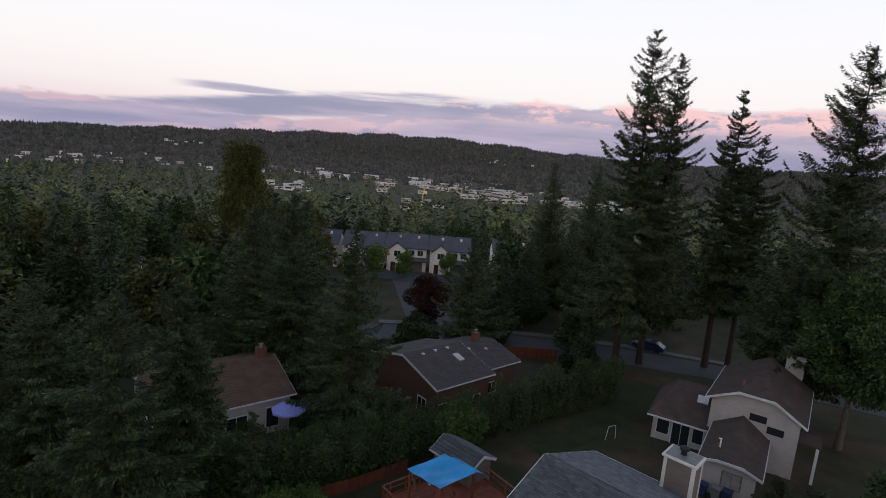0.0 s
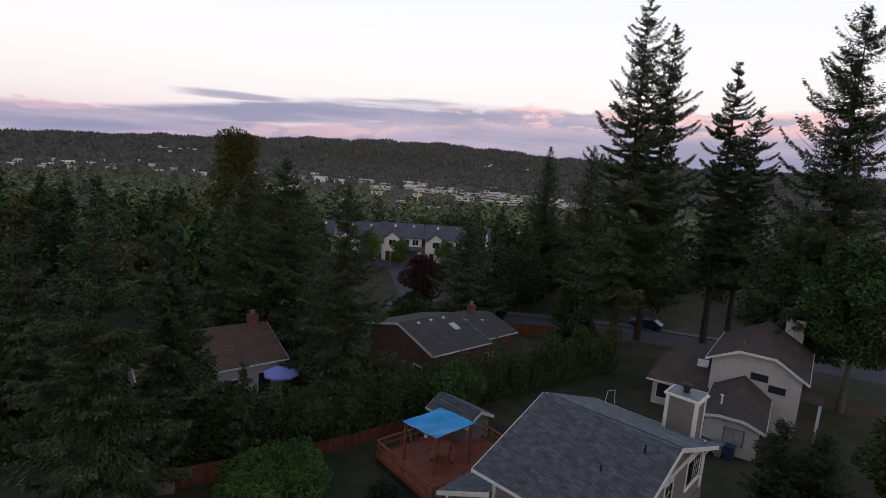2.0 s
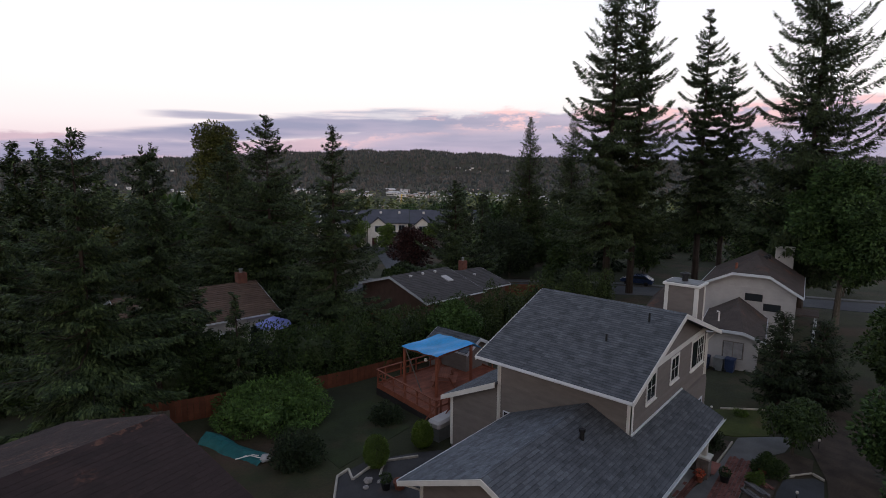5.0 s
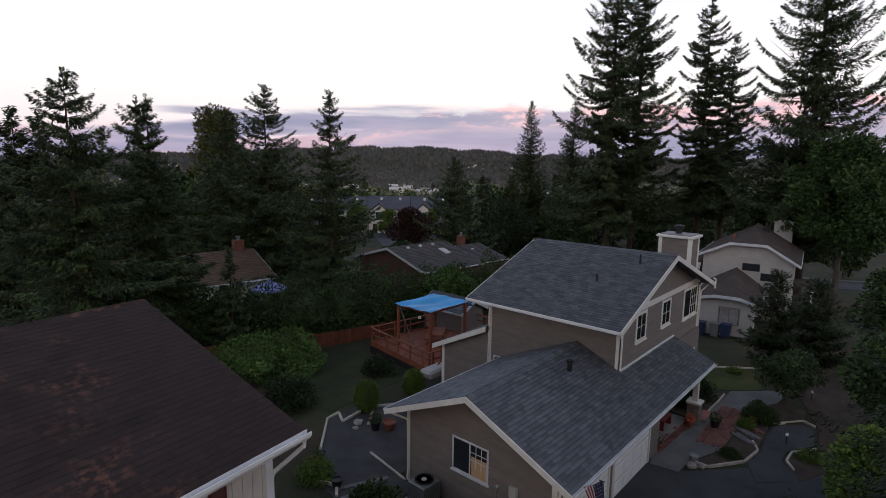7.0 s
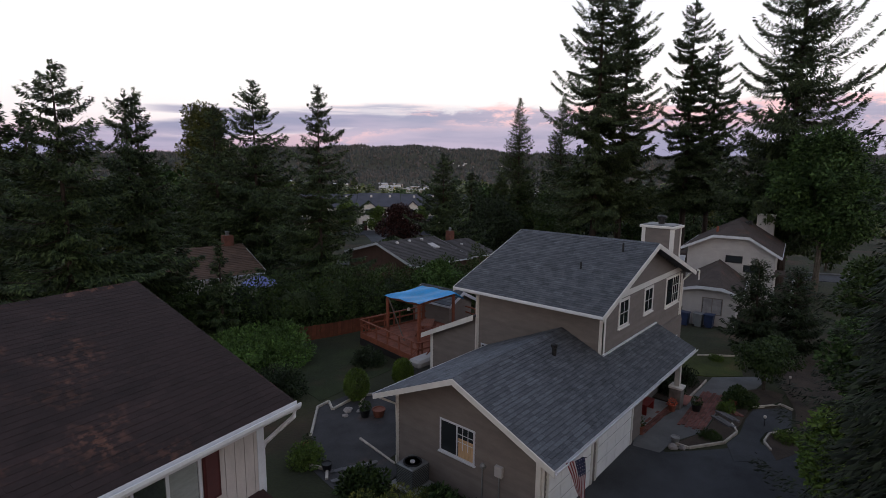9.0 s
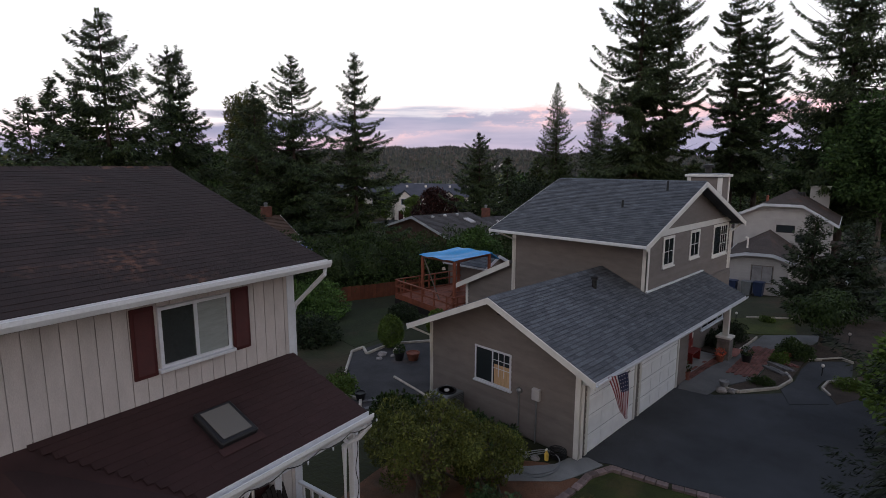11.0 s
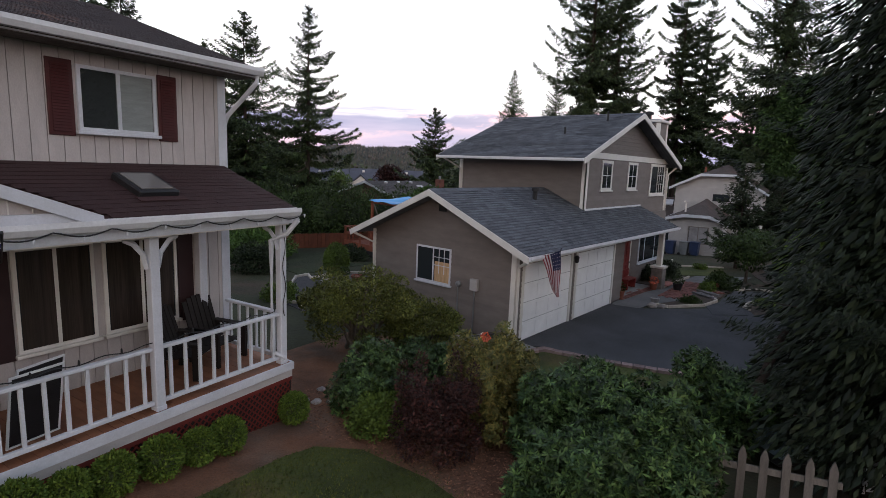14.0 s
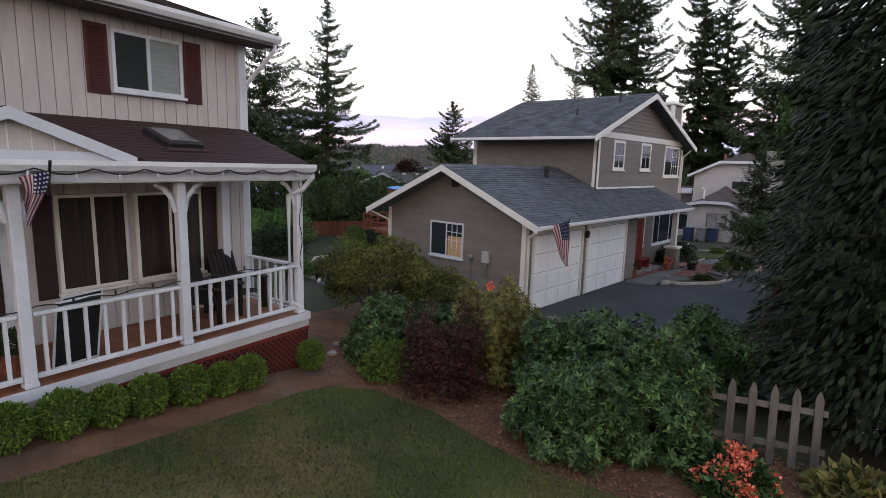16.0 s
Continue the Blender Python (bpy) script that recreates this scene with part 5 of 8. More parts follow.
hc2 = gable_house("house", "lower grey-roofed wing with a brick chimney", HC @ pose(7.05, 1.6, 0), 5.0, 8.0, 1.75 - gc, 2.75 - gc, M_BRICKBROWN, M_SHINGLE_C, windows=(("front", 1.0, 2.2, 0.4, 1.5),), chimney=(3.2, 4.6, 0.7, 3.7 - gc, M_BRICK))
for x, y in ((1.0, 3.2), (3.0, 2.6)):
    part("roof_vent", lathe([(0.16, -0.2), (0.16, 0.12), (0.2, 0.14), (0.05, 0.2)], 8, at=(x, y, 1.75 - gc + 0.25 * y)), M_FARROOF, hc2)

# the tan-roofed house behind the firs
ge = ground_z(17, 40)
he = gable_house("house", "white-walled bungalow with tan shingle roof and brick chimney", pose(10.53, 39.02, ge, 0, 0, -8), 10.2, 9.6, 2.3 - ge, 3.85 - ge, M_PALE, M_SHINGLE_TAN, windows=(("front", 5.0, 6.6, 0.9, 2.1), ("front", 8.2, 9.2, 0.6, 2.3)), chimney=(9.4, 4.9, 0.8, 4.7 - ge, M_BRICK))

# the pale split-level beyond the grey house
def clipped_roof(parent, x0, x1, ya, yb, eave_a, eave_b, top, ridge, clip, run, material, over=0.4):
    """A gable roof whose front gable is cut back by a small hip, as one closed body with white edges."""
    mid = (ya + yb) / 2
    v = [(x0 - over, ya - over, eave_a), (x0 - over, ya + clip, top), (x0 - over, yb - clip, top), (x0 - over, yb + over, eave_b),
         (x0 + run, mid, ridge), (x1, mid, ridge), (x1 + over, ya - over, eave_a), (x1 + over, yb + over, eave_b)]
    v += [(a, b, c - 0.14) for a, b, c in v]
    f = [(0, 6, 5, 4, 1), (3, 2, 4, 5, 7), (1, 4, 2), (6, 7, 5), (8, 9, 12, 13, 14), (11, 15, 13, 12, 10), (9, 10, 12), (14, 13, 15)]
    f += [(0, 1, 9, 8), (1, 2, 10, 9), (2, 3, 11, 10), (0, 8, 14, 6), (3, 7, 15, 11), (6, 14, 15, 7)]
    part("roof", mesh_from(v, f, material), material, parent)
    for i, j in ((0, 1), (1, 2), (2, 3)):
        a, b = Vector(v[i]), Vector(v[j])
        part("barge_board", prism([(a.y, a.z - 0.2), (b.y, b.z - 0.2), (b.y, b.z + 0.015), (a.y, a.z + 0.015)], a.x - 0.05, a.x), M_WHITE, parent)
    for k in (0, 3):
        a, b = Vector(v[k]), Vector(v[6 if k == 0 else 7])
        part("gutter", boxed(a.x, b.x, a.y - 0.05, a.y + 0.05, a.z - 0.15, a.z - 0.01), M_WHITE, parent)


gd = -1.3
hd = thing("house", "pale two-storey house with umber shingle roof and white trim", "house", pose(47.3, 5.3, gd, 0, 0, 7))
part("wall", prism([(0.45, -0.8), (6.94, -0.8), (6.94, 4.15 - gd), (5.05, 5.18 - gd), (2.39, 5.18 - gd), (0.45, 4.0 - gd)], 0, 8.8), M_PALE, hd)
clipped_roof(hd, 0, 8.8, 0.45, 6.94, 3.92 - gd, 4.15 - gd, 5.35 - gd, 6.25 - gd, 1.93, 5.4, M_SHINGLE_D, 0.45)
fd_, _ = wall_frame((0, 6.94), (0, 0.45))
for k in range(15):
    part("board", boxed(0.02, 6.47, -0.02, 0.0, 1.0 + k * 0.3, 1.29 + k * 0.3), M_PALE, hd, m=fd_)
window(hd, fd_, 3.0, 4.15, 3.15 - gd, 3.65 - gd, 0.05, sill=False, material=M_DARK)
window(hd, fd_, 4.35, 5.45, 2.45 - gd, 2.95 - gd, 0.05, sill=False, material=M_DARK)
ch_ = part("chimney", boxed(9.27, 10.17, 1.0, 2.5, -0.5, 6.45 - gd, 0.03), M_PALE, hd, "broad pale chimney")
part("cap", boxed(9.22, 10.22, 0.95, 2.55, 6.45 - gd, 6.52 - gd), M_TRIM, ch_)
part("roof_vent", lathe([(0.1, -0.3), (0.1, 0.3), (0.05, 0.35)], 8, at=(1.2, 4.9, 5.6 - gd)), M_TERRA, hd)
for x_, y_ in ((4.0, 2.9), (4.9, 2.7)):
    part("roof_vent", boxed(x_ + 1.8, x_ + 2.3, y_, y_ + 0.35, 5.6 - gd, 6.05 - gd, 0.05), M_BLACK, hd)
part("side_porch_roof", boxed(0.2, 2.4, -1.1, 0.42, 2.3 - gd, 2.45 - gd), M_SHINGLE_D, hd)
part("side_porch_post", boxed(0.3, 0.5, -1.0, -0.8, -0.5, 2.3 - gd), M_WHITE, hd)
hd2 = thing("house", "single-storey pale wing with umber roof and a wide window", "house", pose(40.15, 6.85, -1.1, 0, 0, 9))
part("wall", prism([(0, -0.8), (3.5, -0.8), (3.5, 2.9), (2.6, 3.25), (0.9, 3.25), (0, 2.9)], 0, 7.6), M_PALE, hd2)
clipped_roof(hd2, 0, 7.6, 0, 3.5, 2.95, 3.1, 3.42, 4.4, 0.9, 5.6, M_SHINGLE_D, 0.4)
fw_, _ = wall_frame((0, 3.5), (0, 0))
window(hd2, fw_, 1.35, 2.6, 1.35, 2.5, 0.06, (0.5,), curtain=(0.02, 0.98, 1.0), cloth=M_PAVERGREY, sill=False, material=M_SIDING)
for k in range(14):
    part("board", boxed(0.0, 3.5, -0.02, 0.0, 0.2 + k * 0.2, 0.39 + k * 0.2), M_PALE, hd2, m=fw_)
part("roof_vent", tube([(1.6, 2.7, 3.5), (1.6, 2.7, 4.2), (1.35, 2.8, 4.3)], 0.07, seg=6), M_FARWHITE, hd2)
hd3 = thing("house", "pale wing with brown hip roof and glazed patio doors", "house", pose(46.5, 12.2, -1.4, 0, 0, 12))
part("wall", boxed(0, 6, 0, 4.4, -0.8, 2.6), M_PALE, hd3)
part("roof", mesh_from([(-0.5, -0.3, 2.5), (-0.5, 4.9, 2.5), (6.4, 4.9, 2.5), (6.4, -0.3, 2.5), (3.3, 0.3, 4.45), (3.3, 3.3, 4.45), (5.0, 3.3, 4.45), (5.0, 0.3, 4.45)], [(0, 4, 5, 1), (1, 5, 6, 2), (2, 6, 7, 3), (0, 3, 7, 4), (4, 7, 6, 5), (0, 1, 2, 3)], M_SHINGLE_D), M_SHINGLE_D, hd3)
part("gutter", boxed(-0.58, -0.48, -0.3, 4.9, 2.36, 2.5), M_WHITE, hd3)
f3_, _ = wall_frame((0, 4.4), (0, 0))
window(hd3, f3_, 0.4, 1.4, 0.8, 2.1, 0.07, sill=False)
window(hd3, f3_, 1.7, 3.1, 0.1, 2.2, 0.09, (0.5,), sill=False, name="patio_door")
window(hd3, f3_, 3.4, 4.2, 0.8, 2.1, 0.07, sill=False)
sk_d = part("skylight", prism([(1.9, 3.80), (2.7, 4.22), (2.6, 4.33), (1.8, 3.91)], 0.3, 1.2, "y"), M_FARROOF, hd3, "pale skylight")


# ---- driveway, lawn, walks ----
patch("driveway", [(11.1, 6.05), (11.6, 5.1), (11.9, 3.5), (12.35, 2.0), (12.9, 0.6), (13.6, -1.2), (14.4, -6.0), (22.0, -8.0), (22.6, 1.2), (20.0, 3.3), (18.6, 4.6), (19.2, 6.05)], M_ASPHALT, "dark smooth asphalt driveway in front of the garage doors", "driveway", 0.02)
patch("front_lawn", [(-9, 2.8), (-5, 3.25), (-1, 3.75), (1.2, 4.1), (2.4, 4.35), (3.0, 4.35), (3.5, 3.8), (3.65, 2.5), (3.5, 1.5), (3.45, 0.4), (3.8, -1.2), (4.2, -3), (4.0, -9), (-9, -9)], M_LAWN, "short patchy lawn with dry brown spots", "lawn", 0.02)
patch("mulch_bed", [(-9, 2.75), (-5, 3.2), (-1, 3.7), (1.2, 4.05), (2.4, 4.3), (2.95, 4.3), (3.45, 3.75), (3.6, 2.5), (3.45, 1.5), (3.4, 0.4), (3.75, -1.2), (4.2, -3), (6.0, -3), (6.5, -0.6), (8.0, 0.5), (10.3, 0.9), (10.4, 6.4), (7.8, 9.5), (3.6, 8.2), (-9, 6.2)], M_MULCH, "reddish bark mulch bed under the shrubs", "planting bed", 0.012)

patch("drive_verge", [(8.6, 5.1), (10.0, 5.15), (11.2, 5.0), (11.55, 3.5), (12.0, 2.0), (12.5, 0.6), (10.4, 0.6), (8.6, 2.5)], M_LAWN, "narrow green grass verge beside the drive", "lawn", 0.022)

# ---- blue-roofed deck behind the grey house ----
def back_deck():
    d = thing("deck", "red-stained raised deck with open plank railings and a dark underside", "deck", pose(18.7, 18.05, -0.75, 0, 0, -8))
    x1, y1, z = 7.4, 5.85, 1.0
    fl = part("deck_floor", boxed(0, x1, 0, y1, z - 0.2, z - 0.03), M_CEDAR, d)
    for i in range(41):
        part("plank", boxed(0, x1, i * 0.1415, i * 0.1415 + 0.135, z - 0.03, z), M_CEDAR, fl)
    for x in (0.05, 2.6, 5.1, x1 - 0.05):
        for y in (0.05, y1 - 0.05):
            part("post", boxed(x - 0.05, x + 0.05, y - 0.05, y + 0.05, -0.2, z + 0.95), M_CEDAR, d)
    for a, b in (((0, 0), (0, y1)), ((0, y1), (x1, y1)), ((x1, y1), (x1, 0)), ((0, 0), (1.2, 0))):
        m, ln = wall_frame(a, b)
        r = part("railing", boxed(0, ln, -0.06, 0.06, z + 0.92, z + 0.97), M_CEDAR, d, m=m)
        part("rail_board", boxed(0, ln, -0.02, 0.02, z + 0.50, z + 0.59), M_CEDAR, r)
        part("fascia_board", boxed(0, ln, -0.03, 0.02, z - 0.24, z + 0.10), M_CEDAR, r)
        for k in range(max(2, int(ln / 1.1))):
            q = (k + 0.5) * ln / max(2, int(ln / 1.1))
            part("rail_post", boxed(q - 0.045, q + 0.045, -0.05, 0.0, z - 0.2, z + 0.93), M_CEDAR, r)
        # dark sheet below the floor stands in for the shade under the deck
        part("skirt", boxed(0, ln, 0.03, 0.05, 0.0, z - 0.25), M_DARK, r)
    st = part("stair", boxed(-0.9, 0.3, -1.1, -0.06, 0, 0.02), M_CEDAR, d)
    for i in range(4):
        part("tread", boxed(-0.2 - 0.28 * i, 0.1 - 0.28 * i, -1.0, -0.06, z - 0.22 * (i + 1), z - 0.22 * (i + 1) + 0.05), M_CEDAR, st)
    for y in (-1.0, -0.1):
        part("handrail", tube([(0.1, y, z + 0.85), (-1.1, y, 0.95)], 0.05, seg=4), M_CEDAR, st)
    return d


back_deck()


def tarp_canopy():
    c = thing("canopy", "bright blue tarpaulin on wooden posts over the deck", "canopy", pose(20.52, 19.66, 0.25))
    corners = [(0.0, 0.0, 2.53), (2.85, -0.55, 2.80), (2.62, 2.15, 2.86), (-0.35, 2.65, 2.65)]
    n = 12
    verts, faces = [], []
    for layer, dz in ((0, 0.0), (1, -0.012)):
        for j in range(n + 1):
            for i in range(n + 1):
                u, v = i / n, j / n
                p = [(1 - u) * (1 - v) * corners[0][k] + u * (1 - v) * corners[1][k] + u * v * corners[2][k] + (1 - u) * v * corners[3][k] for k in range(3)]
                p[2] += dz + 0.10 * math.sin(u * 9) * 0.15 + 0.03 * math.sin(v * 14 + u * 5) - 0.10 * math.sin(math.pi * u) * math.sin(math.pi * v) 
                verts.append(p)
    s = (n + 1) ** 2
    for j in range(n):
        for i in range(n):
            a = j * (n + 1) + i
            faces += [(a, a + 1, a + n + 2, a + n + 1), (s + a, s + a + n + 1, s + a + n + 2, s + a + 1)]
    me = mesh_from(verts, faces, M_TARP)
    for p in me.polygons:
        p.use_smooth = True
    part("tarp", me, M_TARP, c)
    part("tarp_flap", prism([(2.8, 2.8), (3.6, 2.3), (3.62, 2.25), (2.8, 2.72)], -0.5, 1.7, "y"), M_TARP, c)
    for x, y, z in ((0.1, 0.1, 2.46), (2.7, -0.4, 2.72), (2.5, 2.0, 2.76), (-0.2, 2.5, 2.58)):
        part("post", boxed(x - 0.07, x + 0.07, y - 0.07, y + 0.07, 0, z), M_CEDAR, c)
    part("beam", tube([(0.1, 0.1, 2.43), (2.7, -0.4, 2.67)], 0.06, seg=4), M_CEDAR, c)
    part("beam", tube([(-0.2, 2.5, 2.54), (2.5, 2.0, 2.72)], 0.06, seg=4), M_CEDAR, c)
    part("beam", tube([(0.1, 0.1, 2.43), (-0.2, 2.5, 2.54)], 0.06, seg=4), M_CEDAR, c)
    part("brace", tube([(-0.2, 2.4, 2.5), (-0.05, 1.2, 0.0)], 0.045, seg=4), M_WOODGREY, c, "pale leaning plank")
    return c


tarp_canopy()


def shed():
    g = ground_z(28, 22)
    s = gable_house("shed", "small taupe garden shed with grey roof and white glazed door", pose(27.2, 20.9, g, 0, 0, 90), 3.4, 2.4, 1.75 - g, 2.35 - g, M_SIDING, M_SHINGLE, over=0.25, base=-0.2)
    return s


shed()

# ---- conifers of the yards ----
FIRS = (
    # name, x, y, top, radius, clear, sprays, size, seed, label
    ("fir_tree", 5.4, 28.0, 15.5, 3.6, 5.5, 20000, 0.44, 2, "tall dense dark green fir beside the back fence"),
    ("fir_tree", 9.2, 30.8, 14.9, 3.0, 6.0, 15000, 0.42, 3, "tall dark green fir with a thin double top"),
    ("fir_tree", 10.0, 31.4, 15.1, 2.2, 6.5, 9000, 0.42, 33, "slim dark fir growing close to its neighbour"),
    ("fir_tree", 4.6, 44.0, 13.0, 4.2, 1.5, 11000, 0.6, 4, "dark green fir in the side yard"),
    ("fir_tree", 24.9, 45.0, 18.5, 5.6, 1.5, 25000, 0.6, 5, "broad dark fir with long drooping limbs"),
    ("fir_tree", 23.8, 33.8, 17.0, 3.8, 3.6, 22000, 0.46, 6, "slender dark fir with a bare lower trunk"),
    ("fir_tree", 24.0, 51.0, 16.6, 5.4, 1.0, 15000, 0.68, 7, "dense dark fir behind the bungalow"),
    ("fir_tree", 49.0, 42.2, 12.2, 5.4, 0.4, 17000, 0.64, 8, "broad bushy fir behind the red-brown house"),
)
for nm, x, y, top_z, rad, clr, n, sz, sd, lb in FIRS:
    conifer(nm, x, y, lb, sd, top_z - ground_z(x, y), rad * 1.3, clr * 0.6, sprays=int(n * 2.4), size=sz * 0.72, ragged=0.40, taper=0.76, gaps=0.02, whorl=0.46, hang=0.45)
conifer("cedar_tree", 82.0, 52.5, "narrow pointed green cedar above the hedge", 9, 22.9 - ground_z(82, 52.5), 6.4, 0.3, sprays=38000, size=0.52, material=L_CEDAR, taper=0.85, droop=0.12, upturn=0.35, ragged=0.2, whorl=0.35, hang=0.15)
conifer("cedar_tree", 88.5, 47.6, "narrow pointed green cedar with a thin top", 10, 23.5 - ground_z(88.5, 47.6), 6.4, 0.3, sprays=38000, size=0.52, material=L_CEDAR, taper=0.85, droop=0.12, upturn=0.35, ragged=0.25, whorl=0.35, hang=0.15)
conifer("cedar_tree", 72.0, 49.5, "low bushy green cedar beside the taller ones", 31, 13.5, 4.8, 0.3, sprays=12000, size=0.9, material=L_CEDAR, droop=0.12, upturn=0.35, ragged=0.16)
TALL = (
    (60.0, 27.2, 38.4, 6.6, 7.5, 48000, 11, "very tall dark fir with ragged drooping limbs"),
    (65.6, 26.4, 36.7, 5.8, 8.0, 44000, 12, "very tall dark fir with a sparse crown"),
    (72.6, 20.4, 33.4, 4.6, 9.0, 38000, 13, "tall narrow dark fir on the far verge"),
    (76.5, 18.6, 28.4, 4.2, 8.5, 28000, 14, "tall narrow dark fir with a thin crown"),
    (63.5, 7.6, 36.0, 7.4, 6.0, 62000, 15, "huge dark fir with long upswept limbs"),
)
for x, y, top_z, rad, clr, n, sd, lb in TALL:
    big = sd == 15
    conifer("fir_tree", x, y, lb, sd, top_z - ground_z(x, y), rad * 1.1, clr, sprays=int(n * 1.3), size=0.52, material=L_FIRTALL, droop=0.34 if big else 0.42, upturn=0.46 if big else 0.36, gaps=0.05 if big else 0.1, taper=0.64, ragged=0.52, whorl=0.62, per=(6, 9) if big else (5, 8), hang=0.4 if big else 0.55)
broadleaf("maple_tree", 57.5, 3.9, "large round maple with broad green leaves", 16, 15.0, 5.0, L_MAPLEDARK, 42000, 0.3, 0.38, 46)
broadleaf("maple_tree", 66.0, 10.0, "broad green maple beside the road", 36, 12.0, 5.2, L_MAPLEDARK, 14000, 0.45, 0.2, 30)
broadleaf("poplar_tree", 50.6, 109.0, "tall olive-gold poplar above the woods", 17, 24.6 - ground_z(50.6, 109), 5.6, L_POPLAR, 28000, 0.5, 0.08, 70)
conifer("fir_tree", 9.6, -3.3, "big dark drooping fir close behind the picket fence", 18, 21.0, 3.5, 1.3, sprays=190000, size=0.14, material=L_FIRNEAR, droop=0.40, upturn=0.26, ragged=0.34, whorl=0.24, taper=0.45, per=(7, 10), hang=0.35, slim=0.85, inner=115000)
conifer("cypress_tree", 8.1, 55.5, "dark narrow column of cypress", 19, 17.2, 2.0, 0.2, sprays=9000, size=0.8, droop=0.05, upturn=0.5, ragged=0.1, taper=0.6)
conifer("cypress_tree", 9.9, 55.6, "dark narrow column of cypress", 20, 17.0, 1.9, 0.2, sprays=9000, size=0.8, droop=0.05, upturn=0.5, ragged=0.1, taper=0.6)

# ---- hedges ----
def hedge(name, pts, width, height, label, material, leaves_per_m, size, seed, tips=0.25):
    rng = np.random.default_rng(seed)
    p0 = pts[0]
    ob = thing(name, label, "hedge", pose(p0[0], p0[1], ground_z(*p0)))
    fill = []
    total = 0.0
    for (xa, ya), (xb, yb) in zip(pts, pts[1:]):
        ln = math.hypot(xb - xa, yb - ya)
        total += ln
        n = int(ln / 0.8) + 1
        for i in range(n):
            t = i / n
            x, y = xa + (xb - xa) * t + rng.normal(0, 0.2), ya + (yb - ya) * t + rng.normal(0, 0.2)
            hh = height * rng.uniform(0.9, 1.0 + tips)
            fill.append((x - p0[0], y - p0[1], ground_z(x, y) - ground_z(*p0) + hh * 0.5, width * 0.5 * rng.uniform(0.85, 1.25), width * 0.5 * rng.uniform(0.85, 1.25), hh * 0.52))
    tagged(part("foliage", cards(*leaf_volume(rng, int(total * leaves_per_m), fill, size, 0.5, 0.8), material), None, ob), kind="stuff")
    # solid dark body inside the leaves, added to block light through the hedge
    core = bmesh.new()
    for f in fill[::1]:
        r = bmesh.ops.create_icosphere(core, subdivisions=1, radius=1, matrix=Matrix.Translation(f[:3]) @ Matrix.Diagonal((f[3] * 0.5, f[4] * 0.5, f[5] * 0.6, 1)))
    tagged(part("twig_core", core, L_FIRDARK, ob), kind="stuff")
    return ob


hedge("laurel_hedge", [(9.5, 31.5), (14, 29.8), (19, 28.6), (26, 27.6), (34, 26.2)], 3.0, 3.7, "tall clipped laurel hedge between the gardens", L_HEDGE, 1500, 0.2, 21)
hedge("arborvitae_hedge", [(34, 26.0), (42, 24.4), (51, 22.6)], 1.5, 4.3, "row of pointed arborvitae", L_CEDAR, 1400, 0.2, 22, 0.3)

# dark trees between the houses and the street
broadleaf("plum_tree", 53.5, 55.0, "dark purple-leaved plum tree by the street", 200, 7.5, 3.6, L_RED, 9000, 0.34, 0.12, 24)
for i, (x, y, hh, rr) in enumerate(((47.5, 49.5, 3.2, 2.4), (43.5, 47.5, 3.0, 2.2), (66.5, 46.0, 9.0, 4.5), (62.5, 33.8, 6.0, 3.4), (57.0, 44.0, 5.5, 3.2), (70.5, 38.5, 9.5, 4.6), (53.5, 28.5, 4.5, 2.6))):
    broadleaf("garden_tree", x, y, "dark leafy garden tree near the street", 210 + i, hh, rr, L_HEDGE if i % 2 else L_FIRDARK, 7000, 0.36, 0.12, 22, "street garden trees")
for i, (x, y, hh, rr) in enumerate(((13.6, 37.0, 2.4, 1.7), (16.4, 36.8, 2.0, 1.5), (10.2, 37.0, 2.8, 2.0), (19.0, 31.5, 2.2, 1.8), (25.8, 31.0, 2.2, 1.8))):
    shrub("garden_shrub", x, y, "dark overgrown shrub in front of the bungalow", 230 + i, lumps(np.random.default_rng(i), 10, rr * 0.7, rr * 0.7, hh * 0.35, hh * 0.5, rr * 0.45), 3500, 0.2, L_HEDGE, "shrub", "bungalow shrubs")
conifer("pine_sapling", 13.0, 28.8, "thin dark young pine by the fence", 240, 6.9, 1.7, 0.8, sprays=6000, size=0.34)

# further trunks of the big near fir, added as separate bare stems
for x, y, hh, rr in ((8.6, -0.75, 2.4, 0.13), (9.0, -1.9, 2.6, 0.13)):
    st_ = thing("young_fir", "bare dark fir stem rising behind the picket fence", "conifer", pose(x, y, ground_z(x, y)))
    part("trunk", tube([(0, 0, -0.2), (0.05, 0.05, hh * 0.4), (0.3, -0.3, hh)], rr, 0.06, 9), M_BARK, st_)
tp = thing("covered_trailer", "low load under a blue-grey tarpaulin beneath the fir", "trailer", pose(9.1, -1.35, ground_z(9.1, -1.35), 0, 0, -38))
part("cover", prism([(-0.55, 0.42), (-0.48, 0.62), (0.0, 0.7), (0.48, 0.62), (0.55, 0.42)], -0.75, 0.75), mat("blue_grey_tarpaulin", (0.11, 0.15, 0.17), 0.6, 0.25, 1.5, 10, 0.5, depth=0.03), tp)
part("bed", boxed(-0.72, 0.72, -0.5, 0.5, 0.25, 0.42, 0.02), M_BLACK, tp)
for sx in (-0.5, 0.5):
    for sy in (-0.42, 0.42):
        part("leg", boxed(sx - 0.04, sx + 0.04, sy - 0.04, sy + 0.04, -0.05, 0.25), M_BLACK, tp)
sf = thing("slatted_screen", "low pale slatted screen standing under the fir", "screen", pose(8.7, -2.4, ground_z(8.7, -2.4), 0, 0, -50))
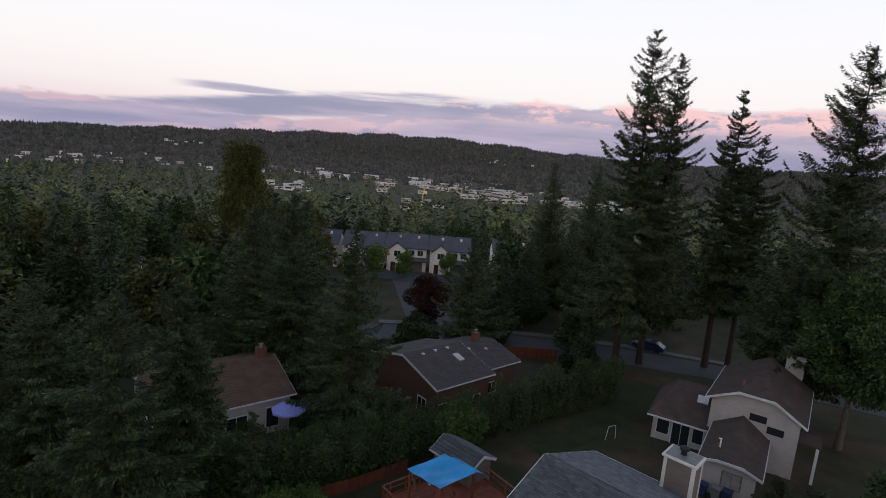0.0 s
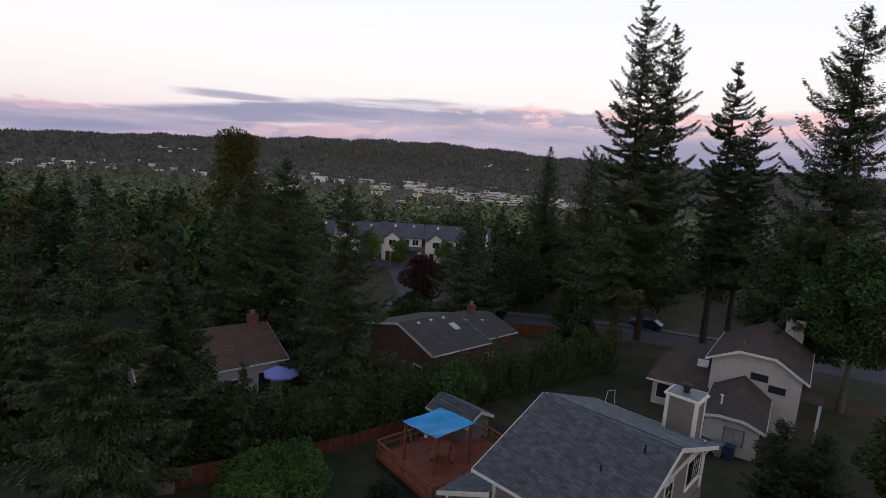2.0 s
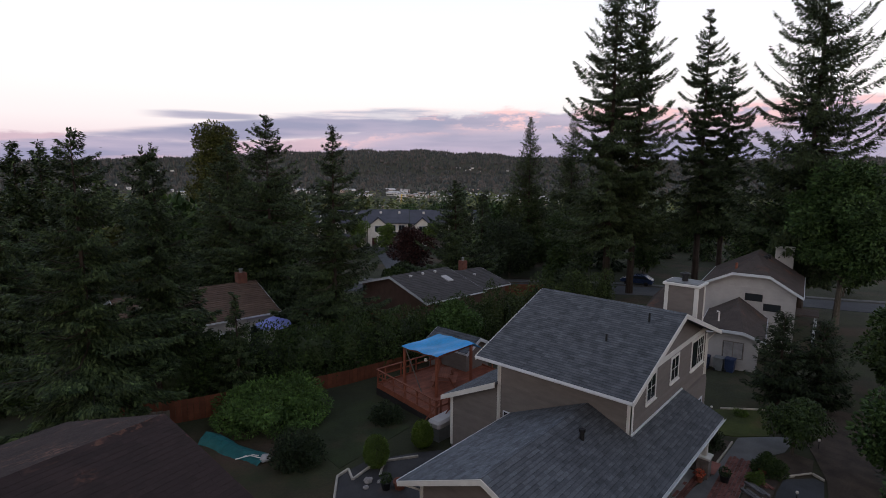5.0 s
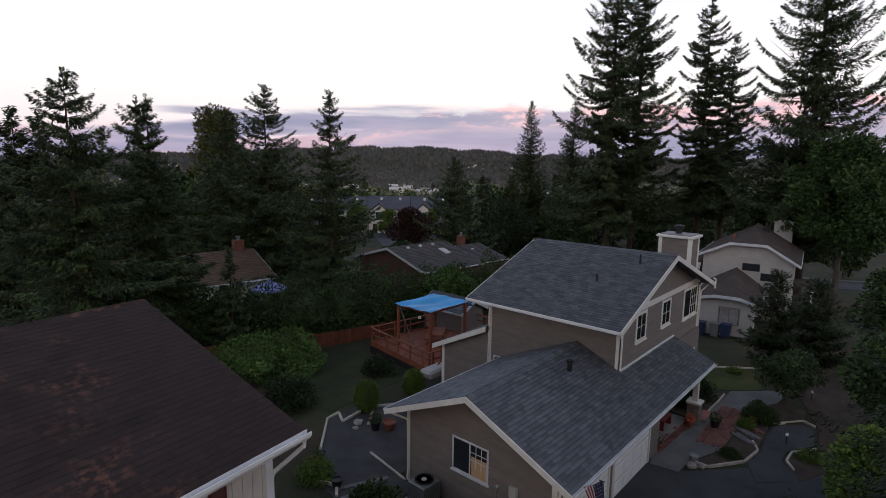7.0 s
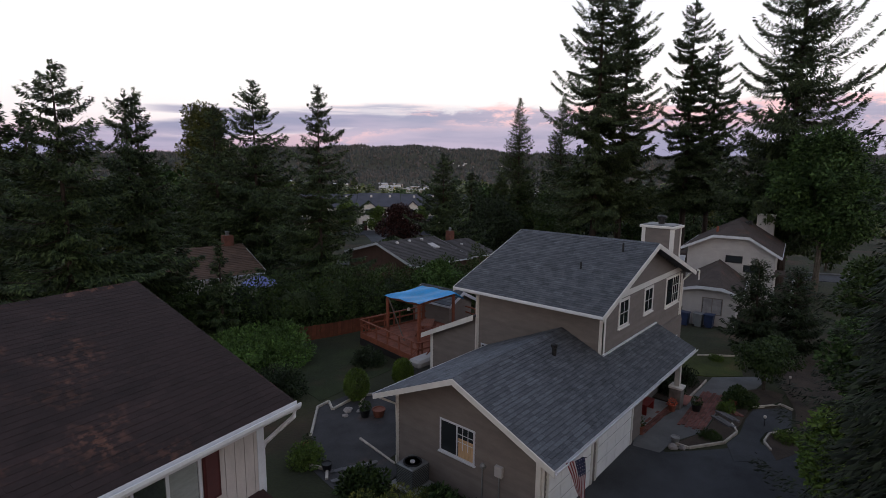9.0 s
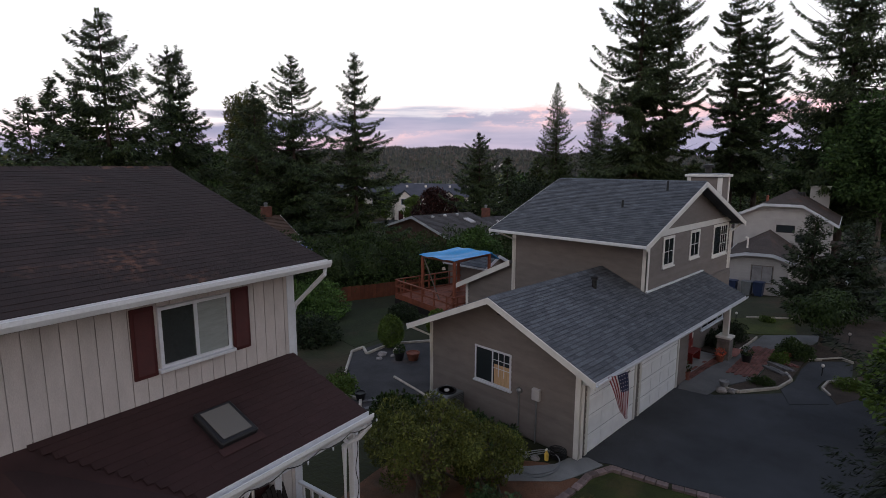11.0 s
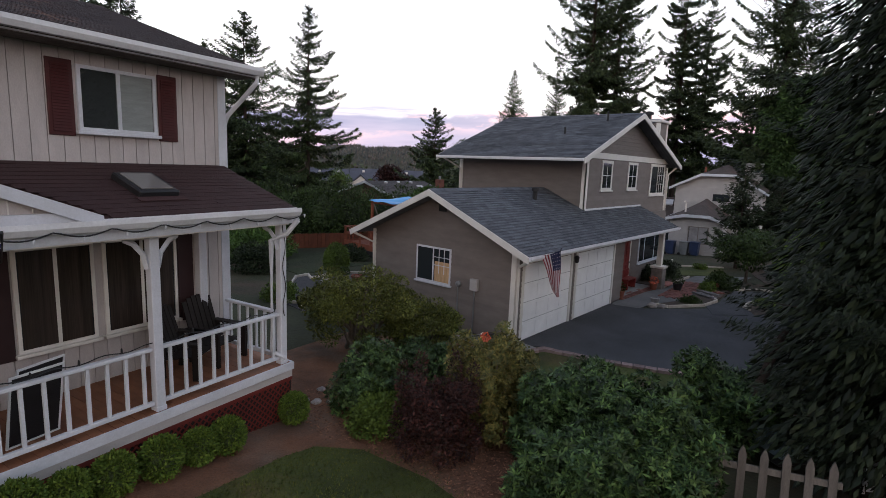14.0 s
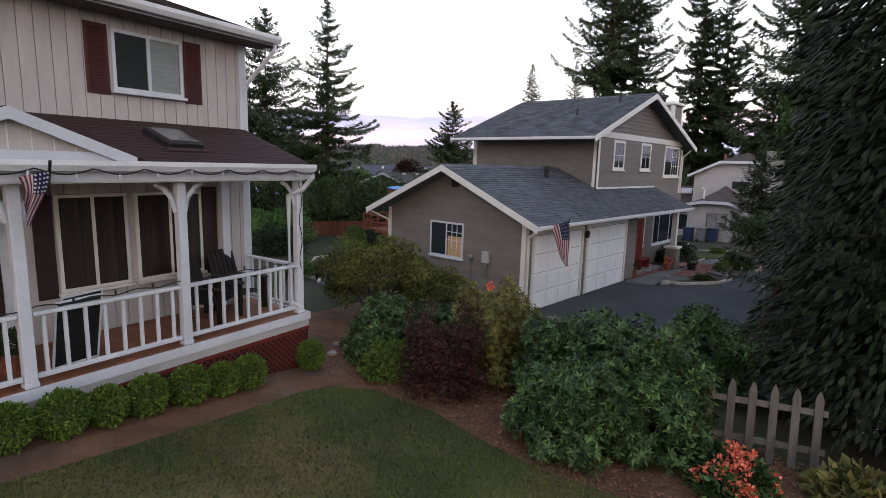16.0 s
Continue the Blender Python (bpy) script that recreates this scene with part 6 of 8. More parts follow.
for k in range(6):
    part("slat", boxed(0, 0.95, -0.012, 0.012, 0.05 + k * 0.09, 0.11 + k * 0.09), M_WHITE, sf)
for x in (0.02, 0.9):
    part("post", boxed(x, x + 0.05, 0.013, 0.05, -0.05, 0.62), M_WHITE, sf)

hedge("overgrown_hedge", [(-4, 41.5), (1.5, 38.4), (5.5, 36.2), (8.6, 34.6)], 2.6, 2.3, "dark overgrown hedge beneath the firs", L_HEDGE, 1200, 0.2, 41)
hedge("overgrown_hedge", [(9.5, 33.6), (13.0, 34.4), (16.5, 33.6)], 2.2, 1.8, "dark overgrown hedge beside the board fence", L_HEDGE, 1200, 0.2, 42)
# roofs half hidden in the trees to the north
gn = ground_z(19, 94)
gable_house("house", "brown-roofed bungalow half hidden by the firs", pose(16.5, 92.0, gn, 0, 0, -20), 8.0, 8.0, 3.6, 6.4, M_BRICKBROWN, M_SHINGLE_C, windows=(("front", 2.0, 3.4, 0.9, 2.1),))
gn = ground_z(2.0, 90)
gable_house("house", "blue-grey house with a slate roof behind the trees", pose(-2.5, 90.0, gn, 0, 0, -8), 9.0, 8.0, 4.2, 6.6, M_PALE, M_TOWNROOF, windows=(("front", 2.0, 3.4, 0.9, 2.1), ("front", 5.2, 6.6, 0.9, 2.1)))


# ---- garden of the porch house ----
def boxwood(x, y, r, seed, label, group="boxwoods along the porch"):
    rng = np.random.default_rng(seed)
    fill = [(0, 0, r * 1.08, r, r, r * 1.1)] + [(r * 0.18 * math.cos(a), r * 0.18 * math.sin(a), r * (1.08 + 0.15 * math.sin(a * 3)), r * 0.82, r * 0.82, r * 0.92) for a in (0.3, 2.2, 4.4)]
    ob = shrub("boxwood", x, y, label, seed, fill, 5500, 0.042, L_BOX, "shrub", group, aspect=0.6, stems=0, skin=0.97)
    # dark ball under the leaves, added so no light passes through
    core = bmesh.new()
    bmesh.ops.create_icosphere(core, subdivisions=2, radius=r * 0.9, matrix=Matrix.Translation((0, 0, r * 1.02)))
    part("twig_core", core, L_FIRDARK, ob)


for i, lx in enumerate((-6.3, -5.75, -5.25, -4.75, -4.2, -3.7, -3.2, -2.6, -2.05, -1.58)):
    w = A_M @ Vector((lx, -2.05, 0))
    boxwood(w.x, w.y, 0.250 + 0.016 * math.sin(i * 2.1), 50 + i, "clipped rounded boxwood at the foot of the porch")
w = A_M @ Vector((-0.15, -1.92, 0))
boxwood(w.x, w.y, 0.25, 60, "clipped rounded boxwood by the porch corner")

rg = np.random.default_rng(70)


def mound(rng, r, h, n=9):
    """Lobes of a wide shrub: many shoots of uneven height round a looser middle."""
    out = [(0, 0, h * 0.45, r * 0.6, r * 0.6, h * 0.38)]
    for k in range(n * 2):
        a = k * 6.283 / n + rng.uniform(-0.3, 0.3)
        q = rng.uniform(0.3, 0.78)
        top = h * rng.uniform(0.45, 0.86) * (1.05 - 0.25 * q)
        out.append((r * q * math.cos(a), r * q * math.sin(a), top, r * rng.uniform(0.18, 0.34), r * rng.uniform(0.18, 0.34), h * rng.uniform(0.12, 0.22)))
    for k in range(n):
        a = k * 6.283 / n + rng.uniform(-0.2, 0.2)
        out.append((r * 0.7 * math.cos(a), r * 0.7 * math.sin(a), h * 0.25, r * 0.3, r * 0.3, h * 0.2))
    return out


BUSHES = (
    # name, x, y, radius, height, leaves, size, material, label
    ("nandina_shrub", 6.75, 7.6, 1.6, 2.0, 17000, 0.075, L_NANDINA, "vase-shaped olive green shrub with many thin stems"),
    ("nandina_shrub", 8.2, 6.9, 1.2, 1.35, 11000, 0.075, L_NANDINA, "low spreading olive green shrub"),
    ("rhododendron", 4.65, 4.85, 0.85, 1.4, 15000, 0.085, L_RHODO, "dark leathery rhododendron beside the porch corner"),
    ("euonymus_shrub", 4.15, 4.15, 0.55, 0.8, 6500, 0.065, L_BRIGHT, "bright yellow-green low shrub"),
    ("barberry_shrub", 4.4, 3.0, 0.8, 1.45, 17000, 0.05, L_RED, "dark red-purple barberry bush"),
    ("rhododendron", 5.7, 2.9, 0.95, 2.0, 24000, 0.08, L_OLIVE, "rhododendron with bronze new growth and a red bloom"),
    ("rhododendron", 4.4, 0.5, 0.98, 1.5, 28000, 0.095, L_RHODO, "large glossy green rhododendron"),
    ("rhododendron", 5.8, 1.45, 0.95, 1.85, 20000, 0.1, L_RHODO, "spreading rhododendron with reddish tips"),
    ("rhododendron", 5.7, 0.0, 0.95, 1.95, 20000, 0.1, L_RHODO, "tall glossy green rhododendron"),
    ("rhododendron", 5.05, -0.35, 0.75, 1.35, 13000, 0.1, L_RHODO, "glossy green rhododendron beside the picket fence"),
    ("rhododendron", 9.2, -0.2, 1.2, 1.75, 15000, 0.12, L_RHODO, "dark green laurel shrub beside the driveway"),
    ("rhododendron", 6.6, 5.2, 0.9, 1.0, 12000, 0.085, L_RHODO, "low leathery rhododendron behind the path"),
    ("rhododendron", 7.2, 3.6, 1.0, 1.25, 13000, 0.09, L_OLIVE, "olive green azalea in the middle of the bed"),
    ("rhododendron", 7.2, 1.8, 1.0, 1.35, 13000, 0.09, L_RHODO, "dark green rhododendron behind the front row"),
    ("rhododendron", 6.6, 0.4, 0.95, 1.5, 13000, 0.1, L_RHODO, "dark green rhododendron beside the drive"),
    ("hosta_plant", 10.35, 8.0, 0.55, 0.5, 1400, 0.16, L_RHODO, "dark leafy hosta against the garage wall"),
    ("hosta_plant", 10.3, 9.2, 0.6, 0.55, 1500, 0.16, L_RHODO, "leafy green border plant against the garage wall"),
    ("hosta_plant", 8.9, 11.3, 0.9, 0.8, 2600, 0.14, L_HEDGE, "loose green border plant by the patio"),
    ("golden_shrub", 8.7, 14.2, 0.75, 0.65, 3000, 0.09, L_BRIGHT, "bright yellow-green spreading shrub"),
    ("laurel_shrub", 13.4, 25.8, 3.3, 1.95, 19000, 0.19, L_LAUREL, "broad fresh green laurel bush in the back garden"),
    ("dark_shrub", 11.5, 20.4, 1.35, 1.35, 5000, 0.13, L_FIRDARK, "dark rounded evergreen shrub"),
    ("dark_shrub", 17.4, 20.6, 1.0, 0.95, 3500, 0.12, L_FIRDARK, "dark low shrub under the deck"),
    ("pieris_shrub", 25.4, 3.4, 0.75, 0.8, 4000, 0.10, L_HEDGE, "rounded green shrub in the front bed"),
    ("pieris_shrub", 26.2, 6.3, 0.85, 0.95, 3500, 0.10, L_FIRDARK, "dark rounded shrub by the front window"),
    ("pieris_shrub", 24.6, 6.3, 0.75, 0.85, 3000, 0.10, L_FIRDARK, "dark rounded shrub beside the entry porch"),
    ("golden_shrub", 24.1, 3.7, 0.4, 0.5, 1500, 0.08, L_BRIGHT, "small yellow-green shrub in the bed"),
    ("golden_shrub", 31.4, 5.9, 0.4, 0.35, 1200, 0.08, L_BRIGHT, "small round golden shrub on the lawn edge"),
    ("low_planting", 21.0, 3.6, 0.5, 0.3, 1500, 0.07, L_HEDGE, "low green planting in the edged bed"),
    ("low_planting", 22.9, 1.1, 0.6, 0.4, 1500, 0.08, L_BRIGHT, "yellow-green planting in the edged bed"),
    ("fern_clump", 5.6, -2.7, 0.55, 0.5, 1600, 0.16, L_OLIVE, "dry grassy clump beside the picket fence"),
)
for i, (nm, x, y, r, hh, lv, sz, mt, lb) in enumerate(BUSHES):
    stems = 26 if nm == "nandina_shrub" else 8
    f = mound(rg, r, hh, 12 if r > 1 else 8)
    if nm == "nandina_shrub":
        f = [(a, b, max(c, hh * 0.5) + hh * 0.2, d * 0.8, e * 0.8, g * 0.62) for a, b, c, d, e, g in f[1:]] + [(0, 0, hh * 0.8, r * 0.5, r * 0.5, hh * 0.18)] + [(a, b, hh * 0.38, d * 0.45, e * 0.45, g * 0.5) for a, b, c, d, e, g in f[1::2]]
    if nm == "barberry_shrub":
        f = f + [(0.7 * r * math.cos(q), 0.7 * r * math.sin(q), hh * 0.8, r * 0.14, r * 0.14, hh * 0.26) for q in (0.2, 1.3, 2.4, 3.3, 4.4, 5.5)]
    shrub(nm, x, y, lb, 100 + i, f, lv, sz, mt, "shrub", stems=stems, whorled=nm == "rhododendron", foot=0.35 if nm == "nandina_shrub" else 0.12, aspect=0.42 if mt in (L_RHODO, L_MAPLE, L_LAUREL) else 0.55)
shrub("azalea", 4.8, -1.45, "azalea with clusters of coral orange blossom", 140, mound(rg, 0.52, 0.52, 7), 3000, 0.10, L_RHODO, "shrub", flowers=28)
rb = np.random.default_rng(141)
c, d, u, q, wq = leaf_volume(rb, 60, [(0, 0, 0, 0.06, 0.06, 0.05)], 0.05, 0.8, 1.0)
ob = thing("rhododendron_bloom", "single red rhododendron flower head on a shrub", "flower", pose(5.3, 2.75, ground_z(5.3, 2.75) + 1.85))
tagged(part("flower_head", cards(c, d, u, q, wq, L_FLOWER), None, ob), kind="stuff")


def grass_blades():
    """Blades on the lawn near the porch: past counting."""
    rng = np.random.default_rng(150)
    n = 60000
    x, y = rng.uniform(-4.5, 4.4, n), rng.uniform(-2.5, 5.2, n)
    keep = (y < np.interp(x, (-5, -1, 1.2, 2.4, 3.0, 3.6), (3.25, 3.75, 4.1, 4.35, 4.35, 3.7))) & (x < np.interp(y, (-3, -1.2, 0.4, 1.5, 2.5, 3.8), (4.2, 3.8, 3.45, 3.5, 3.65, 3.55)) + rng.normal(0, 0.16, n))
    x, y = x[keep], y[keep]
    n = len(x)
    c = np.stack((x, y, land(x, y) + 0.015), 1)
    a = rng.uniform(0, 6.283, n)
    d = np.stack((np.cos(a) * 0.5, np.sin(a) * 0.5, np.ones(n)), 1)
    u = np.stack((np.cos(a), np.sin(a), np.full(n, 0.2)), 1)
    me = cards(c, d, u, rng.uniform(0.025, 0.055, n), rng.uniform(0.010, 0.018, n), L_GRASS)
    tagged(new("lawn_grass", me), "short green lawn grass with dry patches", "grass", kind="stuff")


grass_blades()


def mulch_chips():
    rng = np.random.default_rng(151)
    n = 12000
    x, y = rng.uniform(3.2, 6.6, n), rng.uniform(-2.5, 6.4, n)
    keep = x > np.interp(y, (-2.5, -1.2, 0.4, 1.5, 2.5, 3.8, 4.6, 6.4), (4.2, 3.85, 3.5, 3.55, 3.7, 3.6, 3.2, 3.9))
    x, y = x[keep], y[keep]
    n = len(x)
    a = rng.uniform(0, 6.283, n)
    me = cards(np.stack((x, y, land(x, y) + 0.03), 1), np.stack((np.cos(a), np.sin(a), rng.normal(0, 0.2, n)), 1), np.tile((0, 0, 1.0), (n, 1)) + rng.normal(0, 0.3, (n, 3)), rng.uniform(0.04, 0.1, n), rng.uniform(0.015, 0.035, n), mat("bark_chips", (0.17, 0.085, 0.05), 0.95, 0.3, island=0.6, bump=0))
    tagged(new("bark_chips", me), "scattered reddish bark chips", "mulch", kind="stuff")


mulch_chips()


# weathered wood, with the fir's deep shade darkening its colour
M_PICKET = mat("shaded_weathered_picket", (0.10, 0.088, 0.078), 0.9, 0.3, 3, 40, 0.4, each=0.15, stretch=(4, 4, 0.6))


def picket_fence():
    f = thing("picket_fence", "weathered grey picket fence panel leaning back", "fence", pose(5.85, -0.80, ground_z(5.85, -0.80) - 0.02, -9, 0, -70))
    for i in range(6):
        x = 0.06 + i * 0.265
        part("picket", prism([(x - 0.05, 0.0), (x + 0.05, 0.0), (x + 0.05, 1.0), (x + 0.03, 1.07), (x, 1.13), (x - 0.03, 1.07), (x - 0.05, 1.0)], -0.012, 0.012, "y"), M_PICKET, f)
    for z in (0.25, 0.78):
        part("rail", boxed(0, 1.5, 0.014, 0.06, z, z + 0.085), M_PICKET, f)
    part("post", boxed(-0.14, -0.04, 0.0, 0.1, -0.1, 1.15), M_PICKET, f)


picket_fence()
for i, (x, y, r) in enumerate(((4.05, 5.75, 0.1), (4.25, 5.6, 0.07), (3.95, 5.95, 0.08), (4.5, 6.2, 0.09), (10.15, 7.1, 0.2), (10.3, 6.75, 0.13), (19.15, 4.5, 0.2), (19.35, 4.2, 0.16), (12.6, 16.6, 0.22), (12.2, 16.3, 0.14), (12.9, 16.2, 0.12))):
    bm = bmesh.new()
    bmesh.ops.create_icosphere(bm, subdivisions=2, radius=r)
    rs = random.Random(i)
    for v in bm.verts:
        v.co *= rs.uniform(0.82, 1.12)
        v.co.z *= 0.62
    s = part("garden_stone", bm, M_STONE)
    s.matrix_basis = pose(x, y, ground_z(x, y) + r * 0.3, 0, 0, i * 50)
    tagged(s, "rough grey garden stone lying on the soil", "stone", "garden stones")


# ---- porch furniture and lights ----
def adirondack(lx, ly, rot):
    c = thing("adirondack_chair", "dark brown slatted adirondack chair on the porch", "chair", A_M @ pose(lx, ly, 1.65, 0, 0, rot), "porch chairs")
    md = mat("dark_chair_wood", (0.012, 0.008, 0.007), 0.85, 0.2, 3, 40, 0.2)
    for i in range(6):
        x = -0.27 + i * 0.108
        hgt = 0.78 - 0.9 * (x + 0.0) ** 2
        part("back_slat", prism([(0.20, 0.32), (0.225, 0.32), (0.225 + 0.30 * hgt, 0.32 + hgt), (0.20 + 0.30 * hgt, 0.32 + hgt)], x - 0.045, x + 0.045), md, c)
    for i in range(5):
        y = -0.32 + i * 0.11
        part("seat_slat", boxed(-0.28, 0.28, y, y + 0.09, 0.36 - i * 0.015, 0.38 - i * 0.015), md, c)
    for s in (-1, 1):
        part("arm", boxed(s * 0.33 - 0.07, s * 0.33 + 0.07, -0.4, 0.34, 0.58, 0.61, 0.01), md, c)
        part("front_leg", boxed(s * 0.33 - 0.03, s * 0.33 + 0.03, -0.36, -0.26, 0, 0.58), md, c)
        part("back_leg", boxed(s * 0.3 - 0.02, s * 0.3 + 0.02, 0.2, 0.3, 0, 0.58), md, c)


adirondack(-1.35, -0.75, 30)
adirondack(-0.7, -0.6, 12)


def screen(lx, ly, rot, lean):
    s = thing("window_screen", "framed dark window screen leaning on the porch rail", "screen", A_M @ pose(lx, ly, 1.655, lean, 0, rot), "leaning screens")
    bm = boxed(0, 0.6, -0.01, 0.01, 0, 0.025)
    box(bm, 0, 0.6, -0.01, 0.01, 0.93, 0.955)
    box(bm, 0, 0.025, -0.01, 0.01, 0.025, 0.93)
    box(bm, 0.575, 0.6, -0.01, 0.01, 0.025, 0.93)
    part("frame", bm, M_GUTTER, s)
    part("mesh_panel", boxed(0.025, 0.575, -0.003, 0.003, 0.025, 0.93), M_BLACK, s)


screen(-3.98, -1.25, 8, 12)
screen(-3.86, -1.1, 16, 10)


def pot(x, y, z, r, h, material, label, name="plant_pot", leaves=0, lm=None):
    p = thing(name, label, "plant pot", pose(x, y, z))
    part("pot", lathe([(r * 0.7, 0), (r * 0.95, h * 0.85), (r, h * 0.86), (r, h), (r * 0.86, h), (r * 0.8, h * 0.88)], 14), material, p)
    if leaves:
        rng = np.random.default_rng(int(x * 100) % 9999)
        tagged(part("plant", cards(*leaf_volume(rng, leaves, [(0, 0, h + r * 0.6, r, r, r * 0.8)], 0.09, 0.5), lm or L_HEDGE), None, p), kind="stuff")
    return p


w = A_M @ Vector((-4.3, -0.9, 1.65))
pot(w.x, w.y, w.z, 0.17, 0.26, M_TERRA, "terracotta pot with a plant on the porch", leaves=300)
pot(19.4, 5.95, ground_z(19.4, 5.95) + 0.03, 0.22, 0.36, M_TERRA, "terracotta pot with a small plant by the garage", leaves=120)
pot(13.2, 15.2, ground_z(13.2, 15.2) + 0.03, 0.3, 0.34, M_TERRA, "red terracotta bowl on the patio")
pot(12.75, 15.6, ground_z(12.7, 15.6) + 0.03, 0.24, 0.36, M_BLACK, "black plant pot on the patio", leaves=300)
pot(9.3, 14.9, ground_z(9.3, 14.9) + 0.03, 0.22, 0.34, M_TERRA, "brown clay pot on the patio edge", leaves=200)
pot(8.9, 13.2, ground_z(8.9, 13.2) + 0.03, 0.2, 0.3, M_BLACK, "black plant pot on the patio edge")
pot(23.2, 4.75, ground_z(23.2, 4.75) + 0.02, 0.22, 0.36, M_BLACK, "dark pot in the front bed", leaves=250)
pot(22.5, 5.6, ground_z(22.5, 5.6) + 0.03, 0.18, 0.3, M_TERRA, "terracotta pot with red flowers by the porch pier", leaves=140, lm=L_FLOWER)
pot(19.6, 4.55, ground_z(19.6, 4.5) + 0.03, 0.18, 0.26, M_CONCRETE, "pale concrete urn at the bed corner")
pot(25.0, 3.6, ground_z(25, 3.6) + 0.02, 0.2, 0.32, M_TERRA, "terracotta pot in the front bed", leaves=200)


def string_lights():
    s = thing("string_lights", "dark cable of string lights looped along the porch gutter", "string lights", A_M @ pose(-0.13, 0.02, 4.25))
    pts = []
    for i in range(121):
        x = 0.15 - i * 0.06
        pts.append((x, -2.035, 0.035 - 0.07 * abs(math.sin(i * 0.31))))
    part("cable", tube(pts, 0.009, seg=4), M_BLACK, s)
    post = [(-0.03, -1.735, z + 0.05 * math.sin(z * 5)) for z in np.linspace(-0.05, -1.7, 24)]
    post = [(-0.03 + 0.03 * math.sin(p[2] * 9), p[1], p[2]) for p in post]
    part("cable", tube(post, 0.009, seg=4), M_BLACK, s)
    rl = [(-0.2 - i * 0.1, -1.685, -1.63 - 0.02 * math.sin(i * 1.1)) for i in range(48)]
    part("cable", tube(rl, 0.008, seg=4), M_BLACK, s)
    for i in range(0, 48, 5):
        x, y, z = rl[i]
        part("bulb", lathe([(0.004, 0.0), (0.016, 0.02), (0.012, 0.06), (0.0, 0.075)], 6, at=(x, y, z)), M_BLACK, s)
    for i in range(0, 121, 8):
        x, y, z = pts[i]
        part("bulb", lathe([(0.0, -0.07), (0.013, -0.05), (0.015, -0.02), (0.006, 0.0)], 6, at=(x, y, z)), M_WHITE, s)


string_lights()


def flag(m, height, width, label, fold=3.0, tilt=0.5):
    """A striped flag hanging in folds from a slanted pole."""
    f = thing("flag", label, "flag", m)
    part("pole", tube([(0.3 * width, 0.55, -0.3), (0.38 * width, -0.25, 0.16)], 0.016, seg=6), M_BLACK, f)

    def sheet(u0, u1, v0, v1, off, n=10):
        """A rectangle of the cloth: u across, v down."""
        verts, faces = [], []
        rows = max(2, int((v1 - v0) * 24))
        for side in (0, 1):
            for j in range(rows + 1):
                for i in range(n + 1):
                    u, v = u0 + (u1 - u0) * i / n, v0 + (v1 - v0) * j / rows
                    x = width * (0.36 + 0.12 * v - 0.9 * u * (1 - 0.60 * v)) + 0.02 * math.sin(v * 5)
                    y = -0.12 + 0.06 * math.sin(u * 6.28 * fold * 0.5 + v * 2) * (0.4 + v * 0.6) + tilt * (0.18 - u * 0.36) * (1 - v)
                    z = 0.05 - v * height - u * 0.16 * (1 - v) + u * u * 0.22 * v
                    verts.append((x, y + (off if side == 0 else off + 0.004), z))
        s = (rows + 1) * (n + 1)
        for j in range(rows):
            for i in range(n):
                a = j * (n + 1) + i
                faces += [(a, a + 1, a + n + 2, a + n + 1), (s + a, s + a + n + 1, s + a + n + 2, s + a + 1)]
        return verts, faces

    for k in range(13):
        v, fc = sheet(k / 13, (k + 1) / 13, 0.4 if k < 7 else 0.0, 1.0, 0.0, 2)
        part("stripe", mesh_from(v, fc, M_FLAGRED if k % 2 == 0 else M_FLAGWHITE), None, f)
    v, fc = sheet(0.0, 7 / 13, 0.0, 0.4, 0.0, 8)
    c = part("canton", mesh_from(v, fc, M_FLAGBLUE), None, f)
    rs = random.Random(3)
    st = bmesh.new()
    for j in range(5):
        for i in range(4):
            u, vv = 0.06 + i * 0.13, 0.04 + j * 0.08
            p = sheet(u, u + 0.03, vv, vv + 0.02, -0.006, 1)[0][0]
            bmesh.ops.create_cone(st, cap_ends=True, segments=5, radius1=0.014, radius2=0.014, depth=0.002, matrix=Matrix.Translation(p) @ Matrix.Rotation(radians(90), 4, "X"))
    tagged(part("star_field", st, M_FLAGWHITE, c), kind="stuff")
    return f


flag(pose(11.35, 4.85, 2.9, 0, 0, -60), 1.3, 0.58, "striped flag with a blue starred corner hanging at the garage eave")
w = A_M @ Vector((-4.2, -2.05, 4.25))
flag(pose(w.x, w.y, w.z, 0, 20, -20), 0.66, 0.24, "small striped flag hanging from the porch post")


# ---- beside the garage ----
def air_conditioner():
    a = thing("air_conditioner", "dark grey outdoor air conditioning unit on a concrete pad", "air conditioner", pose(10.5, 10.5, ground_z(10.5, 10.5) + 0.05))
    part("pad", boxed(-0.55, 0.5, -0.6, 0.6, -0.1, 0.05), M_CONCRETE, a)
    part("casing", boxed(-0.4, 0.4, -0.4, 0.4, 0.05, 0.82, 0.03), M_METAL, a)
    for i in range(11):
        z = 0.13 + i * 0.06
        part("louvre", boxed(-0.412, 0.412, -0.412, 0.412, z, z + 0.03, 0.008), mat("ac_louvre", (0.05, 0.055, 0.06), 0.6, 0.1) if i == 0 else bpy.data.materials["ac_louvre"], a)
    part("fan_grille", lathe([(0.33, 0.0), (0.33, 0.03), (0.27, 0.035), (0.27, 0.0)], 20, at=(0, 0, 0.825)), M_BLACK, a)
    part("fan_hub", lathe([(0.09, 0), (0.09, 0.04), (0.0, 0.045)], 12, at=(0, 0, 0.825)), M_FARROOF, a)


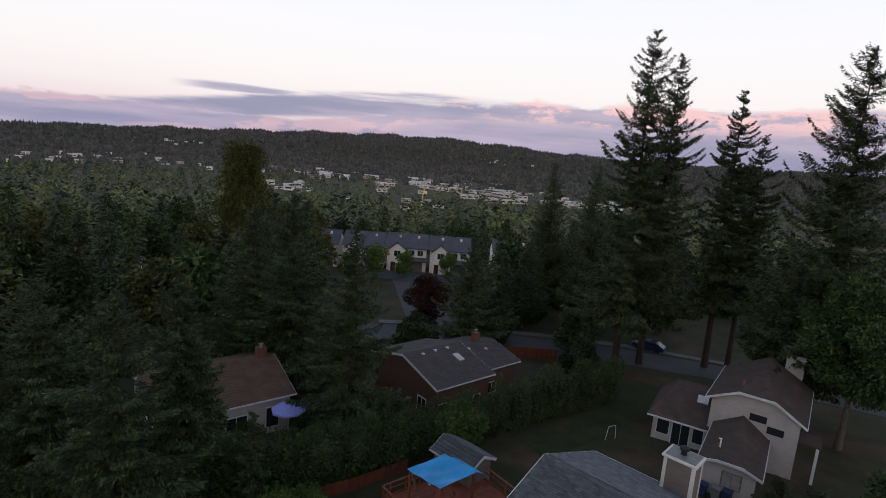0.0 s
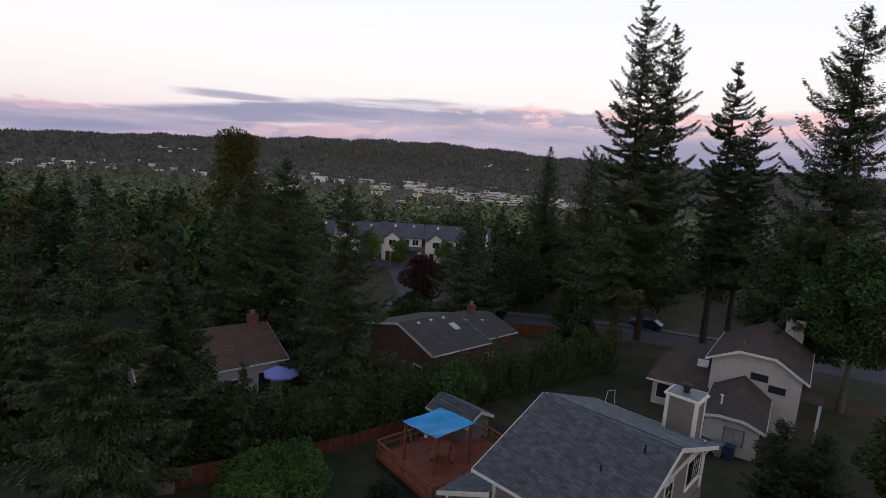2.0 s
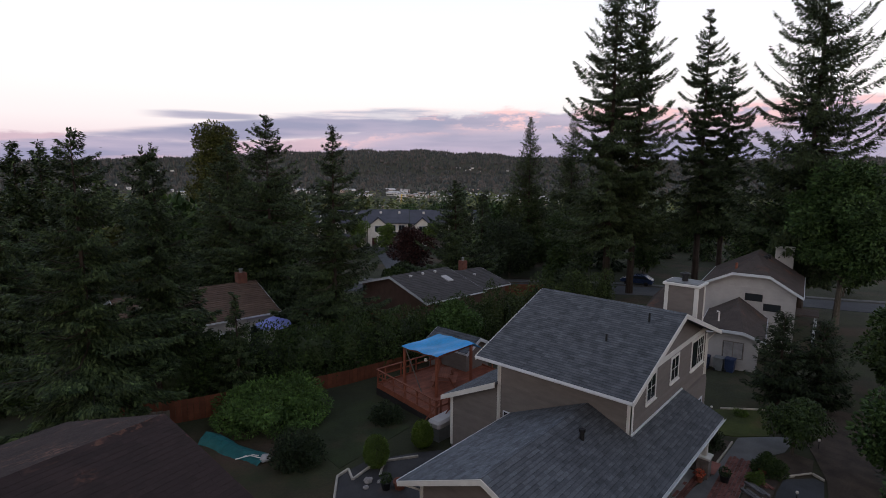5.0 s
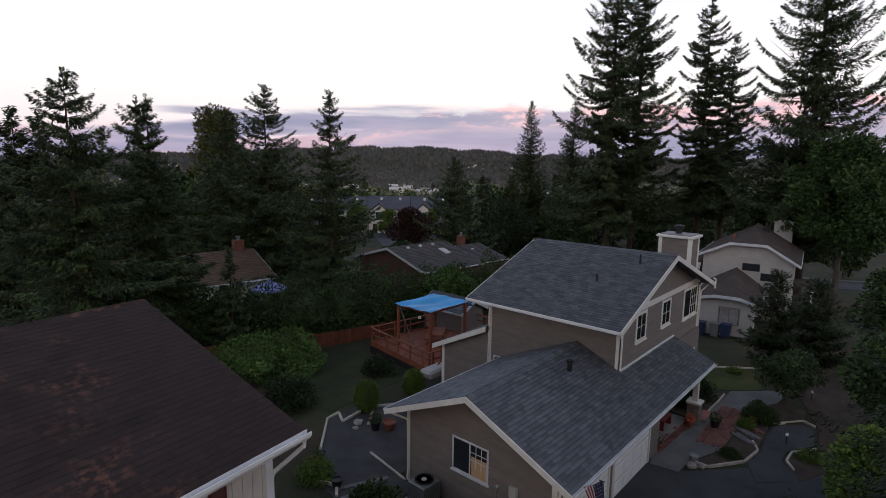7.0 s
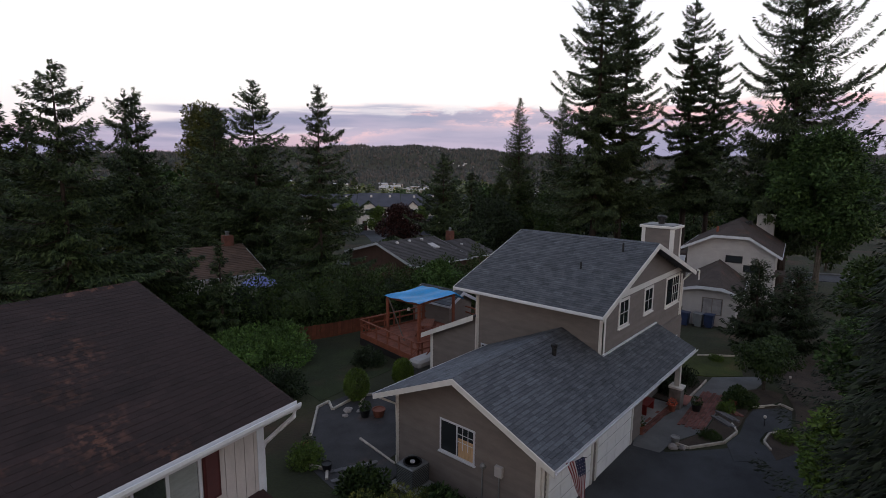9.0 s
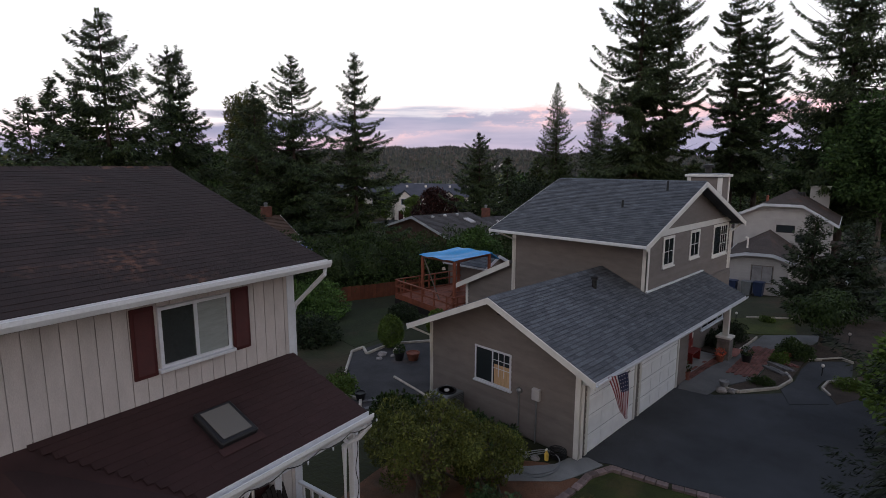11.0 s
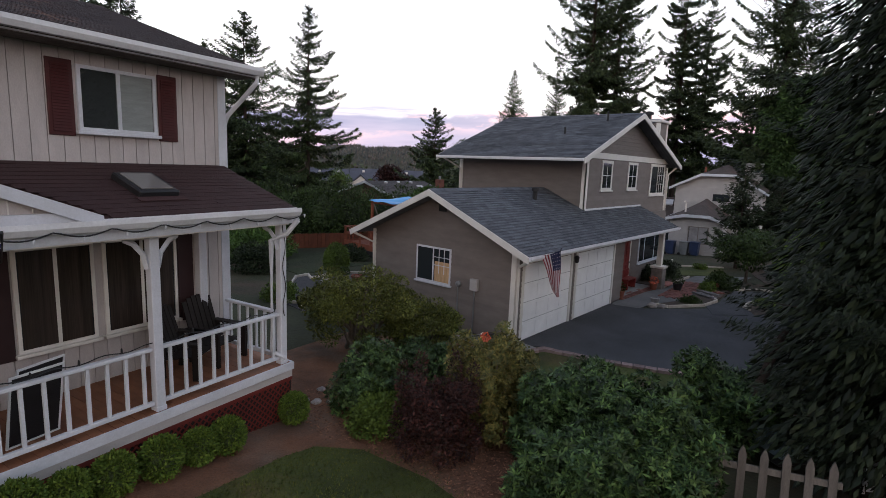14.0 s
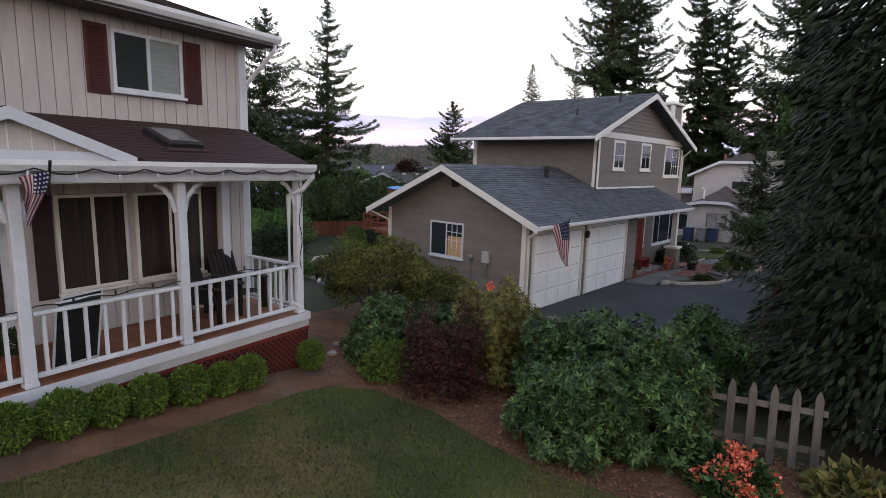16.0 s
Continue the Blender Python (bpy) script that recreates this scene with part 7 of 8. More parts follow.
air_conditioner()
mb = thing("meter_box", "pale grey electricity meter box with conduit on the wall", "meter box", pose(11.11, 7.28, 1.4))
part("case", boxed(-0.13, 0.0, -0.14, 0.14, 0.0, 0.36, 0.015), M_PALE, mb)
part("conduit", tube([(-0.05, 0, 0.0), (-0.05, 0, -0.75), (-0.05, 0.02, -1.5)], 0.025, seg=6), M_METAL, mb)
dv = thing("dryer_vent", "small grey round vent hood on the wall", "vent", pose(11.11, 7.92, 1.5))
part("hood", lathe([(0.1, 0.0), (0.1, 0.07), (0.05, 0.12)], 10, at=(0, 0, 0)), M_METAL, dv, m=pose(0, 0, 0, 0, -90, 0))
part("pipe", tube([(-0.03, 0.02, -0.1), (-0.03, 0.03, -1.6)], 0.02, seg=6), M_METAL, dv)
hz = thing("garden_hose", "coiled pale garden hose on the path", "hose", pose(10.0, 6.4, ground_z(10.0, 6.4) + 0.03))
part("coil", tube([(0.75 * math.cos(a) * (1 - a * 0.012), 0.5 * math.sin(a), 0.02 + 0.012 * a + 0.01 * math.sin(a * 5)) for a in np.linspace(0, 15, 90)], 0.016, seg=5), M_METAL, hz)
bh = thing("garden_hose", "black garden hose coiled by the garage corner", "hose", pose(10.85, 6.35, ground_z(10.85, 6.35) + 0.03))
part("tube", tube([(0.26 * math.cos(a * 0.5) * (1 - 0.02 * (a % 5)), 0.26 * math.sin(a * 0.5), 0.02 + a * 0.0035) for a in range(60)], 0.018, seg=5), M_BLACK, bh)
bt = thing("spray_bottle", "yellow spray bottle standing by the wall", "bottle", pose(10.5, 6.5, ground_z(10.5, 6.5)))
part("body", lathe([(0.06, 0), (0.065, 0.2), (0.03, 0.26), (0.02, 0.32)], 10), M_YELLOW, bt)
part("nozzle", boxed(-0.06, 0.03, -0.015, 0.015, 0.32, 0.36), M_FARWHITE, bt)
patch("side_path", [(8.7, 6.5), (9.8, 5.6), (11.4, 5.2), (11.45, 5.7), (11.05, 6.1), (10.5, 6.2), (9.5, 6.8), (9.0, 7.4)], M_CONCRETE, "grey concrete path beside the garage", "path", 0.025)

# ---- patio behind ----
patch("patio", [(8.3, 12.0), (8.6, 14.0), (10.1, 15.9), (11.9, 17.9), (13.6, 18.0), (15.8, 16.8), (17.0, 15.9), (17.0, 13.2), (11.0, 12.3), (10.9, 11.4), (9.3, 11.0)], M_PATIO, "dark grey patio paving behind the garage", "patio", 0.02)
patch("back_lawn", [(12.4, 18.4), (14.3, 18.6), (17.6, 19.0), (18.6, 23.5), (16.5, 25.5), (13.0, 22.5)], M_ROUGHGRASS, "dull worn grass in the back garden", "lawn", 0.02)


def edging(pts, label, material=None, w=0.1, h=0.12, name="garden_edging"):
    e = thing(name, label, "edging", pose(pts[0][0], pts[0][1], ground_z(*pts[0])), "bed edgings")
    for (xa, ya), (xb, yb) in zip(pts, pts[1:]):
        m, ln = wall_frame((xa - pts[0][0], ya - pts[0][1]), (xb - pts[0][0], yb - pts[0][1]))
        z = (ground_z((xa + xb) / 2, (ya + yb) / 2) - ground_z(*pts[0]))
        n = max(1, round(ln / 1.2))
        for k in range(n):
            part("timber", boxed(k * ln / n + 0.01, (k + 1) * ln / n - 0.01, -w / 2, w / 2, z - 0.08, z + h, 0.012), material or M_FARWHITE, e, m=m)


M_TIMBER = mat("pale_edging_timber", (0.42, 0.38, 0.33), 0.85, 0.25, 3, 40, 0.3, each=0.12)
edging([(10.1, 15.9), (11.9, 17.9), (12.6, 18.0), (12.2, 17.2), (13.4, 17.4)], "pale timber edging round the patio bed", M_TIMBER)
edging([(13.2, 16.5), (14.2, 17.3), (15.6, 16.4)], "pale timber edging round the shrub", M_TIMBER)
edging([(8.6, 14.0), (8.9, 13.2), (8.5, 12.7)], "pale timber edging by the golden shrub", M_TIMBER)
edging([(11.35, 14.3), (11.0, 11.9)], "long pale timber lying on the patio", M_TIMBER, 0.09, 0.07)
edging([(19.5, 4.5), (19.5, 4.0), (20.9, 3.05), (22.2, 2.85), (22.9, 3.2)], "pale timber edging of the front planting bed", M_TIMBER, 0.08, 0.11)
edging([(21.5, 1.5), (22.1, 1.85), (23.0, 1.8), (24.0, 1.1)], "pale timber edging beside the drive", M_TIMBER, 0.08, 0.1)
edging([(23.3, 5.45), (25.8, 5.4), (27.4, 5.4)], "pale timber edging along the walk", M_TIMBER, 0.08, 0.1)
edging([(25.3, 2.9), (26.6, 1.9), (26.3, 1.4)], "pale timber edging of the rear bed", M_TIMBER, 0.08, 0.1)
edging([(31.6, 7.0), (32.4, 6.0), (33.1, 5.0)], "pale timber edging on the side lawn", M_TIMBER, 0.08, 0.1)

patch("front_walk", [(18.25, 5.75), (18.4, 4.75), (19.6, 4.65), (21.3, 3.95), (23.5, 4.0), (26.4, 4.05), (28.0, 3.2), (30.3, 3.0), (29.4, 4.1), (28.2, 5.3), (23.3, 5.35), (20.2, 5.95), (19.3, 6.05)], M_WALK, "grey paved walk to the front door", "walk", 0.03)
patch("porch_floor", [(19.35, 7.45), (19.35, 6.0), (23.2, 5.9), (23.2, 7.45)], M_CONCRETE, "grey concrete entry porch floor", "porch", 0.06)
patch("front_bed", [(19.6, 4.5), (19.6, 4.05), (20.9, 3.1), (22.2, 2.9), (25.2, 2.95), (26.5, 1.9), (28.0, 2.0), (28.2, 3.0), (26.3, 3.95), (23.5, 3.9), (21.3, 3.9)], M_SOIL, "brown planting bed inside pale edging", "planting bed", 0.05)
patch("porch_bed", [(23.3, 5.5), (27.4, 5.45), (27.5, 7.2), (23.5, 7.3)], M_SOIL, "dark planting bed along the house wall", "planting bed", 0.05)
patch("side_bed", [(20.8, 1.2), (22.1, 1.8), (23.0, 1.75), (24.0, 1.0), (26.3, 1.3), (28.4, 2.0), (31, 3.0), (36, 4.4), (36, -2), (22.7, -3.0), (22.6, 0.4)], M_SOIL, "brown mulched bed beside the drive", "planting bed", 0.03)
patch("side_lawn", [(27.6, 7.4), (28.2, 5.5), (29.5, 4.1), (32.3, 4.8), (33.0, 5.0), (31.5, 7.0), (29.4, 8.6)], M_LAWN, "green side lawn beyond the walk", "lawn", 0.03)
patch("side_drive", [(20.9, 2.95), (22.2, 2.75), (23.8, 2.85), (25.2, 2.8), (26.2, 1.8), (26.1, 1.4), (24.3, 1.2), (23.0, 1.95), (22.1, 2.0), (20.6, 1.4), (19.6, 2.4)], M_ASPHALT, "dark asphalt spur beside the beds", "driveway", 0.035)


M_KERB = mat("worn_kerb_stone", (0.21, 0.15, 0.14), 0.9, 0.3, 3, 40, 0.4, each=0.35)


def brick_strip(name, a, b, rows, label, material, seed, size=(0.21, 0.105), lift=0.05):
    """Pavers laid in rows from a to b, one object each."""
    s = thing(name, label, "paving", pose(a[0], a[1], ground_z(*a)), kind="structure")
    m, ln = wall_frame((0, 0), (b[0] - a[0], b[1] - a[1]))
    stock = [mesh_from(*(lambda r: ([(0, 0, -0.05), (size[0] - 0.012, 0, -0.05), (size[0] - 0.012, size[1] - 0.012, -0.05), (0, size[1] - 0.012, -0.05), (0.006, 0.006, r), (size[0] - 0.018, 0.006, r), (size[0] - 0.018, size[1] - 0.018, r), (0.006, size[1] - 0.018, r)], [(4, 5, 6, 7), (0, 1, 5, 4), (1, 2, 6, 5), (2, 3, 7, 6), (3, 0, 4, 7)]))(lift + 0.006 * q), material) for q in range(3)]
    rs = random.Random(seed)
    for r in range(rows):
        n = int(ln / size[0])
        for k in range(n):
            x, y = k * size[0] + (r % 2) * size[0] * 0.5, r * size[1]
            p = m @ Vector((x, y, 0))
            z = ground_z(a[0] + p.x, a[1] + p.y) - ground_z(*a)
            part("paver", rs.choice(stock), material, s, m=m @ pose(x, y, z, 0, 0, rs.uniform(-1, 1)))


brick_strip("brick_border", (19.3, 5.75), (24.2, 5.55), 3, "red brick border of the front walk", M_PAVER, 1, (0.3, 0.15))
brick_strip("brick_landing", (21.3, 3.95), (26.0, 4.1), 7, "red brick band along the front walk", M_PAVER, 2, (0.3, 0.15))
brick_strip("brick_step", (22.6, 2.95), (23.2, 3.85), 2, "grey stone step in the bed", M_PAVERGREY, 3, (0.26, 0.16), 0.12)
brick_strip("brick_step", (23.3, 2.95), (23.9, 3.85), 2, "grey stone step in the bed", M_PAVERGREY, 4, (0.26, 0.16), 0.12)
brick_strip("brick_step", (24.0, 2.95), (24.6, 3.85), 2, "red brick step in the bed", M_PAVER, 5, (0.26, 0.16), 0.1)
for k_, (a_, b_) in enumerate((((12.75, 0.6), (12.2, 2.0)), ((12.2, 2.0), (11.75, 3.5)), ((11.75, 3.5), (11.45, 5.0)), ((11.45, 5.0), (10.6, 5.3)), ((10.6, 5.3), (9.6, 5.22)), ((9.6, 5.22), (8.4, 5.18)), ((8.4, 5.18), (7.6, 5.4)))):
    brick_strip("drive_border", a_, b_, 1, "row of worn red and grey kerb stones beside the drive", M_KERB, 6 + k_, (0.3, 0.22), 0.09)
brick_strip("stepping_path", (8.7, 13.0), (10.9, 12.3), 1, "curved row of grey stepping blocks", M_PAVERGREY, 9, (0.34, 0.2), 0.04)
brick_strip("stepping_path", (8.5, 12.4), (10.6, 11.7), 1, "curved row of grey stepping blocks", M_PAVERGREY, 10, (0.34, 0.2), 0.04)

for i, (x, y, r, hh) in enumerate(((13.7, 17.3, 0.55, 1.5), (16.5, 17.0, 0.5, 1.35))):
    rb = np.random.default_rng(300 + i)
    shrub("arborvitae", x, y, "clipped egg-shaped golden-green arborvitae", 300 + i, [(0, 0, hh * 0.5, r, r, hh * 0.5), (0, 0, hh * 0.42, r * 1.04, r * 1.04, hh * 0.36)], 6000, 0.085, L_BRIGHT if i == 0 else L_BOX, "shrub", "clipped arborvitae", stems=1, skin=0.92)

# garden lamps
for x, y in ((29.6, 2.0), (23.6, 2.1), (30.4, 7.2)):
    g = thing("garden_lamp", "small white globe lamp on a short black post", "garden lamp", pose(x, y, ground_z(x, y)), "garden lamps")
    part("post", tube([(0, 0, -0.1), (0, 0, 0.42)], 0.02, seg=6), M_BLACK, g)
    part("globe", lathe([(0.02, 0.4), (0.055, 0.44), (0.065, 0.48), (0.045, 0.53), (0.0, 0.55)], 10), M_FARWHITE, g)

# trees of the front garden
broadleaf("dogwood_tree", 17.9, -1.0, "small fresh green leafy tree beside the drive", 320, 3.6, 1.8, L_BRIGHT, 12000, 0.16, 0.25, 24)
broadleaf("dogwood_tree", 21.3, -2.2, "leafy green tree beside the drive", 321, 3.2, 1.9, L_MAPLEDARK, 9000, 0.18, 0.2, 22)
conifer("holly_tree", 33.8, 4.5, "dark dense conical holly in the side bed", 322, 6.0, 1.9, 0.7, sprays=9000, size=0.3, material=L_FIRDARK, droop=0.1, upturn=0.3, ragged=0.25, taper=0.55, whorl=0.25)
conifer("holly_tree", 34.9, 2.7, "dark dense conical holly beside the lawn", 323, 5.6, 2.0, 0.8, sprays=9000, size=0.3, material=L_FIRDARK, droop=0.1, upturn=0.3, ragged=0.25, taper=0.55, whorl=0.25)
broadleaf("weeping_maple", 28.0, 2.9, "low weeping tree with drooping dark leaves", 324, 2.6, 1.7, L_HEDGE, 7000, 0.14, 0.45, 18, droop=1.2)
broadleaf("birch_tree", 27.0, -1.5, "leafy garden tree with a rounded crown", 325, 4.6, 2.2, L_MAPLEDARK, 10000, 0.22, 0.25, 24)
broadleaf("birch_tree", 40.0, -0.5, "leafy garden tree with a rounded crown", 326, 5.5, 2.6, L_HEDGE, 8000, 0.26, 0.2, 22)
broadleaf("magnolia_tree", 28.6, 25.6, "light green small-leaved tree beside the shed", 327, 3.9, 2.2, L_MAPLE, 9000, 0.22, 0.25, 22)


# ---- bins, tables, odds and ends ----
def bin_(x, y, material, label):
    b = thing("wheelie_bin", label, "bin", pose(x, y, ground_z(x, y)), "wheeled bins")
    part("body", prism([(-0.26, 0.05), (0.26, 0.05), (0.31, 0.95), (-0.31, 0.95)], -0.28, 0.28), material, b)
    part("lid", boxed(-0.33, 0.33, -0.35, 0.33, 0.95, 1.02, 0.02), material, b)
    for s in (-1, 1):
        part("wheel", lathe([(0.1, -0.03), (0.1, 0.03)], 12), M_TYRE, b, m=pose(s * 0.3, 0.24, 0.1, 0, 90, 0))


bin_(38.9, 9.9, M_BINBLUE, "blue wheeled recycling bin against the pale wall")
bin_(39.1, 9.0, M_METAL, "grey wheeled rubbish bin against the pale wall")
bin_(39.2, 8.3, M_BINBLUE, "dark blue wheeled bin against the pale wall")


def picnic_table(x, y, z, rot):
    t = thing("picnic_table", "brown wooden picnic table on the deck", "table", pose(x, y, z, 0, 0, rot))
    for i in range(5):
        part("top_plank", boxed(-0.85, 0.85, -0.37 + i * 0.15, -0.23 + i * 0.15, 0.72, 0.76), M_CEDAR, t)
    for s in (-1, 1):
        part("bench", boxed(-0.85, 0.85, s * 0.65 - 0.13, s * 0.65 + 0.13, 0.42, 0.46), M_CEDAR, t)
        part("leg", tube([(s * 0.6, -0.3, 0.72), (s * 0.6, -0.7, 0.0)], 0.045, seg=4), M_CEDAR, t)
        part("leg", tube([(s * 0.6, 0.3, 0.72), (s * 0.6, 0.7, 0.0)], 0.045, seg=4), M_CEDAR, t)
        part("cross_brace", boxed(s * 0.6 - 0.03, s * 0.6 + 0.03, -0.7, 0.7, 0.38, 0.42), M_CEDAR, t)


picnic_table(22.4, 20.7, 0.25, 35)
hl = thing("hanging_lamp", "small white lantern hanging under the tarpaulin", "lantern", pose(21.2, 21.2, 1.95))
part("shade", lathe([(0.02, 0.2), (0.09, 0.16), (0.11, 0.02), (0.0, 0.0)], 10), M_FARWHITE, hl)
part("cord", tube([(0, 0, 0.2), (0, 0, 0.88)], 0.006, seg=4), M_BLACK, hl)
cv = thing("grill_cover", "pale grey fabric cover over a grill on the lower deck", "grill", pose(18.1, 17.0, -0.25))
part("frame", boxed(-0.75, 0.75, -0.35, 0.35, 0, 0.9), M_METAL, cv)
cvb = boxed(-0.82, 0.82, -0.42, 0.42, 0.7, 1.15, 0.12)
part("cover", cvb, M_PALE, cv)


# fences
def board_fence(pts, height, label, material, name="board_fence"):
    f = thing(name, label, "fence", pose(pts[0][0], pts[0][1], ground_z(*pts[0])), "board fences")
    for (xa, ya), (xb, yb) in zip(pts, pts[1:]):
        ln = math.hypot(xb - xa, yb - ya)
        n = max(1, int(ln / 0.3))
        m, _ = wall_frame((xa - pts[0][0], ya - pts[0][1]), (xb - pts[0][0], yb - pts[0][1]))
        for k in range(n):
            t = (k + 0.5) / n
            z = ground_z(xa + (xb - xa) * t, ya + (yb - ya) * t) - ground_z(*pts[0])
            part("board", boxed(k * ln / n + 0.006, (k + 1) * ln / n - 0.006, -0.012, 0.012, z - 0.1, z + height + 0.015 * (k % 2)), material, f, m=m)


board_fence([(13.5, 28.2), (16.5, 27.3), (19.5, 26.6), (24, 26.2)], 0.95, "orange-stained board fence under the hedge", M_FENCE)
board_fence([(6.8, 30.2), (9.3, 28.9), (11.9, 28.1)], 1.3, "orange-stained board fence beneath the firs", M_FENCE)
board_fence([(4.6, 30.6), (8.9, 28.6)], 0.95, "weathered grey board fence beneath the firs", M_WOODGREY)
board_fence([(22.2, 47.5), (27.4, 46.5), (27.4, 41.0), (30.5, 38.5), (34.0, 37.0)], 1.3, "orange-stained board fence between the houses", M_FENCE)
board_fence([(51.5, 39.0), (55.0, 37.0), (57.5, 34.0)], 1.5, "orange-brown board fence by the road", M_FENCE)
board_fence([(0.6, 47.0), (2.8, 47.6), (5.2, 48.2)], 1.2, "weathered grey board fence in the side yard", M_WOODGREY)


def umbrella():
    g = ground_z(19.9, 36.6)
    u = thing("patio_umbrella", "lavender blue canvas patio umbrella on a white pole", "umbrella", pose(19.6, 36.0, g) @ Matrix.Diagonal((0.78, 0.78, 0.92, 1)))
    top = 2.55 - g
    bm = bmesh.new()
    n = 8
    c = bm.verts.new((0, 0, top))
    ring = [bm.verts.new((1.75 * math.cos(k * 6.283 / n), 1.75 * math.sin(k * 6.283 / n), top - 0.62)) for k in range(n)]
    low = [bm.verts.new((1.77 * math.cos(k * 6.283 / n), 1.77 * math.sin(k * 6.283 / n), top - 0.8)) for k in range(n)]
    for k in range(n):
        bm.faces.new((c, ring[k], ring[(k + 1) % n]))
        bm.faces.new((ring[k], low[k], low[(k + 1) % n], ring[(k + 1) % n]))
    part("canopy", bm, M_UMBRELLA, u)
    part("pole", tube([(0, 0, 0), (0, 0, top)], 0.035, seg=8), M_WHITE, u)
    for k in range(n):
        part("rib", tube([(0, 0, top - 0.03), (1.74 * math.cos(k * 6.283 / n), 1.74 * math.sin(k * 6.283 / n), top - 0.65)], 0.012, seg=4), M_WHITE, u)
    part("base", lathe([(0.3, 0), (0.3, 0.06), (0.06, 0.12)], 12), M_CONCRETE, u)


umbrella()
pt = thing("patio_table", "dark round patio table under the umbrella", "table", pose(20.9, 35.6, ground_z(20.9, 35.6)))
part("top", lathe([(0.0, 0.7), (0.6, 0.7), (0.6, 0.73), (0.0, 0.73)], 16), M_BLACK, pt)
part("leg", tube([(0, 0, 0), (0, 0, 0.7)], 0.05, seg=8), M_BLACK, pt)
for k in range(3):
    a = k * 2.1
    x, y = 20.9 + 0.95 * math.cos(a), 35.6 + 0.95 * math.sin(a)
    ch = thing("patio_chair", "dark metal patio chair by the round table", "chair", pose(x, y, ground_z(x, y), 0, 0, math.degrees(a) - 90), "patio chairs")
    part("seat", boxed(-0.22, 0.22, -0.22, 0.22, 0.42, 0.45), M_BLACK, ch)
    part("backrest", boxed(-0.22, 0.22, 0.2, 0.23, 0.45, 0.9), M_TERRA, ch)
    for sx in (-0.2, 0.2):
        for sy in (-0.2, 0.2):
            part("leg", tube([(sx, sy, 0), (sx, sy, 0.43)], 0.015, seg=5), M_BLACK, ch)
pl = thing("paddling_pool", "round blue plastic paddling pool on the grass", "paddling pool", pose(22.3, 36.2, ground_z(22.3, 36.2)))
part("basin", lathe([(0.75, 0.0), (0.85, 0.3), (0.8, 0.32), (0.7, 0.08), (0.0, 0.08)], 20), M_TARP, pl)
for x, y, r in ((25.0, 38.6, 1.5), (11.2, 33.6, 1.5)):
    tr = thing("trampoline", "dark round trampoline with padded rim", "trampoline", pose(x, y, ground_z(x, y)), "trampolines")
    part("mat", lathe([(0.0, 0.78), (r - 0.2, 0.78), (r - 0.2, 0.8), (0.0, 0.8)], 24), M_BLACK, tr)
    part("rim", lathe([(r - 0.25, 0.8), (r, 0.78), (r, 0.84), (r - 0.25, 0.85)], 24), M_BLACK, tr)
    for k in range(6):
        a = k * 1.047
        part("leg", tube([(r * 0.95 * math.cos(a), r * 0.95 * math.sin(a), 0), (r * 0.95 * math.cos(a), r * 0.95 * math.sin(a), 0.8)], 0.03, seg=5), M_METAL, tr)


def parked_car(x, y, rot, paint, label):
    c = thing("car", label, "car", pose(x, y, ground_z(x, y) + 0.05, 0, 0, rot), "parked cars")
    body = prism([(-2.2, 0.35), (2.2, 0.35), (2.25, 0.75), (1.6, 0.92), (0.9, 0.98), (0.4, 1.42), (-1.2, 1.45), (-1.9, 1.0), (-2.2, 0.9)], -0.85, 0.85, "y")
    bmesh.ops.bevel(body, geom=body.edges[:], offset=0.06, segments=2, affect="EDGES")
    part("body", body, paint, c)
    part("windscreen", prism([(0.92, 0.99), (0.46, 1.38), (0.43, 1.36), (0.88, 0.98)], -0.7, 0.7, "y"), M_GLASS, c)
    for s in (-1, 1):
        part("side_window", prism([(0.72, 1.0), (0.38, 1.36), (-1.15, 1.38), (-1.6, 1.02)], s * 0.852 - 0.004, s * 0.852 + 0.004, "y"), M_GLASS, c)
        part("headlight", boxed(2.14, 2.24, s * 0.6 - 0.16, s * 0.6 + 0.16, 0.66, 0.78, 0.02), M_FARWHITE, c)
        for wx in (-1.35, 1.35):
            w = part("wheel", lathe([(0.2, -0.1), (0.31, -0.1), (0.31, 0.1), (0.2, 0.1)], 18), M_TYRE, c, m=pose(wx, s * 0.8, 0.3, 90, 0, 0))
            part("rim", lathe([(0.0, -0.08), (0.2, -0.09), (0.2, 0.09), (0.0, 0.08)], 14), M_METAL, w)


parked_car(66.5, -1.5, 75, M_TYRE, "black parked car on the far street")
parked_car(73.5, 28.4, 100, M_CAR, "dark parked car on the road behind the houses")
gl = thing("goal_frame", "small white tubular goal frame on the far lawn", "goal", pose(41.4, 18.9, ground_z(41.4, 18.9), 0, 0, -30))
part("tube", tube([(0, 0, 0), (0.2, 0, 1.3), (1.0, 0.1, 1.3), (1.1, 0.1, 0)], 0.03, seg=5), M_WHITE, gl)


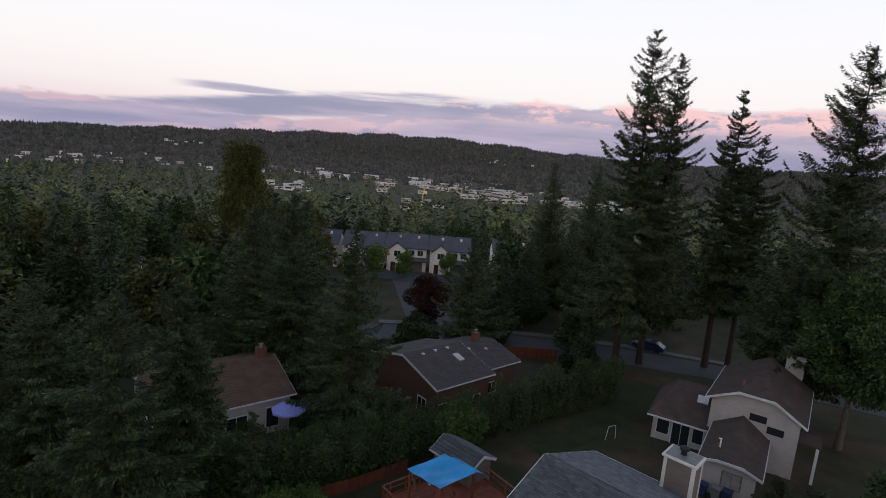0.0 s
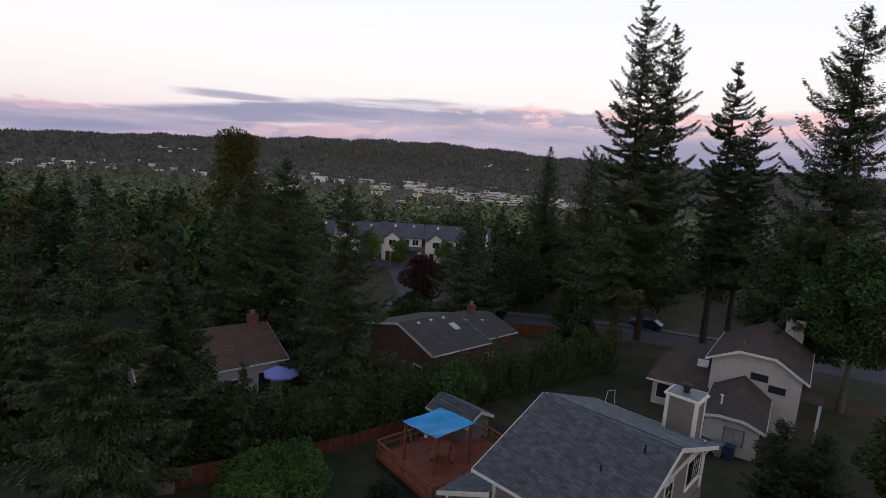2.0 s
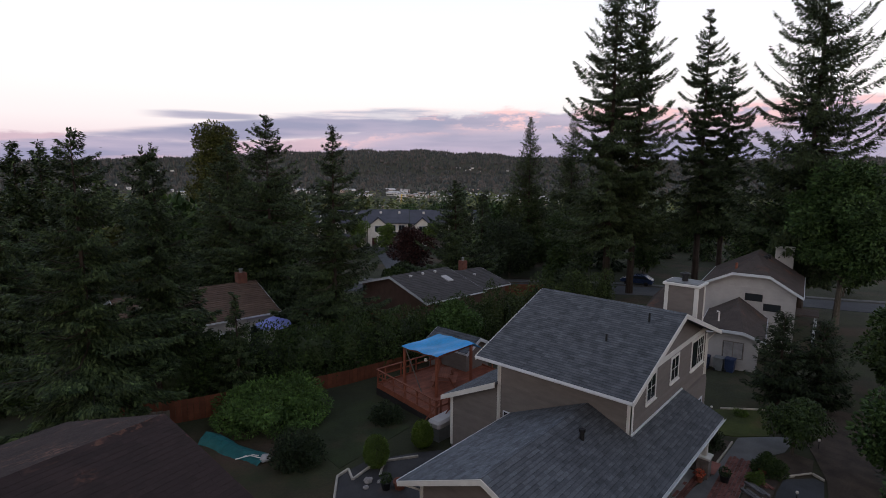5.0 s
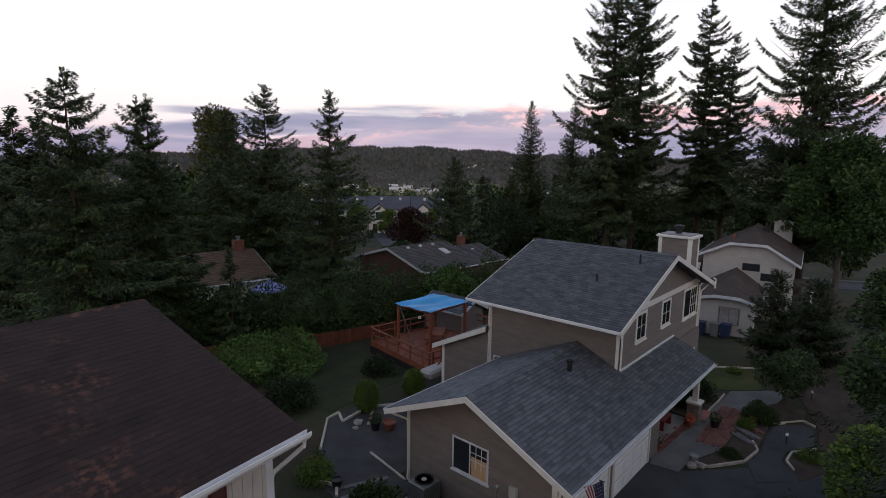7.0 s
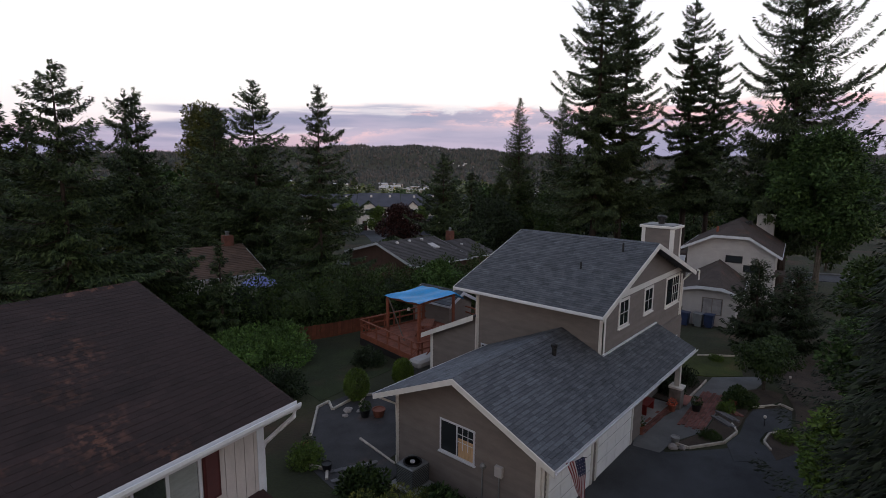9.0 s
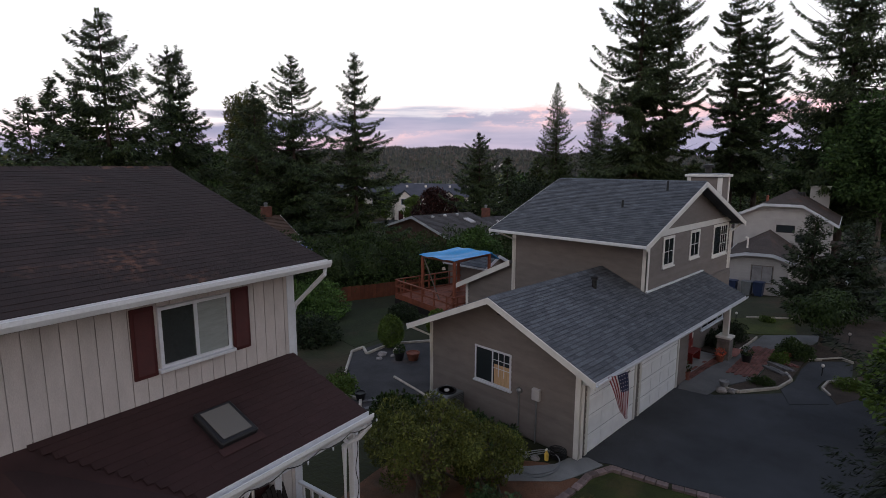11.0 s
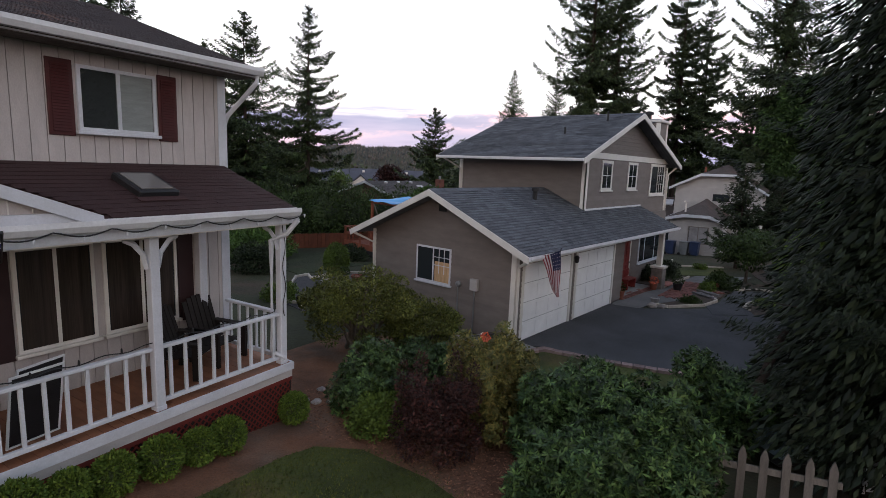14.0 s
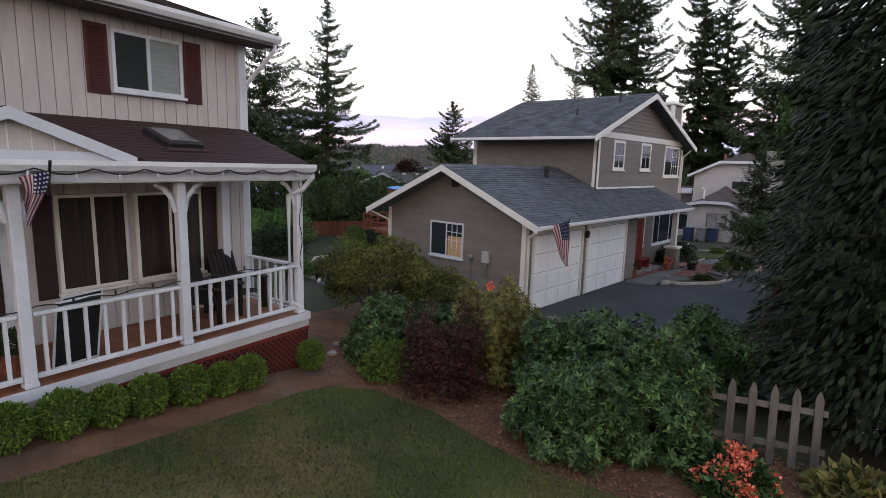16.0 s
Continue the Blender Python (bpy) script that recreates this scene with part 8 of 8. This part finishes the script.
# entry porch: red bench and mat
rb_ = thing("garden_bench", "small red painted bench beside the front door", "bench", pose(21.6, 6.45, ground_z(21.6, 6.45) + 0.08))
part("seat", boxed(-0.5, 0.5, -0.2, 0.2, 0.42, 0.47, 0.01), M_RED, rb_)
part("backrest", boxed(-0.5, 0.5, 0.17, 0.21, 0.5, 0.85, 0.01), M_RED, rb_)
for sx in (-0.45, 0.45):
    part("leg", boxed(sx - 0.04, sx + 0.04, -0.18, 0.18, 0, 0.42), M_RED, rb_)
rm_ = thing("door_mat", "dark red mat lying on the entry walk", "mat", pose(23.9, 5.55, ground_z(23.9, 5.55) + 0.125))
part("mat_sheet", boxed(-0.6, 0.6, -0.35, 0.35, 0, 0.02), M_PAVER, rm_)

# teal sheet, pipes and a pale sack beside the laurel
ts = thing("garden_tarp", "crumpled teal ground sheet lying beside the laurel bush", "tarpaulin", pose(9.5, 25.6, ground_z(9.5, 25.6), 0, 0, -78))
verts, faces = [], []
rt = random.Random(8)
for i in range(17):
    for j in range(7):
        u, v = i / 16, j / 6
        verts.append((u * 4.2, (v - 0.5) * 1.1 + 0.08 * math.sin(u * 9), 0.05 + 0.45 * math.sin(math.pi * v) * (1 - 0.6 * u) + rt.uniform(-0.03, 0.03)))
for i in range(16):
    for j in range(6):
        a = i * 7 + j
        faces.append((a, a + 7, a + 8, a + 1))
part("sheet", mesh_from(verts, faces, mat("teal_sheet", (0.012, 0.10, 0.105), 0.6, 0.25, 2, 20, 0.4)), None, ts)
pp = thing("garden_pipes", "white plastic pipe frame lying on the soil", "pipe", pose(9.9, 21.9, ground_z(9.9, 21.9) + 0.05))
part("pipe", tube([(-0.5, 0.5, 0.15), (0.1, 0.2, 0.2), (0.5, -0.3, 0.05)], 0.025, seg=6), M_FARWHITE, pp)
part("pipe", tube([(-0.3, 0.6, 0.05), (0.2, 0.5, 0.1), (0.4, 0.0, 0.15)], 0.02, seg=6), M_FARWHITE, pp)
sk_ = bmesh.new()
bmesh.ops.create_icosphere(sk_, subdivisions=2, radius=0.28)
for v in sk_.verts:
    v.co.x *= 1.25
    v.co.z = v.co.z * 0.6 + 0.14 + 0.03 * math.sin(v.co.x * 20)
sa = thing("soil_sack", "pale plastic soil sack lying on the ground", "sack", pose(10.5, 21.6, ground_z(10.5, 21.6), 0, 0, 30))
part("sack_body", sk_, M_PALE, sa)


# ---- streets ----
def strip(pts, half):
    left, right = [], []
    for i, (x, y) in enumerate(pts):
        a, b = pts[max(0, i - 1)], pts[min(len(pts) - 1, i + 1)]
        d = Vector((b[0] - a[0], b[1] - a[1])).normalized()
        left.append((x - d.y * half, y + d.x * half))
        right.append((x + d.y * half, y - d.x * half))
    return left + right[::-1]


ROAD = [(44.0, 58.0), (52.0, 50.5), (60.0, 41.0), (67.0, 29.0), (73.5, 14.0), (77.0, -2.0), (78.0, -25.0)]
patch("road", strip(ROAD, 3.8), M_ROAD, "grey residential street behind the houses", "road", 0.04, cell=3.0)
patch("pavement", strip([(x + 4.9, y + 2.2) for x, y in ROAD], 0.8), M_PAVEMENT, "grey concrete pavement beside the street", "pavement", 0.12, cell=3.0)
SIDE = [(53.0, 52.0), (60.0, 62.0), (68.0, 73.0), (73.0, 80.0)]
patch("side_road", strip(SIDE, 3.6), M_ROAD, "grey side street running downhill to the town houses", "road", 0.05, cell=3.0)
patch("town_court", [(66, 88), (72, 79), (88, 70), (94, 76), (78, 92)], M_ROAD, "grey forecourt of the town houses", "road", 0.06, cell=4.0)
patch("verge", [(34, 20), (44, 19.5), (52, 18.0), (60, 20.0), (56, 28), (47, 25), (36, 27)], M_ROUGHGRASS, "dull green lawn behind the hedge", "lawn", 0.03, cell=2.0)


# ---- town houses down the slope ----
def town_house(x, y, rot, roof, label, mirror=1):
    g = ground_z(x, y)
    h = thing("town_house", label, "house", pose(x, y, g, 0, 0, rot), "row of town houses")
    W, D, E, R = 9.0, 9.0, 5.6, 8.0
    part("wall", prism([(0, -1), (D, -1), (D, E), (D / 2, R - 0.1), (0, E)], 0, W), M_FARWHITE, h)
    part("roof", prism([(-0.5, E - 0.3), (D / 2, R), (D + 0.5, E - 0.3), (D + 0.5, E - 0.15), (D / 2, R + 0.15), (-0.5, E - 0.15)], -0.4, W + 0.4), roof, h)
    part("front_gable", prism([(0.6, 0), (4.2, 0), (4.2, 5.0), (2.4, 6.5), (0.6, 5.0)], -0.9, 0.02, "y"), M_FARWHITE, h)
    part("gable_roof", prism([(0.2, 4.85), (2.4, 6.75), (4.6, 4.85), (4.6, 5.0), (2.4, 6.92), (0.2, 5.0)], -1.2, 3.0, "y"), roof, h)
    part("lower_roof", prism([(-1.3, 2.5), (0.0, 3.2), (0.0, 3.35), (-1.3, 2.65)], 4.2, W), roof, h)
    m, _ = wall_frame((0, -0.9), (W, -0.9))
    window(h, m, 1.7, 3.1, 3.6, 4.8, 0.12, (0.5,), sill=False)
    m2, _ = wall_frame((0, 0), (W, 0))
    window(h, m2, 5.0, 6.2, 3.8, 4.9, 0.12, (0.5,), sill=False)
    window(h, m2, 7.0, 8.2, 3.8, 4.9, 0.12, (0.5,), sill=False)
    part("garage_door", boxed(4.8, 8.2, -0.03, 0.0, 0, 2.3), M_SIDING, h, "dark garage door", m2)
    part("front_door", boxed(1.0, 2.0, -0.03, 0.0, 0, 2.2), M_MAROON, h, "", m)
    for sx in (2.5, 6.8):
        part("roof_vent", boxed(sx, sx + 0.5, D / 2 - 1.6, D / 2 - 1.1, R - 0.9, R - 0.2), M_FARWHITE, h)


for i, (x, y) in enumerate(((69.0, 98.0), (76.0, 91.0), (83.0, 84.0), (94.5, 74.5), (62.0, 106.0))):
    town_house(x, y, -45, M_TOWNROOF, "white-gabled town house with a dark shingle roof")


# ---- woods round the gardens: a few shapes, set again and again ----
def plant_woods():
    rng = random.Random(77)
    far = (0, -400)
    stock = []
    for i in range(3):
        ob = thing("woodland_fir", "dark green conifer in the woods", "conifer", pose(55 + i * 6, 92 + i * 9, ground_z(55 + i * 6, 92 + i * 9)), "woodland trees")
        trunk, crown, limb = conifer_meshes(400 + i, 15, 4.2, 1.2, sprays=1500, size=1.35, material=(L_FIR, L_FIRDARK, L_CEDAR)[i], ragged=0.3, taper=0.85)
        limb.free()
        part("trunk", trunk, M_BARK, ob)
        tagged(part("crown", crown, None, ob), kind="stuff")
        stock.append(ob)
    for i in range(3):
        stock.append(broadleaf("woodland_tree", 40 + i * 7, 70 + i * 8, "round leafy tree in the woods", 410 + i, 11, 4.2, (L_MAPLEDARK, L_HEDGE, L_POPLAR)[i], 1600, 0.85, 0.15, 22, "woodland trees"))
        stock[-1].location.z = ground_z(40 + i * 7, 70 + i * 8)
    placed = [(o.location.x, o.location.y) for o in stock]
    blocked = [(17, 44, 12), (38, 38, 11), (47, 36, 9), (55, 10, 13), (46, 14, 9), (48, 22, 8), (78, 92, 20), (86, 80, 14), (69, 98, 12), (98, 72, 10)]

    def free(x, y):
        if any(math.hypot(x - a, y - b) < r for a, b, r in blocked):
            return False
        if any(math.hypot(x - a, y - b) < 4.2 for a, b in placed):
            return False
        for line in (ROAD, SIDE):
            for (xa, ya), (xb, yb) in zip(line, line[1:]):
                for t in (0, 0.25, 0.5, 0.75, 1):
                    if math.hypot(x - xa - (xb - xa) * t, y - ya - (yb - ya) * t) < 6.5:
                        return False
        return True

    for x, y, k, sc in ((4, -38, 0, 1.25), (9, -33, 1, 1.0), (15, -41, 2, 1.35), (20, -35, 0, 1.1), (25, -44, 3, 1.3), (-6, -40, 1, 1.1), (31, -38, 4, 1.2)):
        copy_thing(stock[k], pose(x, y, ground_z(x, y) - 0.1, 0, 0, x * 31) @ Matrix.Diagonal((sc, sc, sc, 1)))
    n, tries = 0, 0
    while n < 150 and tries < 9000:
        tries += 1
        az, r = rng.uniform(-8, 98), math.sqrt(rng.uniform(46 ** 2, 165 ** 2))
        x, y = r * math.cos(math.radians(az)), r * math.sin(math.radians(az))
        if not free(x, y):
            continue
        low = 43 < az < 53.5 and r < 125
        if 38 < az < 54 and r < 78 or 12 < az < 27 and r < 66:
            continue
        src = rng.choice(stock[3:] if low or rng.random() < 0.45 else stock[:3])
        s = rng.uniform(0.75, 1.2) * (0.42 if low else 1.0) * (0.62 if r < 70 and az < 60 else 1.0) * (0.9 if az > 60 else 0.8)
        placed.append((x, y))
        copy_thing(src, pose(x, y, ground_z(x, y) - 0.1, 0, 0, rng.uniform(0, 360)) @ Matrix.Diagonal((s, s, s * rng.uniform(0.9, 1.15), 1)))
        n += 1


plant_woods()


# ---- the distance: woods, town, ridge ----
ZONES = (  # azimuth, range, spread in azimuth and range, count, size
    (36.5, 860, 5.0, 170, 34, 24), (45.0, 1050, 6.0, 240, 34, 22), (55.5, 1250, 6.0, 260, 26, 20),
    (28.0, 780, 4.0, 130, 14, 20), (49.0, 520, 3.5, 70, 8, 14), (66.0, 1350, 4.0, 260, 18, 17), (75.0, 1500, 4.0, 300, 14, 17), (82.0, 1300, 3.0, 200, 10, 17),
    (70.0, 2700, 2.5, 200, 9, 20), (37.0, 2750, 3.0, 200, 6, 20), (60.0, 700, 4.0, 100, 8, 13))
def leafy_woods(name, seed, count, r0, r1, h0, h1, per, size, cone, material, label, az0=-8, az1=98):
    """Woods past counting: every tree a cloud of sprays in a cone or a dome."""
    rng = np.random.default_rng(seed)
    az = np.radians(rng.uniform(az0, az1, count))
    r = np.sqrt(rng.uniform(r0 * r0, r1 * r1, count))
    in_town = np.zeros(count, bool)
    for za, zr, sa, sr, _, _ in ZONES:
        in_town |= (np.abs(np.degrees(az) - za) < sa * 0.9) & (r > zr - sr * 1.6) & (r < zr + sr)
    keep = ~in_town | (rng.random(count) < 0.3)
    az, r = az[keep], r[keep]
    count = len(r)
    x, y = r * np.cos(az), r * np.sin(az)
    h = rng.uniform(h0, h1, count)
    z = land(x, y)
    k = np.repeat(np.arange(count), per)
    n = len(k)
    t = rng.uniform(0, 1, n) ** (1.4 if cone else 0.9)
    a = rng.uniform(0, 6.283, n)
    wide = h[k] * ((0.24 * (1 - t) + 0.015) if cone else 0.38 * np.sqrt(np.clip(1 - (2 * t - 0.85) ** 2 / 1.5, 0.05, 1)))
    wide = wide * rng.uniform(0.7, 1.08, n)
    c = np.stack((x[k] + wide * np.cos(a), y[k] + wide * np.sin(a), z[k] + h[k] * (0.06 + 0.94 * t)), 1)
    d = np.stack((np.cos(a), np.sin(a), np.full(n, -0.5 if cone else 0.35)), 1) + rng.normal(0, 0.35, (n, 3))
    u = np.stack((rng.normal(0, 0.5, n), rng.normal(0, 0.5, n), np.ones(n)), 1)
    q = size * h[k] / h1 * rng.uniform(0.6, 1.3, n)
    me = cards(c, d, u, q, q * 0.55, material)
    tagged(new(name, me), label, "woods", kind="stuff")


# both greens are paled to put distance haze into the trees
L_FARDARK = leaf_mat("hazed_conifer_green", (0.036, 0.052, 0.034), (0.088, 0.108, 0.060), island=0.2)
L_FARWARM = leaf_mat("hazed_broadleaf_green", (0.070, 0.092, 0.036), (0.20, 0.21, 0.075), island=0.3)
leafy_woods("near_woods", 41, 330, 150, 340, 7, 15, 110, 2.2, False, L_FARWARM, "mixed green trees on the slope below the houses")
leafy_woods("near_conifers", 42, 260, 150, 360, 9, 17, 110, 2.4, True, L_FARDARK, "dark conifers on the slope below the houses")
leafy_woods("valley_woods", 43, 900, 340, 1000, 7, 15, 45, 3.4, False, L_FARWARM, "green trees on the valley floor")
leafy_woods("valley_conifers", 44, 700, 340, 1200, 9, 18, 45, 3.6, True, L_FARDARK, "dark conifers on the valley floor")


def far_woods():
    """Thousands of small cones and domes on the far slopes."""
    rng = np.random.default_rng(40)
    verts, faces = [], []
    k = 5

    def ring(n, r0, r1, h0, h1, cone_share):
        az = np.radians(rng.uniform(-10, 100, n))
        r = np.sqrt(rng.uniform(r0 * r0, r1 * r1, n))
        h = rng.uniform(h0, h1, n)
        xs, ys = r * np.cos(az), r * np.sin(az)
        zs = land(xs, ys)
        for x, y, z, hh in zip(xs.tolist(), ys.tolist(), zs.tolist(), h.tolist()):
            o = len(verts)
            c = rng.random() < cone_share
            w = hh * (0.24 if c else 0.5)
            a0 = rng.uniform(0, 6.28)
            for q, zz in ((1.0, 0.03),) if c else ((0.9, 0.05), (0.8, 0.5)):
                verts.extend((x + w * q * math.cos(a0 + i * 1.2566), y + w * q * math.sin(a0 + i * 1.2566), z + hh * zz * (1 if c else 0.7)) for i in range(k))
            verts.append((x, y, z + hh * (1 if c else 0.7)))
            if not c:
                faces.extend((o + i, o + (i + 1) % k, o + k + (i + 1) % k, o + k + i) for i in range(k))
                o += k
            faces.extend((o + i, o + (i + 1) % k, o + k) for i in range(k))

    ring(2600, 1000, 1900, 8, 17, 0.35)
    ring(5500, 1900, 2700, 12, 24, 0.5)
    ring(9000, 2700, 4000, 14, 26, 0.75)
    ring(2600, 3850, 4080, 12, 30, 0.85)
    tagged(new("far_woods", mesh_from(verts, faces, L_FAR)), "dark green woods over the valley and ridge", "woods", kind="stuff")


far_woods()


def far_building(x, y, w, d, h, rot, material, roof, label, pitched=False):
    b = thing("far_building", label, "building", pose(x, y, ground_z(x, y), 0, 0, rot), "valley town buildings")
    part("wall", boxed(-w / 2, w / 2, -d / 2, d / 2, -3, h), material, b)
    if pitched:
        part("roof", prism([(-d / 2 - 0.6, h - 0.2), (0, h + d * 0.25), (d / 2 + 0.6, h - 0.2)], -w / 2 - 0.6, w / 2 + 0.6), roof, b)
    else:
        part("roof", boxed(-w / 2 - 0.4, w / 2 + 0.4, -d / 2 - 0.4, d / 2 + 0.4, h, h + 0.8), roof, b)
    n = max(1, int(w / 7))
    for k in range(n):
        cx = -w / 2 + (k + 0.5) * w / n
        part("window_band", boxed(cx - w / n * 0.3, cx + w / n * 0.3, -d / 2 - 0.08, -d / 2, h * 0.35, h * 0.65), M_GLASS, b)


def town():
    rng = random.Random(91)
    for az, r, sa, sr, n, size in ZONES:
        for _ in range(n):
            a, q = math.radians(az + rng.gauss(0, sa * 0.6)), r + rng.gauss(0, sr * 0.6)
            x, y = q * math.cos(a), q * math.sin(a)
            w = size * rng.uniform(0.35, 1.1)
            light = rng.random() < 0.65
            pitched = rng.random() < 0.4
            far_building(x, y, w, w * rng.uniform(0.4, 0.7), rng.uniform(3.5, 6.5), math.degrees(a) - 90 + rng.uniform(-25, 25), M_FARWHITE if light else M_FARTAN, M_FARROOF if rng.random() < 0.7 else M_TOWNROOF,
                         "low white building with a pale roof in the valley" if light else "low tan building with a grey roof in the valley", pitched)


town()


def crane(x, y):
    g = ground_z(x, y)
    c = thing("mobile_crane", "yellow mobile crane with a raised boom", "crane", pose(x, y, g, 0, 0, 30))
    part("chassis", boxed(-4, 4, -1.3, 1.3, 0.6, 2.2, 0.15), M_YELLOW, c)
    part("cab", boxed(-1.5, 1.2, -1.2, 1.2, 2.2, 4.2, 0.2), M_YELLOW, c)
    part("boom", prism([(0, 3.5), (1.2, 3.0), (7.5, 15.5), (6.9, 15.8)], -0.5, 0.5, "y"), M_YELLOW, c)
    for wx in (-3, -1, 1, 3):
        part("wheel", lathe([(0.3, -0.2), (0.6, -0.2), (0.6, 0.2), (0.3, 0.2)], 12), M_TYRE, c, m=pose(wx, -1.2, 0.6, 90, 0, 0))


crane(378, 395)


# fresh green street trees before the town houses
for i, (x, y, hh, rr) in enumerate(((73.5, 82.5, 6.5, 2.4), (68.0, 84.5, 7.5, 2.6), (81.0, 76.5, 6.0, 2.2), (62.0, 86.0, 6.0, 2.6), (88.0, 68.0, 6.5, 2.6))):
    broadleaf("street_tree", x, y, "fresh green young street tree by the town houses", 520 + i, hh, rr, L_BRIGHT, 4500, 0.32, 0.15, 20, "street trees by the town houses")
